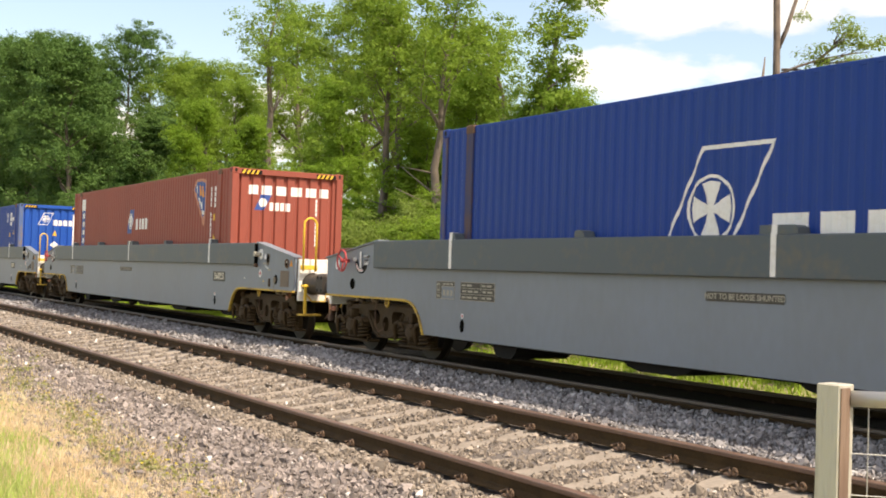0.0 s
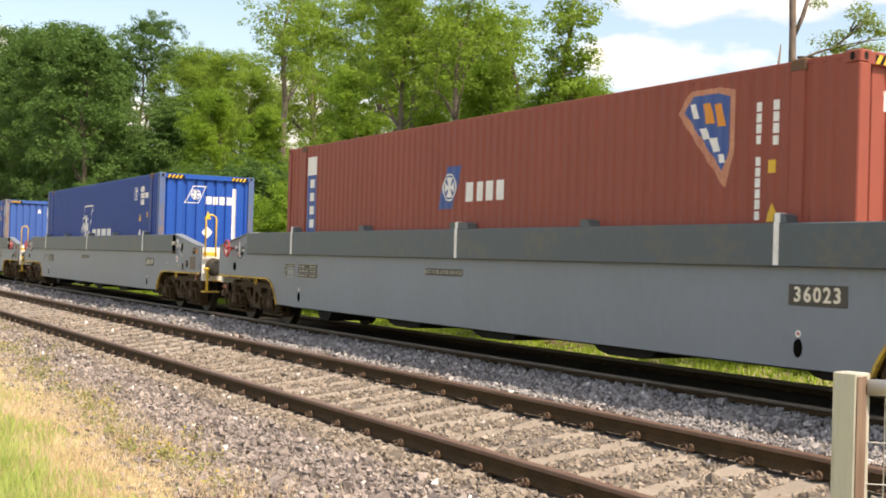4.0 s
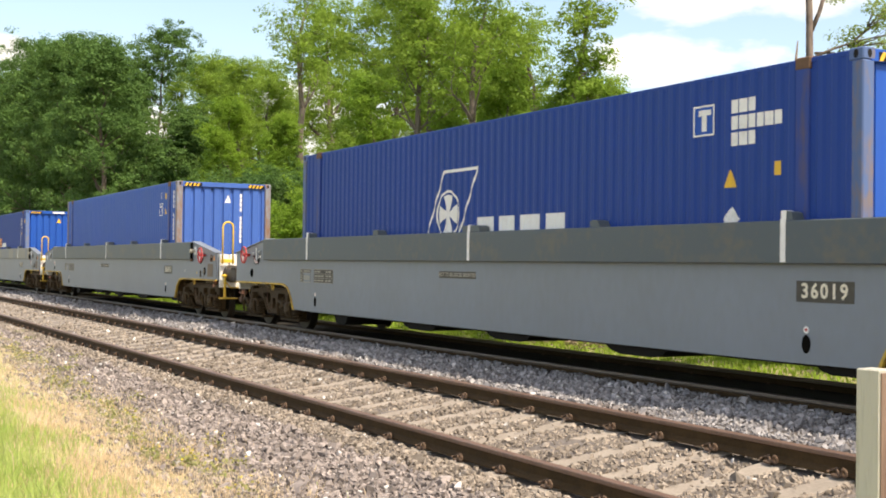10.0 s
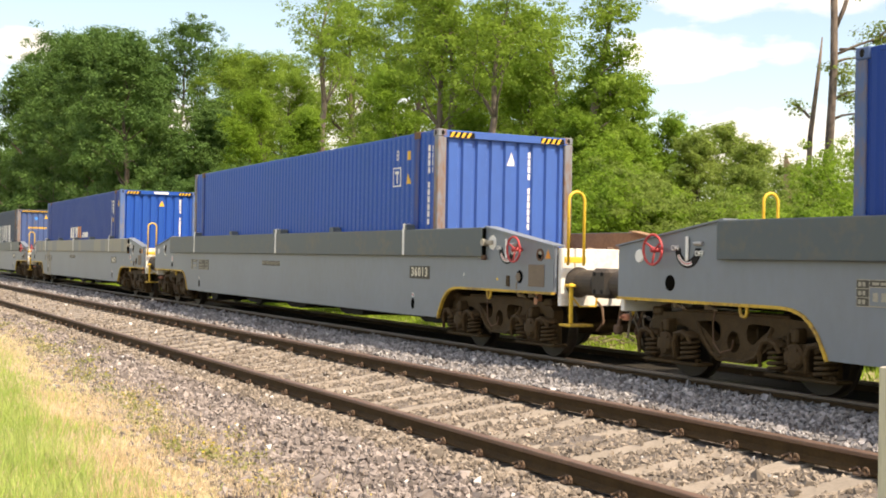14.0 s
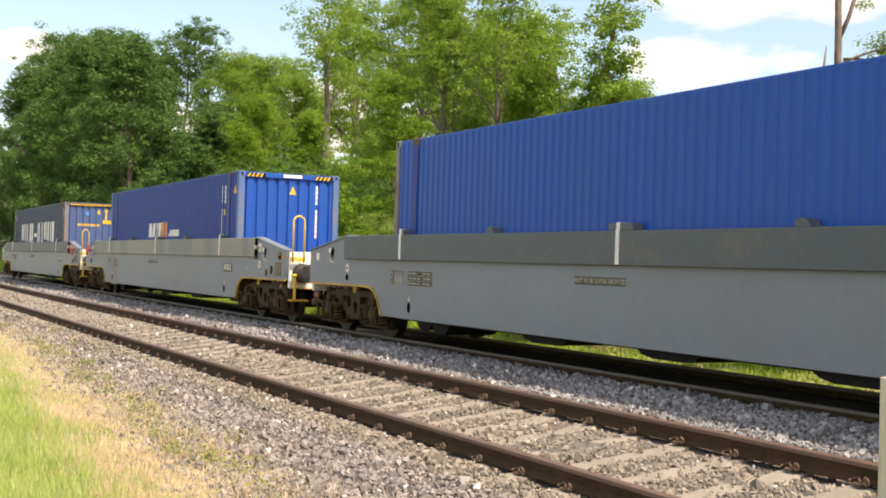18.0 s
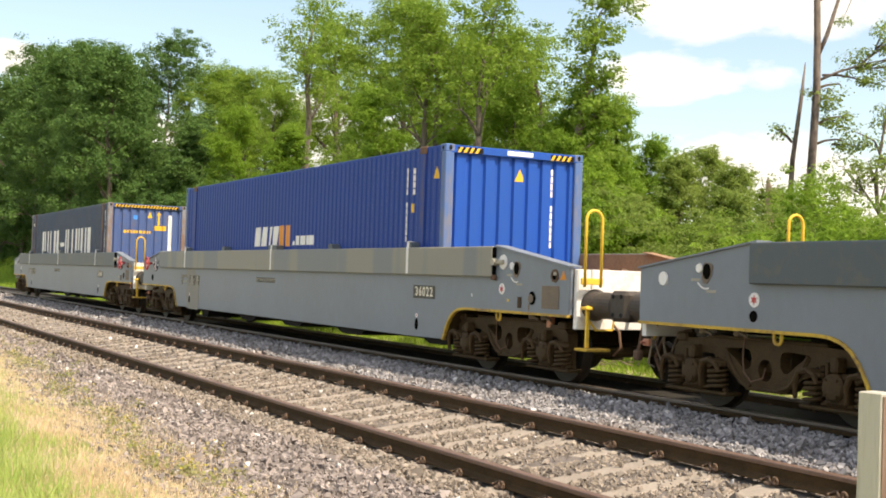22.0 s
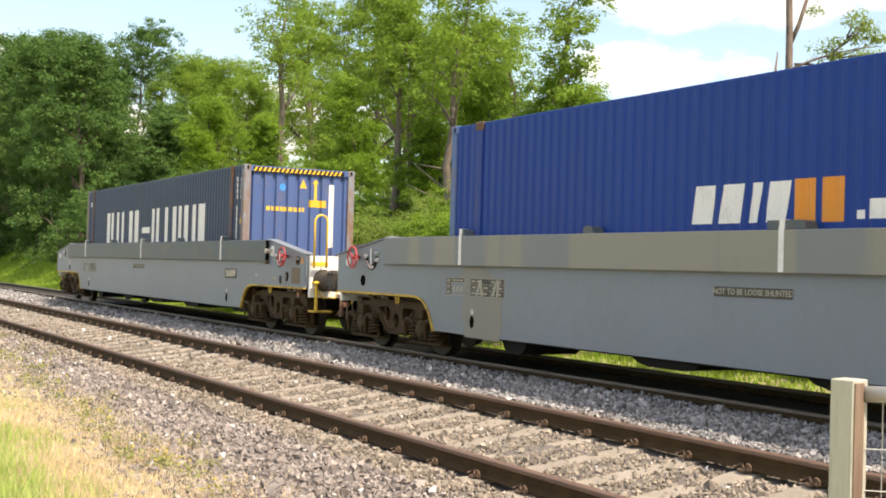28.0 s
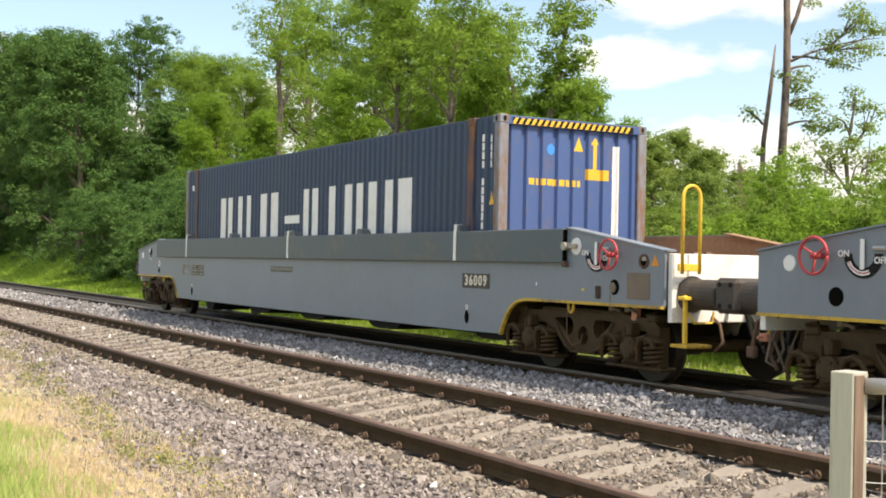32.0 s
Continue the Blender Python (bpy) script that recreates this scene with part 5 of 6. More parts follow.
def braked_end(wagon, q):
    """Hand wheel and brake dial on one end of the near side; the other end has a plain recess."""
    cx = 9.19 if q > 0 else -9.19
    dial = [(cx + r * math.cos(radians(a)), 1.47 + r * math.sin(radians(a))) for r, a in [(0.22, 180 + 15 * i) for i in range(13)] + [(0.13, 360 - 15 * i) for i in range(13)]]
    dial_part = part("brake_dial", Shape().prism(dial, -1.340, -1.332), M_BLACK, wagon, "black brake dial marked on and off")
    part("dial_scale", Shape().prism([(cx + r * math.cos(radians(a)), 1.47 + r * math.sin(radians(a))) for r, a in [(0.195, 205 + 10 * i) for i in range(10)] + [(0.155, 295 - 10 * i) for i in range(10)]], -1.3425, -1.3405), M_WHITE, dial_part)
    part("scale_stripe", Shape().prism([(cx + r * math.cos(radians(a)), 1.47 + r * math.sin(radians(a))) for r, a in [(0.18, 205 + 10 * i) for i in range(10)] + [(0.168, 295 - 10 * i) for i in range(10)]], -1.344, -1.3428), M_RED, dial_part)
    part("pointer", Shape().soft_box(cx - 0.025, cx + 0.025, -1.356, -1.345, 1.33, 1.60, 0.005), M_WHITE, dial_part)
    for words, dx, dz in (("ON", -0.22, 0.0), ("OFF", 0.20, -0.06)):
        me = text_mesh(words, 0.085)
        me.materials.append(M_WHITE)
        part("dial_letters", me, M_WHITE, dial_part, at=pose(cx + dx, -1.343, 1.47 + dz))
    part("valve", Shape().rod((cx + 0.12, -1.345, 1.52), (cx + 0.26, -1.345, 1.52), 0.022, 8), M_GALV, wagon)
    part("hand_wheel", hand_wheel(), M_RED, wagon, "red brake hand wheel", at=pose(9.57 if q > 0 else -9.66, -1.46, 1.45))
    if q < 0:
        part("round_hole", Shape().lathe([(0.075, -1.342), (0.09, -1.332)], (-9.5, 0, 1.08), "y", 16), M_HOLE_SHADE, wagon)
    else:
        part("round_hole", Shape().lathe([(0.05, -1.342), (0.06, -1.332)], (-8.63, 0, 1.02), "y", 14), M_HOLE_SHADE, wagon)
    sx = 8.76 if q < 0 else -8.62
    badge = part("star_badge", Shape().lathe([(0.075, -1.337), (0.077, -1.332)], (sx, 0, 1.185), "y", 16), M_WHITE, wagon)
    star = [(sx + (0.055 if i % 2 == 0 else 0.024) * math.sin(i * math.pi / 6), 1.185 + (0.055 if i % 2 == 0 else 0.024) * math.cos(i * math.pi / 6)) for i in range(12)]
    part("star", Shape().prism(star, -1.340, -1.3375), M_RED, badge, "red six-pointed star")
    ox = 9.18 if q < 0 else -9.3
    part("recess", Shape().prism([(ox - 0.04 + r * math.cos(a * 0.524), 1.46 + 1.25 * r * math.sin(a * 0.524)) for a, r in enumerate((0.075, 0.10, 0.09, 0.075, 0.095, 0.08, 0.07, 0.10, 0.115, 0.10, 0.075, 0.07))], -1.3385, -1.332), M_BROWNPATCH, wagon, "rust-edged opening where the brake wheel is missing")
    part("recess_opening", Shape().prism([(ox - 0.045 + 0.062 * math.cos(a * 0.449), 1.465 + 0.085 * math.sin(a * 0.449)) for a in range(14)], -1.3415, -1.339), M_HOLE_SHADE, wagon)
    part("pin_disc", Shape().lathe([(0.048, -1.345), (0.052, -1.332)], (ox - 0.17, 0, 1.50), "y", 14), M_WHITE, wagon)
    part("white_arc", Shape().prism([(ox - 0.06 + r * math.cos(radians(a)), 1.44 + r * math.sin(radians(a))) for r, a in [(0.165, 215 + 8 * i) for i in range(10)] + [(0.15, 287 - 8 * i) for i in range(10)]], -1.335, -1.332), M_WHITE, wagon)
    for x, z, w in ((ox - 0.30, 1.36, 0.14), (ox - 0.05, 1.24, 0.15)):
        part("small_lettering_bar", Shape().box(x, x + w, -1.3345, -1.332, z, z + 0.03), M_BROWNPALE, wagon)


def number_plate(wagon, words):
    plate = part("number_plate", Shape().soft_box(6.09, 6.81, -1.337, -1.332, 0.985, 1.185, 0.002), M_PLATE, wagon, "dark plate with pale figures")
    me = text_mesh(words, 0.20, spacing=1.22)
    me.materials.append(M_BRASS)
    part("number_lettering", me, M_BRASS, plate, at=pose(6.45, -1.3385, 1.085))


# seconds and metres the train has rolled
ROLL = (
    (0, -34.586), (0.5, -32.517), (1, -30.480), (1.5, -28.450), (2, -26.457), (2.5, -24.489), (3, -22.516), (3.5, -20.566),
    (5.5, -12.786), (6, -10.886), (6.5, -9.020), (7, -7.181), (7.5, -5.359), (8, -3.558), (8.5, -1.775), (9, 0.0),
    (9.5, 1.758), (10, 3.515), (10.5, 5.249), (11, 6.945), (11.5, 8.628), (12, 10.290), (12.5, 11.940), (13, 13.578),
    (13.5, 15.199), (14, 16.825), (14.5, 18.410), (16.5, 24.470), (17, 25.939), (17.5, 27.401), (18, 28.864), (18.5, 30.302),
    (19, 31.725), (19.5, 33.143), (20, 34.515), (20.5, 35.886), (21, 37.224), (21.5, 38.566), (22, 39.908), (22.5, 41.207),
    (23, 42.473), (23.5, 43.735), (24, 44.984), (24.5, 46.237), (25, 47.463), (25.5, 48.668), (27.5, 53.419), (28, 54.585),
    (28.5, 55.775), (29, 56.986), (29.5, 58.215), (30, 59.459), (30.5, 60.714), (31, 61.979), (31.5, 63.250), (32, 64.523))
SPACING = 22.31
# how far each container sits off the middle of its wagon
SEAT = (0.0, -0.05, -0.04, 0.0, 0.0, 0.0)


def wagon_x(k, rolled):
    return 26.36 - SPACING * k + rolled


# ---------------------------------------------------------------- trees and plants
def leaf_cloud(rng, centres, radii, per, size):
    """Leaves gathered in flattened clumps, mostly facing up and outwards."""
    n = len(centres) * per
    c = np.repeat(centres, per, 0)
    r = np.repeat(radii, per)
    d = rng.normal(size=(n, 3))
    d /= np.linalg.norm(d, axis=1)[:, None]
    p = c + d * (r * rng.random(n) ** 0.38)[:, None] * np.array([1, 1, 0.58])
    up = d * 0.7 + np.array([0, 0, 0.75]) + rng.normal(0, 0.36, (n, 3))
    up /= np.linalg.norm(up, axis=1)[:, None]
    t = np.cross(up, rng.normal(size=(n, 3)))
    t /= np.linalg.norm(t, axis=1)[:, None]
    b = np.cross(up, t)
    s = (size * rng.uniform(0.6, 1.4, n))[:, None]
    v = np.stack([p - t * s * 0.5, p - b * s * 0.32 + up * s * 0.08, p + t * s * 0.5 - up * s * 0.06, p + b * s * 0.32 + up * s * 0.08], 1)
    return v.reshape(-1, 3), np.arange(n * 4).reshape(n, 4)


def clumps(rng, tips, spread, per_tip, r0, r1):
    c = np.repeat(tips, per_tip, 0) + rng.normal(0, spread, (len(tips) * per_tip, 3)) * np.array([1, 1, 0.7])
    return c, rng.uniform(r0, r1, len(c))


def grow(rng, base, direction, length, radius, depth, out, tips, spread=0.7, lift=0.25):
    """One limb with its forks; fills out with tapered pipes and tips with the ends of twigs."""
    pts, radii = [Vector(base)], [radius]
    d = Vector(direction).normalized()
    steps = 5
    for i in range(steps):
        d = (d + Vector(rng.normal(0, 0.13, 3)) + Vector((0, 0, lift * 0.12))).normalized()
        pts.append(pts[-1] + d * (length / steps))
        radii.append(radius * (1 - 0.62 * (i + 1) / steps))
    out.pipe(pts, 0, 7 if depth > 1 else 5, radii)
    if depth == 0:
        tips += [pts[-1], pts[-2], pts[3]]
        return
    if depth <= 2:
        tips.append(pts[-1])
    for i in range(3 if depth > 1 else 3):
        at = pts[2 + (i + 1) % 4] if i else pts[-1]
        side = Vector(rng.normal(0, 1, 3))
        side = (side - d * side.dot(d)).normalized()
        nd = (d * (1 - spread * 0.5) + side * spread + Vector((0, 0, lift))).normalized()
        grow(rng, at, nd, length * rng.uniform(0.55, 0.75), radii[-1] * rng.uniform(0.7, 0.95), depth - 1, out, tips, spread, lift)


TREE_KINDS = {
    # label, leaf, bark, first limb, limbs a level, reach, trunk width, leaves a clump, leaf length, clumps a twig, clump sizes
    "dark": ("dense dark green broadleaf tree at the wood's edge", M_LEAF_DARK, M_BARK, 1, 3, 0.20, 0.016, 46, 0.15, 4, (0.020, 0.046)),
    "full": ("leafy green broadleaf tree in the wood", M_LEAF, M_BARK, 2, 3, 0.165, 0.016, 44, 0.105, 3, (0.018, 0.040)),
    "light": ("young yellow-green leafy tree in the wood", M_LEAF_YOUNG, M_BARK, 1, 3, 0.175, 0.014, 46, 0.098, 4, (0.020, 0.044)),
    "airy": ("small grey-green tree with an open airy crown", M_LEAF_AIRY, M_BARK, 2, 3, 0.21, 0.017, 34, 0.125, 3, (0.022, 0.050)),
    "open": ("tall open-crowned tree with sky showing between its limbs", M_LEAF_DARK, M_BARK, 4, 4, 0.23, 0.013, 46, 0.125, 3, (0.016, 0.036)),
    "slim": ("tall narrow tree with a bare leaning trunk", M_LEAF, M_PALEBARK, 3, 2, 0.085, 0.019, 34, 0.10, 3, (0.016, 0.032)),
    "tall": ("tall thin tree with a bare trunk and sparse high crown", M_LEAF, M_PALEBARK, 5, 3, 0.16, 0.0185, 30, 0.105, 2, (0.018, 0.038))}


def make_tree(seed, height, kind):
    """A broadleaf tree at the origin: tapered trunk with limbs, and a crown of leaf clumps with gaps."""
    rng = np.random.default_rng(seed)
    label, leaf_m, bark, first, limbs, reach, girth, per, size, each, (c0, c1) = TREE_KINDS[kind]
    tree = thing("tree", label, "tree", "trees of the wood")
    wood, tips = Shape(), []
    h = height
    lean = Vector((rng.normal(0, 0.03), rng.normal(0, 0.03), 1)).normalized()
    path = [lean * (h * 0.82 * i / 8) + Vector((rng.normal(0, 0.02), rng.normal(0, 0.02), 0)) * i for i in range(9)]
    r0 = h * girth
    radii = [r0 * (1.25 if i == 0 else 1 - 0.10 * i) for i in range(9)]
    wood.pipe(path, 0, 9, radii)
    for i in range(first, 9):
        for k in range(limbs):
            a = rng.uniform(0, 6.283)
            out = h * reach * (1.12 - 0.085 * i)
            grow(rng, path[i], (math.cos(a), math.sin(a), 0.35 + 0.09 * i), out, radii[i] * 0.5, 1, wood, tips)
    if kind in ("tall", "slim"):
        # short leafless snags low on the trunk
        for k in range(5):
            a, z = rng.uniform(0, 6.283), h * rng.uniform(0.18, 0.42)
            q = lean * z
            d = Vector((math.cos(a), math.sin(a), rng.uniform(0.1, 0.7)))
            wood.pipe([q, q + d * rng.uniform(0.25, 0.5), q + d * rng.uniform(0.6, 1.4)], 0, 5, [r0 * 0.22, r0 * 0.15, r0 * 0.05])
    part("trunk", wood, bark, tree, smooth=True)
    tips = np.array([tuple(t) for t in tips])
    c, r = clumps(rng, tips, 0.034 * h, each, c0 * h, c1 * h)
    v, f = leaf_cloud(rng, c, r, per, size * (h / 12) ** 0.5)
    part("crown", fast_mesh("crown", v, f, leaf_m, 4), leaf_m, tree)
    return tree


def make_bush(seed, leaf_m, label):
    rng = np.random.default_rng(seed)
    bush = thing("bush", label, "bush", "undergrowth at the wood's edge")
    wood, tips = Shape(), []
    for k in range(9):
        a, t = rng.uniform(0, 6.283), rng.uniform(0.15, 0.9)
        grow(rng, (0.15 * math.cos(a), 0.15 * math.sin(a), 0), (t * math.cos(a), t * math.sin(a), 1), rng.uniform(0.9, 1.7), 0.03, 2, wood, tips, 0.8, 0.1)
    part("branchwork", wood, M_BARK, bush)
    tips = np.array([tuple(t) for t in tips])
    low = np.column_stack([rng.normal(0, 0.62, (90, 2)), rng.uniform(0.08, 1.2, 90)])
    tips = np.concatenate([tips, low])
    c, r = clumps(rng, tips, 0.22, 3, 0.11, 0.25)
    v, f = leaf_cloud(rng, c, r, 50, 0.058)
    part("foliage", fast_mesh("foliage", v, f, leaf_m, 4), leaf_m, bush)
    return bush


def make_pole_tree():
    """The tall bare-stemmed tree that stands above the bushes, its broken neighbour, and a thin young tree beside them."""
    rng = np.random.default_rng(77)
    across = Vector((0.49, 0.87, 0))

    def spray(branches, wood, centres):
        """Thin branches as (start, end, number of leaf clumps, spread), each end as distance across and height."""
        for (r0, z0), (r1, z1), n, wide in branches:
            a, b = across * r0 + Vector((0, 0, z0)), across * r1 + Vector((0, 0, z1))
            mid = (a + b) / 2 + Vector((rng.normal(0, 0.08), rng.normal(0, 0.08), 0.10))
            wood.pipe([a, (a + mid) / 2 + Vector((0, 0, 0.03)), mid, (mid + b) / 2 + Vector((0, 0, 0.02)), b], 0, 5, [0.034, 0.028, 0.02, 0.014, 0.007])
            for k in range(n):
                c = a.lerp(b, 0.5 + 0.55 * rng.random()) + Vector(rng.normal(0, wide, 3)) * 1.1
                centres.append(c)
                wood.pipe([a.lerp(b, 0.5), (a.lerp(b, 0.6) + c) / 2, c], 0, 4, [0.012, 0.008, 0.004])

    def crown(tree, centres, per, leaf_m):
        v, f = leaf_cloud(rng, np.array([tuple(c) for c in centres]), rng.uniform(0.18, 0.42, len(centres)), per, 0.07)
        part("crown", fast_mesh("crown", v, f, leaf_m, 4), leaf_m, tree)

    tree = thing("tree", "tall slender tree, bare pale trunk and thin leafy branches", "tree", "trees of the wood", pose(-19.12, 19.0, -0.1))
    wood, centres = Shape(), []
    path = [(0.03 * math.sin(i * 1.3) + 0.012 * i, 0.02 * math.cos(i), i * 0.95) for i in range(14)]
    wood.pipe(path, 0, 10, [0.112 - 0.0055 * i for i in range(14)])
    wood.pipe([(0.08, 0.05, 6.4), (0.16, 0.22, 6.85), (0.26, 0.42, 7.6), (0.3, 0.5, 9.4)], 0, 6, [0.05, 0.045, 0.035, 0.02])
    spray((((0.05, 5.85), (2.1, 6.45), 15, 0.24), ((0.9, 6.15), (1.7, 7.0), 9, 0.22), ((0.06, 5.7), (0.62, 5.75), 3, 0.14), ((0.05, 4.9), (0.75, 5.1), 6, 0.13),
           ((0.05, 4.5), (0.8, 4.55), 5, 0.10), ((0.04, 5.4), (0.55, 5.45), 3, 0.1), ((0.1, 7.6), (1.6, 8.6), 8, 0.3), ((0.1, 8.8), (-1.3, 9.9), 7, 0.3), ((0.1, 9.8), (1.2, 11.2), 9, 0.3),
           ((0.1, 11.0), (-0.8, 12.4), 9, 0.3), ((0.2, 6.0), (1.7, 5.75), 3, 0.1)), wood, centres)
    part("trunk", wood, M_POLEBARK, tree, smooth=True)
    crown(tree, centres, 85, M_LEAF_AIRY)
    snag = thing("tree", "broken dead tree trunk beside the slender tree", "tree", "trees of the wood", pose(-19.75, 19.0, -0.1))
    wood, centres = Shape(), []
    wood.pipe([(-0.06, 0, 0), (-0.03, 0.05, 2.4), (0.04, 0.05, 4.2), (0.16, 0.15, 5.6), (0.20, 0.2, 6.35)], 0, 8, [0.066, 0.062, 0.054, 0.042, 0.012])
    spray((((0.05, 4.6), (-0.28, 4.85), 3, 0.07),), wood, centres)
    part("trunk", wood, M_POLEBARK, snag, smooth=True)
    crown(snag, centres, 50, M_LEAF_AIRY)
    stump = thing("tree_stump", "short snapped pale tree stump among the bushes", "tree stump", "", pose(-20.3, 19.0, -0.1))
    part("trunk", Shape().pipe([(0.02, 0, 0), (0.0, 0, 2.6), (-0.05, 0, 3.62), (-0.1, 0, 3.85)], 0, 8, [0.08, 0.075, 0.07, 0.02]), M_BAREWOOD, stump)
    young = thing("tree", "thin young tree with feathery leaf sprays above the bushes", "tree", "trees of the wood", pose(-18.4, 20.2, -0.1))
    wood, centres = Shape(), []
    wood.pipe([(0.35, 0.2, 0), (0.3, 0.2, 2.0), (0.05, 0.0, 3.2), (-0.02, 0, 4.0), (0.06, 0.1, 4.6)], 0, 6, [0.05, 0.042, 0.03, 0.02, 0.008])
    spray((((0.15, 2.9), (-0.75, 4.05), 9, 0.18), ((0.05, 3.1), (0.55, 4.0), 8, 0.2), ((0.0, 3.3), (-0.2, 4.2), 6, 0.2), ((0.1, 4.0), (0.62, 4.95), 6, 0.14), ((0.05, 4.4), (0.15, 5.4), 3, 0.08), ((0.1, 4.2), (-0.5, 4.8), 2, 0.1)), wood, centres)
    part("trunk", wood, M_POLEBARK, young)
    crown(young, centres, 85, M_LEAF_AIRY)
    twig = thing("tree", "thin leafless dead sapling above the bushes", "tree", "trees of the wood", pose(-17.0, 19.2, -0.1))
    part("trunk", Shape().pipe([(0, 0, 0), (0.03, 0, 2.4), (0, 0, 3.3), (0.05, 0.05, 4.1)], 0, 5, [0.03, 0.025, 0.018, 0.006]).pipe([(0.0, 0, 3.3), (0.1, 0.12, 3.6), (0.08, 0.14, 3.8)], 0, 4, [0.012, 0.01, 0.004]), M_POLEBARK, twig)


# x, y, height of the top, kind
TREES = (
    (-146.7, 15.0, 21.0, "dark"), (-115.2, 16.0, 18.4, "dark"), (-130.0, 21.0, 22.6, "dark"), (-103.4, 18.5, 20.2, "dark"),
    (-88.7, 17.0, 17.6, "dark"), (-148.0, 30.0, 28.8, "dark"), (-134.5, 27.0, 25.1, "dark"), (-87.1, 19.0, 17.5, "dark"),
    (-99.5, 22.6, 17.6, "dark"), (-92.5, 30.2, 17.8, "dark"), (-70.2, 15.8, 14.3, "dark"), (-83.4, 21.0, 10.3, "dark"),
    (-70.8, 18.5, 8.4, "dark"), (-84.2, 25.0, 9.6, "dark"), (-80.6, 21.4, 17.4, "open"), (-86.3, 25.0, 16.4, "full"), (-88.0, 27.0, 17.4, "full"), (-165.0, 20.0, 15.0, "dark"), (-190.0, 26.0, 19.0, "dark"), (-220.0, 22.0, 21.0, "dark"), (-150.0, 17.0, 11.0, "dark"), (-97.0, 17.6, 15.5, "dark"), (-82.0, 17.2, 13.5, "dark"), (-76.0, 17.8, 12.6, "dark"), (-108.0, 17.0, 14.0, "dark"), (-65.0, 18.6, 9.6, "dark"), (-90.0, 27.5, 9.8, "dark"), (-112.0, 25.0, 12.0, "dark"), (-122.0, 17.5, 11.0, "dark"),
    (-70.2, 24.0, 14.0, "full"), (-84.4, 27.0, 15.4, "full"), (-86.8, 31.0, 17.4, "full"), (-59.5, 20.0, 10.2, "light"),
    (-48.7, 18.0, 7.8, "light"), (-62.9, 23.5, 11.9, "full"), (-84.1, 32.0, 15.9, "full"), (-49.7, 19.5, 14.6, "tall"),
    (-71.9, 30.0, 16.6, "full"), (-58.2, 25.0, 15.8, "full"), (-66.8, 30.0, 17.7, "full"), (-40.7, 18.5, 8.7, "light"),
    (-43.8, 21.0, 13.2, "full"), (-33.6, 16.8, 10.5, "tall"), (-61.8, 32.0, 17.4, "full"), (-33.3, 17.6, 10.7, "tall"),
    (-50.0, 27.0, 13.5, "full"), (-32.5, 18.0, 6.1, "light"), (-30.6, 17.2, 10.6, "tall"), (-40.0, 23.0, 10.6, "full"),
    (-33.6, 20.0, 8.2, "light"), (-55.9, 32.0, 14.8, "full"), (-36.0, 22.0, 8.5, "full"), (-26.9, 18.0, 10.2, "slim"),
    (-39.3, 24.0, 11.8, "tall"), (-29.9, 21.0, 7.1, "light"), (-29.2, 19.0, 6.3, "full"), (-47.3, 30.0, 9.7, "full"),
    (-26.4, 18.0, 5.4, "light"), (-31.5, 22.0, 6.4, "full"), (-37.8, 28.0, 7.1, "full"), (-32.9, 25.0, 6.5, "light"),
    (-32.3, 27.0, 6.2, "airy"), (-29.7, 24.0, 5.4, "airy"), (-28.3, 25.0, 5.1, "airy"), (-23.4, 22.0, 4.0, "airy"),
    (-23.0, 20.0, 3.8, "airy"), (-31.0, 20.0, 9.4, "tall"), (-27.6, 18.6, 6.9, "light"))
BUSHES = (
    (-117.0, 14.8, 8.4), (-89.3, 15.0, 7.2), (-76.0, 15.5, 6.6), (-70.1, 15.6, 5.6), (-110.0, 16.0, 8.6), (-98.0, 14.6, 7.8), (-132.0, 16.0, 9.0), (-58.5, 15.0, 5.0), (-50.8, 15.2, 4.0), (-45.1, 15.5, 4.8),
    (-38.5, 15.0, 3.8), (-35.8, 15.5, 3.9), (-31.4, 15.0, 3.2), (-29.6, 15.5, 3.4), (-26.2, 15.0, 3.0), (-24.9, 15.5, 3.4),
    (-22.2, 15.0, 2.9), (-21.2, 15.5, 3.4), (-20.3, 16.0, 3.3), (-19.5, 16.5, 3.0), (-17.7, 16.0, 2.7), (-16.1, 15.5, 2.8),
    (-14.6, 15.0, 2.8), (-13.6, 15.0, 2.8), (-12.7, 15.0, 2.7), (-11.9, 15.0, 2.7), (-11.1, 15.0, 2.6),
    (-103.0, 17.5, 7.5), (-96.0, 16.0, 6.6), (-82.0, 16.5, 6.4), (-64.0, 16.5, 6.0), (-54.5, 17.0, 5.6), (-47.5, 17.5, 5.4),
    (-41.5, 17.5, 4.9), (-34.0, 17.5, 4.4), (-28.0, 17.5, 3.7), (-23.6, 17.8, 3.4), (-18.6, 18.5, 3.5), (-15.2, 17.8, 3.4), (-12.8, 17.5, 3.3), (-124.0, 18.0, 8.0))


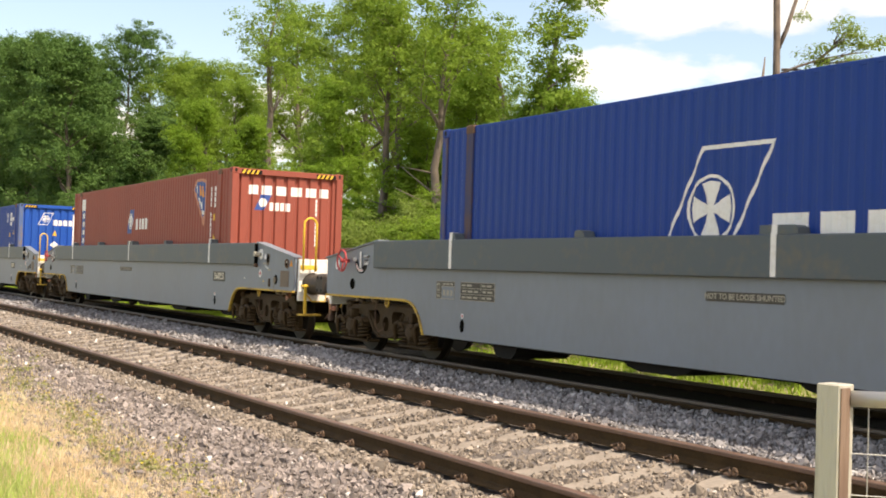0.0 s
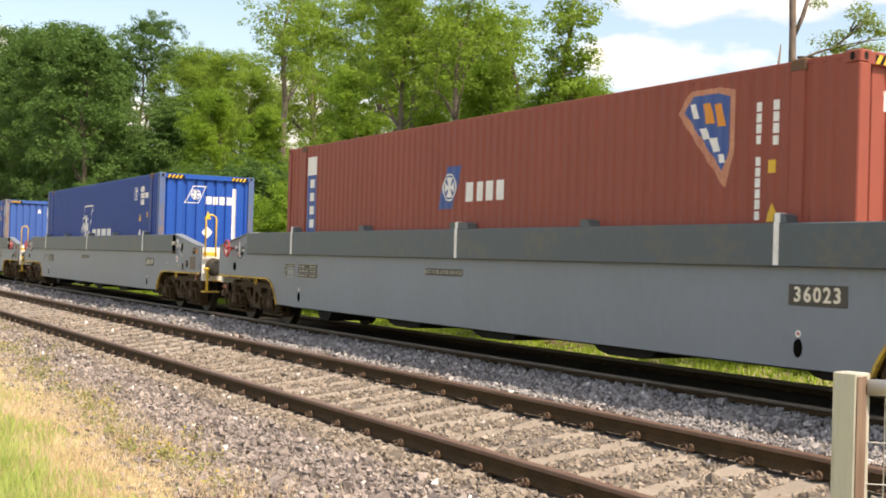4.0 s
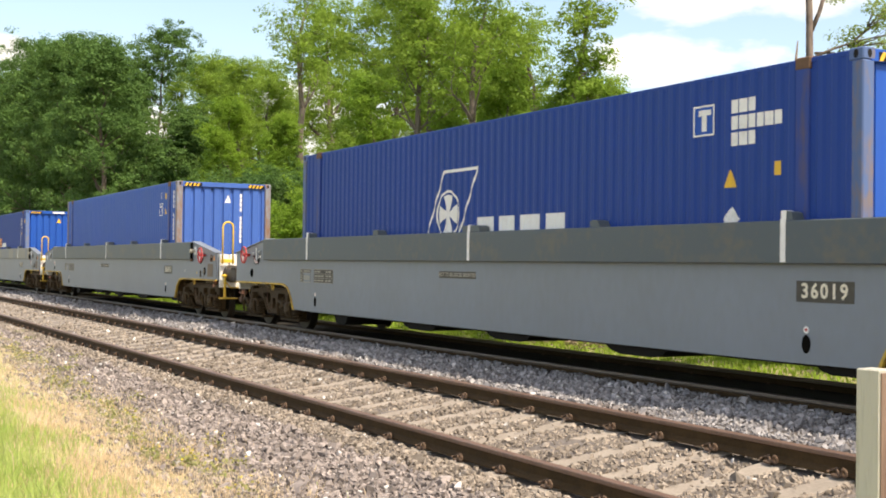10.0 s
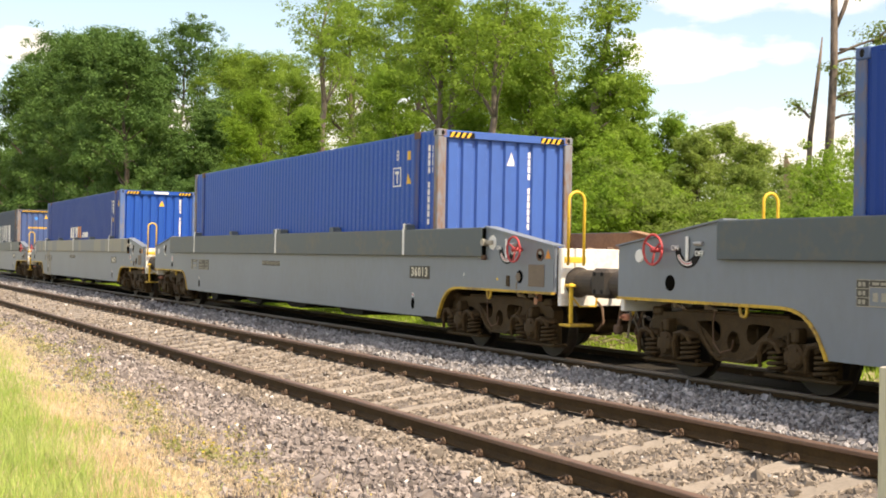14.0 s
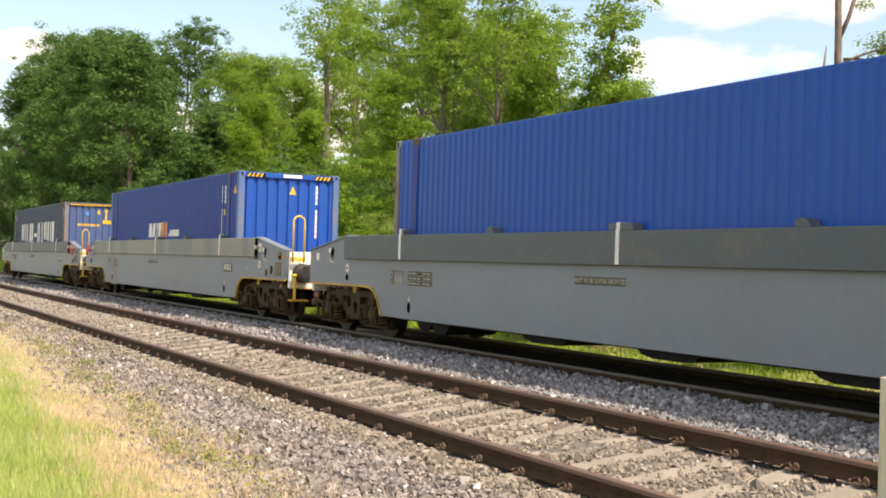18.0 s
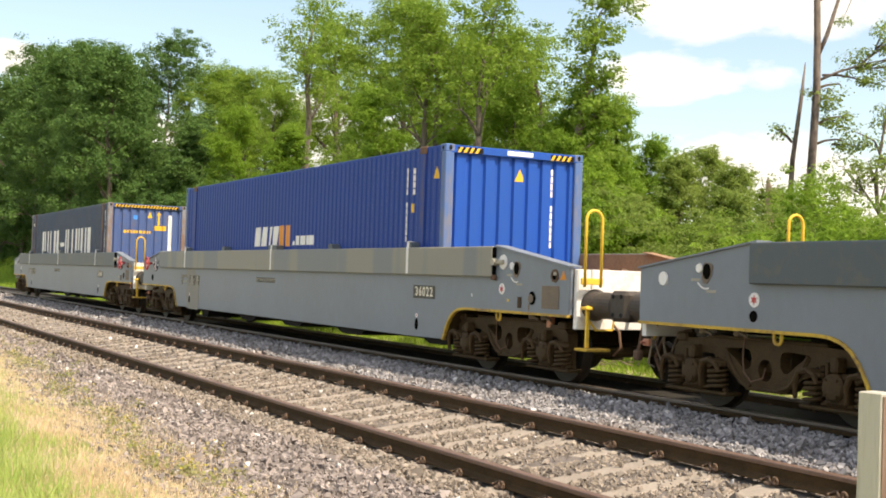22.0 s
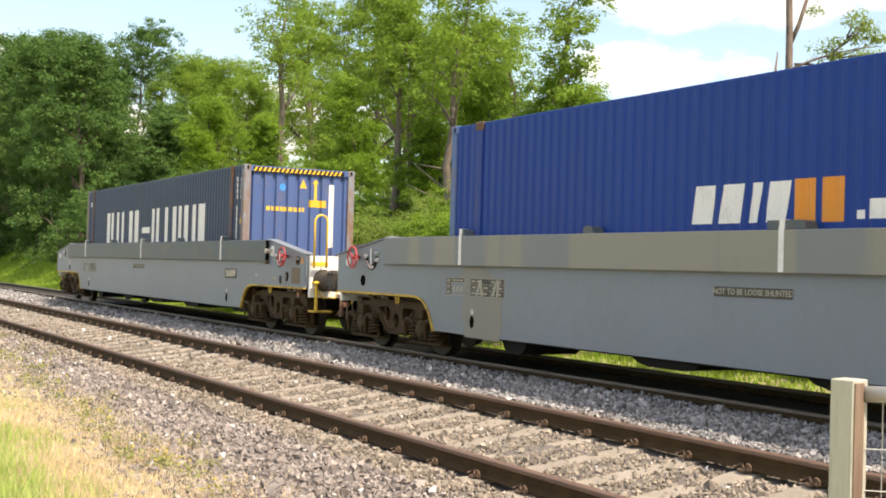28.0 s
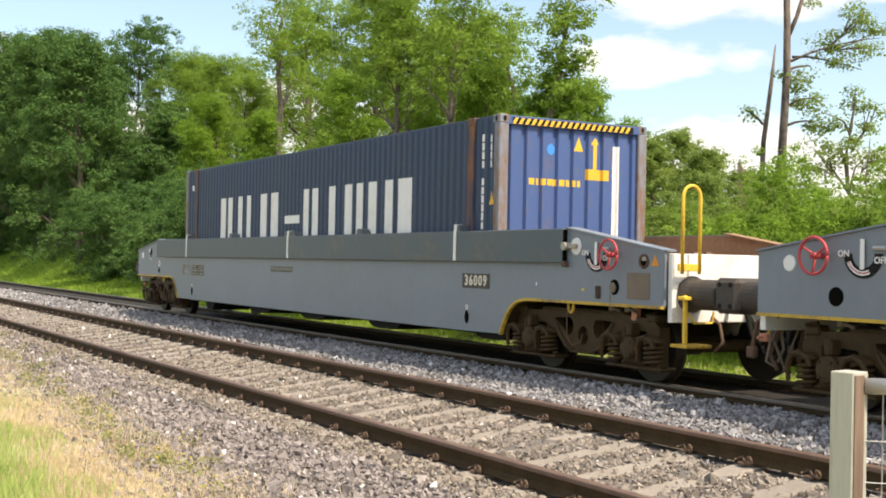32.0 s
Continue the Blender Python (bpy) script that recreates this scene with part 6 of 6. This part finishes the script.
def build_trees():
    rng = np.random.default_rng(11)
    stock = {}
    for x, y, top, kind in TREES:
        base = ground_height(x, y) - 0.1
        height = top - base
        key = kind, round(height / 5)
        spin, lean = rng.uniform(0, 360), rng.normal(0, 1.5)
        if key not in stock:
            tree = make_tree(100 + len(stock), height, kind)
            stock[key] = tree, height
            tree.matrix_basis = pose(x, y, base, lean, 0, spin)
        else:
            src, h0 = stock[key]
            copy_thing(src, pose(x, y, base, lean, 0, spin) @ Matrix.Scale(height / h0, 4))
    make_pole_tree()
    sets = [make_bush(31, M_LEAF, "dense green bush at the edge of the wood"), make_bush(32, M_LEAF_YOUNG, "bright yellow-green leafy bush by the line"),
            make_bush(33, M_LEAF_DARK, "bush under the trees, leaf green darkened for their shade"), make_bush(34, M_LEAF_AIRY, "pale grey-green open bush at the edge of the wood")]
    used = set()
    for i, (x, y, top) in enumerate(BUSHES):
        base = ground_height(x, y) - 0.05
        # bushes beyond -40 take the darkest leaves to stand for the trees' shade
        src = sets[2 if x < -40 else (0, 1, 3, 1)[(i * 2 + i // 3) % 4]]
        m = pose(x, y + (2.8 if x < -66 else 0), base, 0, 0, rng.uniform(0, 360)) @ Matrix.Scale((top - base) / 3.0 * (0.8 if x < -60 else 1), 4)
        if src not in used:
            used.add(src)
            src.matrix_basis = m
        else:
            copy_scaled(src, m)


def copy_scaled(src, m):
    """A copy whose size comes from m alone."""
    keep = src.matrix_basis.copy()
    src.matrix_basis = Matrix()
    made = copy_thing(src, m)
    src.matrix_basis = keep
    return made


def blades(name, rng, xy, z, height, width, material, label, category="grass"):
    """Bent grass blades, each of two pieces."""
    n = len(xy)
    a = rng.uniform(0, 6.283, n)
    side = np.stack([np.cos(a), np.sin(a), np.zeros(n)], 1) * (width * rng.uniform(0.6, 1.4, n))[:, None]
    b = rng.uniform(0, 6.283, n)
    bend = np.stack([np.cos(b), np.sin(b), np.zeros(n)], 1) * (height * rng.uniform(0.1, 0.6, n))[:, None]
    base = np.column_stack([xy, z])
    up = np.zeros((n, 3))
    up[:, 2] = height
    mid = base + up * 0.55 + bend * 0.3
    tip = base + up + bend
    v = np.stack([base - side, base + side, mid + side * 0.8, mid - side * 0.8, tip], 1)
    k = np.arange(n)[:, None] * 5
    f = np.concatenate([k + np.array([0, 1, 2]), k + np.array([0, 2, 3]), k + np.array([3, 2, 4])])
    me = fast_mesh(name, v.reshape(-1, 3), f, material, 3)
    return tagged(new(name, me), label, category, "", "stuff")


def build_grass():
    rng = np.random.default_rng(21)

    def field(x0, x1, y0, y1, n):
        return np.stack([rng.uniform(x0, x1, n), rng.uniform(y0, y1, n)], 1)

    def heights(xy):
        return np.array([ground_height(x, min(y, 4.15)) if y < 6 else ground_height(x, y) for x, y in xy])

    # verge by the camera: green nearest, dry towards the ballast, in uneven patches with a ragged edge
    xy = np.concatenate([field(-16, -4, -0.6, 4.3, 120000), field(-40, -16, -0.5, 4.8, 80000), field(-4, 9, -4, 4.2, 40000), field(-16, -4, -4, -0.6, 34000)])
    patch = np.array([noise.noise((x * 0.9, y * 1.4, 0)) + 0.5 * noise.noise((x * 2.6, y * 3.1, 5)) for x, y in xy])
    spots = np.array([noise.noise((x * 3.7, y * 4.4, 9)) for x, y in xy])
    far_in = xy[:, 1] - 0.055 * np.clip(-xy[:, 0] - 9.0, 0, 17) + 0.55 * patch + 0.35 * spots
    dry = rng.random(len(xy)) < np.clip((far_in - 1.55) / 0.9, 0.10, 0.96)
    gone = np.clip((far_in - 2.5) / 1.25, 0, 1) ** 0.75
    keep = rng.random(len(xy)) > gone * 0.99
    xy, dry, patch, far_in = xy[keep], dry[keep], patch[keep], far_in[keep]
    z = np.maximum(heights(xy), np.interp(xy[:, 1], [p[0] for p in BED], [p[1] for p in BED]) - 0.5 * (xy[:, 1] < 2.85)) + 0.012 * (xy[:, 1] > 2.95) - 0.01
    tall = rng.uniform(0.04, 0.24, len(xy)) * (1.15 - 0.80 * np.clip((far_in - 1.3) / 1.2, 0, 1)) * np.clip(1.0 + 0.7 * patch, 0.5, 1.6)
    tall *= np.where(rng.random(len(xy)) < 0.02, 1.9, 1.0)
    blades("green_grass", rng, xy[~dry], z[~dry], tall[~dry], 0.0042, M_GRASS, "soft green grass on the verge")
    blades("dry_grass", rng, xy[dry], z[dry], tall[dry] * 0.85, 0.0042, M_DRY, "dry straw-coloured grass beside the ballast")
    # flattened dead stalks under the standing grass
    mat_xy = np.concatenate([field(-16, -4, 1.2, 3.9, 34000), field(-40, -16, 1.2, 4.6, 34000)])
    lay = mat_xy[:, 1] - 0.055 * np.clip(-mat_xy[:, 0] - 9.0, 0, 17) + np.array([0.5 * noise.noise((x * 0.9, y * 1.4, 0)) + 0.4 * noise.noise((x * 3.7, y * 4.4, 9)) for x, y in mat_xy])
    mat_xy = mat_xy[rng.random(len(mat_xy)) > np.clip((lay - 2.2) / 1.3, 0.25, 1) * 0.98]
    base = np.maximum(heights(mat_xy), np.interp(mat_xy[:, 1], [p[0] for p in BED], [p[1] for p in BED]) - 0.5 * (mat_xy[:, 1] < 2.85)) + 0.02
    a = rng.uniform(0, 6.283, len(mat_xy))
    d = np.stack([np.cos(a), np.sin(a), rng.uniform(-0.05, 0.25, len(a))], 1) * rng.uniform(0.03, 0.11, len(a))[:, None]
    w = np.stack([-np.sin(a), np.cos(a), np.zeros(len(a))], 1) * 0.0035
    p = np.column_stack([mat_xy, base])
    v = np.stack([p - w, p + w, p + d + w * 0.5, p + d - w * 0.5], 1)
    tagged(new("dead_stalks", fast_mesh("dead_stalks", v.reshape(-1, 3), np.arange(len(p) * 4).reshape(-1, 4), M_DRY, 4)), "flattened dead straw lying at the ballast edge", "dry grass", "", "stuff")
    # low weeds and small yellow flowers where the grass meets the stones
    spots = np.stack([rng.uniform(-34, -4.5, 80), 2.85 + np.abs(rng.normal(0, 0.35, 80))], 1)
    spots[:, 1] += 0.055 * np.clip(-spots[:, 0] - 9.0, 0, 17)
    tuft = np.repeat(spots, 45, 0) + rng.normal(0, 0.07, (3600, 2))
    base = np.maximum(heights(tuft), np.interp(tuft[:, 1], [p[0] for p in BED], [p[1] for p in BED])) - 0.01
    v, f = leaf_cloud(rng, np.column_stack([tuft, base + rng.uniform(0.01, 0.11, len(tuft))]), np.full(len(tuft), 0.02), 1, 0.035)
    tagged(new("weeds", fast_mesh("weeds", v, f, M_WEED, 4)), "small green weeds rooted among the ballast stones", "weeds", "", "stuff")
    some = rng.random(len(tuft)) < 0.11
    v, f = leaf_cloud(rng, np.column_stack([tuft, base + rng.uniform(0.08, 0.18, len(tuft))])[some], np.full(int(some.sum()), 0.015), 2, 0.022)
    tagged(new("wild_flowers", fast_mesh("wild_flowers", v, f, M_FLOWER, 4)), "tiny yellow wild flowers at the ballast edge", "flowers", "", "stuff")
    # far side of the line
    xy = np.concatenate([field(-45, 4, 11.8, 14.6, 52000), field(-130, -45, 12.0, 19, 70000)])
    z = np.array([ground_height(x, y) for x, y in xy]) - 0.03
    grow_up = np.where(xy[:, 0] < -45, 2.2, 1.0)
    blades("bank_grass", rng, xy, z, rng.uniform(0.05, 0.15, len(xy)) * grow_up, 0.014 * grow_up, M_BANKGRASS, "lush sunlit grass on the bank behind the line")


# x, y, number of twigs, spread
BRUSH = ((-19.5, 12.95, 34, 0.8), (-18.0, 13.0, 18, 0.5), (-21.6, 13.0, 20, 0.6))


def build_brushwood():
    """Heaps of dead twigs lying in the grass behind the line."""
    rng = np.random.default_rng(41)
    for cx, cy, n, wide in BRUSH:
        heap = thing("brushwood", "small heap of dry broken twigs in the grass", "brushwood", "brushwood heaps", pose(cx, cy, ground_height(cx, cy)))
        for k in range(n):
            a, r = rng.uniform(0, 6.283), rng.uniform(0.25, 0.8)
            p = Vector((rng.normal(0, wide), rng.normal(0, 0.15), rng.uniform(0.0, 0.16)))
            d = Vector((math.cos(a), 0.4 * math.sin(a), rng.uniform(-0.1, 0.28))) * r
            bend = Vector((0, 0, rng.uniform(-0.04, 0.05)))
            part("twig", Shape().pipe([p - d * 0.5, p + bend, p + d * 0.5], 0, 5, [0.012, 0.010, 0.005]), M_TWIG, heap)


def build_fence():
    post = thing("fence_post", "square weathered timber gate post beside the line", "fence post", "", pose(-2.185, 2.42, -0.55, 0, 0, 10))
    part("timber", Shape().soft_box(-0.034, 0.032, -0.034, 0.034, 0, 1.60, 0.003), M_WOOD, post)
    part("split_face", Shape().soft_box(0.0325, 0.036, -0.030, 0.012, 0.2, 1.592, 0.001), M_SPLIT, post, "split reddish inner wood on one face")
    gate = thing("wire_gate", "galvanised tube gate with square wire mesh", "gate", "", pose(-2.185, 2.42, -0.55, 0, 0, 48))
    part("top_tube", Shape().pipe([(0.036, 0, 1.564), (0.5, 0, 1.564), (1.9, 0.0, 1.564)], 0.021, 12), M_GALV, gate, smooth=True)
    for k in range(1, 13):
        x = 0.02 + k * 0.062
        part("mesh_wire", Shape().rod((x, 0.004, 0.35), (x, 0.004, 1.56), 0.0018, 5), M_GALV, gate)
    for k in range(12):
        z = 0.27 + k * 0.105
        part("mesh_wire", Shape().rod((0.03, 0.0, z), (1.2, 0.0, z), 0.0018, 5), M_GALV, gate)


# ---------------------------------------------------------------- assembly
build_ground()
build_tracks()
WAGONS, BOXES = [], []
first_wagon = build_wagon(M_BAND)
for k in range(6):
    WAGONS.append(first_wagon if k == 0 else copy_thing(first_wagon, pose(0, 0, 0)))
for k, words in ((1, "36023"), (2, "36019"), (3, "36013"), (4, "36022"), (5, "36009")):
    number_plate(WAGONS[k], words)
for k in range(6):
    braked_end(WAGONS[k], 1 if k in (3, 5) else -1)
part("overpaint_patch", Shape().prism([(-6.30, 1.33), (-6.34, 1.1), (-6.26, 0.92), (-6.30, 0.70), (-6.22, 0.50), (-6.20, 0.37), (-5.30, 0.36), (-5.24, 0.6), (-5.28, 0.8), (-5.22, 1.0), (-5.30, 1.15), (-5.55, 1.22), (-5.62, 1.33)], -1.3325, -1.330), M_PATCH, WAGONS[4], "beige overpainted patch")
for x, lean in ((-5.93, 0.10), (-5.78, -0.05), (-5.52, 0.12), (-5.40, 0.04)):
    part("paint_smear", Shape().prism([(x, 0.95), (x + 0.055, 0.95), (x + 0.055 + lean, 1.17), (x + lean, 1.17)], -1.3415, -1.340), M_BROWNPALE, WAGONS[4], "pale paint smeared over the plate")
def tri(a, z, w, h):
    return [[(a, z), (a + w, z), (a + w * 0.5, z + h)]]


def diamond(a, z, r):
    return [[(a, z - r), (a + r, z), (a, z + r), (a - r, z)]]


W, Y = M_WHITE, M_SIGNYEL
SHIP_BADGE = [("badge_frame", outline(-2.04, 1.12, 1.05, 1.14, 0.64, 0.045), W, "white leaning four-sided outline"),
              ("badge_ring", ring(-1.25, 1.60, 0.36, 0.325, 24), W, "white ring"), ("badge_cross", cross(-1.25, 1.60, 0.305), W, "white broad-armed cross"),
              ("lettering_block", bars(-0.38, 1.06, 0.47, (0.46, 0.40, 0.46, 0.44), 0.15), W, "plain white lettering block")]
# ends take the brighter blue, so their sunlight is part of the colour
BOXES.append(container("blue corrugated freight container with a white outlined badge", M_BLUE, M_BLUE2, M_BLUEWORN, SHIP_BADGE, [], inner_material=M_RUSTBLUE))
BOXES.append(container(
    "oxide red corrugated freight container with white lettering blocks", M_REDBOX, M_REDBOX, M_REDBOX,
    [("label_head", [rect(-5.93, 2.35, 0.42, 0.33)], W, "white label panel"), ("label_strip", [rect(-5.93, 1.10, 0.42, 1.25)], M_LOGOBLUE, "dark blue label strip"),
     ("label_block", [rect(-5.82, 1.16 + 0.24 * i, 0.20, 0.15) for i in range(5)], W, "column of white blocks"),
     ("badge_panel", [rect(-1.0, 1.62, 0.43, 0.61, 0.25)], M_LOGOBLUE, "blue leaning badge"), ("badge_ring", ring(-0.66, 1.93, 0.20, 0.175), W, ""), ("badge_cross", cross(-0.66, 1.93, 0.155), W, ""),
     ("lettering_block", bars(-0.18, 1.71, 0.27, (0.20, 0.17, 0.20, 0.19), 0.08), W, "plain white lettering block"),
     ("shield_border", [[(4.34, 2.53), (5.10, 1.70), (5.24, 2.05), (5.24, 2.70), (5.0, 2.75), (4.54, 2.75)]], M_SALMON, "peeling salmon shield border"),
     ("code_mark", ticks(5.55, 2.44, 11, 0.07, 0.075, 0.033), W, ""), ("size_mark", ticks(5.78, 2.44, 4, 0.07, 0.08, 0.035), W, ""),
     ("yellow_label", [rect(5.72, 1.82, 0.10, 0.13)], Y, ""), ("warning_label", tri(5.70, 1.34, 0.18, 0.19), Y, "")],
    [("lettering_block", bars(-0.86, 2.365, 0.19, (0.20, 0.22, 0.24, 0.25, 0.24, 0.19), 0.09), W, "plain white lettering block"),
     ("badge_panel", [rect(-0.74, 2.04, 0.22, 0.33, 0.16)], M_LOGOBLUE, "blue leaning badge"), ("badge_disc", disc(-0.55, 2.20, 0.09), W, ""),
     ("small_lettering_block", bars(-0.40, 2.04, 0.17, (0.10, 0.08, 0.10, 0.09), 0.03), W, ""), ("code_mark", ticks(0.64, 2.25, 11, 0.06, 0.065, 0.027), W, "")]))
shield = painted([[(4.46, 2.53), (5.06, 1.88), (5.15, 2.08), (5.15, 2.64), (4.98, 2.69), (4.58, 2.69)]], False, -BOX_W / 2 + 0.012 - 0.003)
shield.materials.append(M_LOGOBLUE)
part("shield_panel", shield, M_LOGOBLUE, BOXES[1], "dark blue shield")
for m, shapes in ((M_ORANGE, [rect(4.80, 2.38, 0.13, 0.22, -0.06), rect(4.98, 2.34, 0.12, 0.24, -0.06)]), (W, [rect(4.60, 2.45, 0.10, 0.16, -0.06), rect(4.76, 2.22, 0.12, 0.12, -0.06), rect(4.92, 2.08, 0.12, 0.15, -0.06), rect(5.03, 1.96, 0.07, 0.09, -0.02)])):
    for shape in shapes:
        me = painted([shape], False, -BOX_W / 2 + 0.012 - 0.006)
        me.materials.append(m)
        part("shield_block", me, m, BOXES[1])
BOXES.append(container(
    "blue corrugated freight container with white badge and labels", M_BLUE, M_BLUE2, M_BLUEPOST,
    [(n, [[(a + 0.18, z) for a, z in p] for p in s], m, t) for n, s, m, t in SHIP_BADGE]
    + [("tank_label", [rect(4.50, 2.27, 0.32, 0.31)], M_BLUE2, ""), ("tank_label_frame", outline(4.49, 2.26, 0.34, 0.33, 0, 0.02) + [rect(4.56, 2.48, 0.20, 0.06), rect(4.63, 2.31, 0.07, 0.17)], W, "white framed label"),
       ("code_mark", [rect(5.08 + 0.125 * c, z, 0.11, 0.14) for z, n in ((2.46, 3), (2.29, 6), (2.12, 3)) for c in range(n)], W, "white code panels"),
       ("warning_label", tri(4.98, 1.69, 0.19, 0.19), Y, ""), ("yellow_label", [rect(5.71, 1.78, 0.10, 0.14)], Y, ""), ("white_label", diamond(5.10, 1.36, 0.13), W, "")],
    [("badge_frame", outline(-0.58, 2.16, 0.36, 0.45, 0.22, 0.022), W, "white leaning outline"), ("badge_ring", ring(-0.29, 2.385, 0.13, 0.11), W, ""), ("badge_cross", cross(-0.29, 2.385, 0.10), W, ""),
     ("lettering_block", bars(-0.02, 2.15, 0.20, (0.15, 0.12, 0.15, 0.13), 0.045), W, "plain white lettering block"), ("code_bar", [rect(0.69, 1.28, 0.09, 1.30)], W, "long white code strip"),
     ("warning_label", tri(-0.04, 1.77, 0.17, 0.21), Y, ""), ("white_label", diamond(0.04, 1.43, 0.15), W, "")], inner_material=M_BLUEWORN))
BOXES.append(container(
    "bright blue corrugated freight container with rusty corner posts", M_BLUE2, M_BLUE_SUNLIT, M_POSTRUST,
    [("small_label", outline(5.29, 2.49, 0.11, 0.16, 0, 0.018) + [rect(5.32, 2.55, 0.05, 0.04)], W, ""), ("tank_label", outline(5.19, 2.05, 0.28, 0.32, 0, 0.022) + [rect(5.25, 2.26, 0.16, 0.05), rect(5.30, 2.10, 0.07, 0.17)], W, "white framed label"),
     ("yellow_label", [rect(5.72, 2.47, 0.11, 0.15)], Y, ""), ("warning_label", tri(5.67, 2.08, 0.19, 0.18), Y, ""), ("code_mark", ticks(6.50, 2.56, 11, 0.06, 0.08, 0.036), W, ""), ("size_mark", ticks(6.62, 2.55, 4, 0.055, 0.08, 0.03), W, "")],
    [("warning_label", tri(0.02, 2.38, 0.17, 0.21), W, ""), ("code_mark", ticks(0.43, 2.52, 11, 0.06, 0.08, 0.036), W, "")], inner_material=M_BLUEWORN))
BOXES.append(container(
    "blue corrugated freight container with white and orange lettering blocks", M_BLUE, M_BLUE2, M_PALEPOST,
    [("lettering_block", bars(-1.66, 1.40, 0.40, (0.30, 0.32, 0.13, 0.27), 0.11, 0.06), W, "plain leaning white block"), ("orange_lettering_block", bars(-0.20, 1.39, 0.42, (0.27, 0.28), 0.07), M_ORANGE, "plain orange block"),
     ("small_lettering_block", [rect(0.57, 1.41, 0.08, 0.08)] + bars(0.70, 1.41, 0.18, (0.22, 0.24, 0.36), 0.06), W, "small white block"),
     ("code_mark", ticks(5.54, 2.50, 11, 0.06, 0.075, 0.033), W, ""), ("size_mark", ticks(5.77, 2.49, 4, 0.06, 0.08, 0.028), W, ""), ("yellow_label", [rect(5.72, 1.88, 0.10, 0.14)], Y, ""), ("warning_label", tri(6.46, 2.38, 0.19, 0.18), Y, "")],
    [("warning_label", tri(0.0, 2.40, 0.19, 0.20), Y, ""), ("code_mark", ticks(0.67, 2.54, 11, 0.07, 0.08, 0.035), W, "")], inner_material=M_BLUEWORN))
me = Shape().box(BOX_L / 2 + 0.001, BOX_L / 2 + 0.004, -0.17, 0.30, BOX_H - 0.105, BOX_H - 0.035)
part("maker_label", me, M_WHITE, BOXES[4], "white label on the end header")
big = []
for a, w in ((-4.41, 0.28), (-3.98, 0.30), (-3.34, 0.26), (-2.86, 0.26), (-2.08, 0.34), (-1.50, 0.36), (0.10, 0.28), (0.50, 0.30), (1.24, 0.30), (1.92, 0.30), (2.36, 0.28), (2.84, 0.30), (3.42, 0.30), (3.90, 0.44)):
    big.append(rect(a, 1.20, w, 0.97))
BOXES.append(container(
    "faded navy corrugated freight container with big white lettering blocks", M_NAVY, M_NAVY_SUNLIT, M_POSTRUST,
    [("lettering_block", big + [rect(-0.80, 1.56, 0.72, 0.15)], W, "big plain white lettering block"), ("code_mark", ticks(6.38, 2.55, 11, 0.06, 0.085, 0.035), W, ""), ("size_mark", ticks(6.60, 2.53, 4, 0.06, 0.085, 0.03), W, ""),
     ("warning_label", tri(6.58, 1.68, 0.16, 0.18), Y, ""), ("white_label", [rect(-6.42, 2.42, 0.12, 0.12)], W, "")],
    [("blue_disc", disc(-0.37, 2.47, 0.08, 12), M_SKYBLUE, ""), ("warning_label", tri(0.0, 2.47, 0.16, 0.20), Y, ""), ("arrow", [rect(0.335, 2.23, 0.06, 0.36)] + tri(0.29, 2.58, 0.15, 0.10), Y, "yellow upward arrow"),
     ("yellow_panel", [rect(0.23, 2.08, 0.38, 0.15)], Y, ""), ("yellow_block", bars(-0.74, 1.97, 0.09, (0.09, 0.07, 0.07, 0.07, 0.07), 0.025) + bars(-0.24, 1.97, 0.09, (0.09, 0.09, 0.05, 0.05), 0.025), Y, ""),
     ("code_bar", [rect(0.68, 1.24, 0.11, 1.34)], W, "long white code strip")], "full", M_STREAK))
for ob in WAGONS[4].children:
    if ob.name.startswith("side_rail"):
        ob.data = ob.data.copy()
        ob.data.materials[0] = M_BAND_FADED
        tagged(ob, "faded beige and grey rail along the top of the wagon side")
build_trees()
build_fence()
build_brushwood()
build_grass()
build_ballast()


def motions():
    for k in range(6):
        rows = [(t, Matrix.Translation((wagon_x(k, d), TRAIN_Y, 0))) for t, d in ROLL]
        walk(WAGONS[k], rows)
        walk(BOXES[k], [(t, Matrix.Translation((SEAT[k], 0, 0.446)) @ m) for t, m in rows])
    # the wheels turn as the train rolls; rows every four film frames
    t_all, d_all = np.array([t for t, _ in ROLL]), np.array([d for _, d in ROLL])
    for wagon in WAGONS:
        for ob in wagon.children_recursive:
            if ob.name.startswith("wheelset"):
                base = ob.matrix_basis.translation.copy()
                rows = []
                for i in range(241):
                    t = i * 4 / FPS
                    d = float(np.interp(t, t_all, d_all))
                    rows.append((t, Matrix.Translation(base) @ Matrix.Rotation(d / 0.404, 4, "Y")))
                walk(ob, rows)


motions()
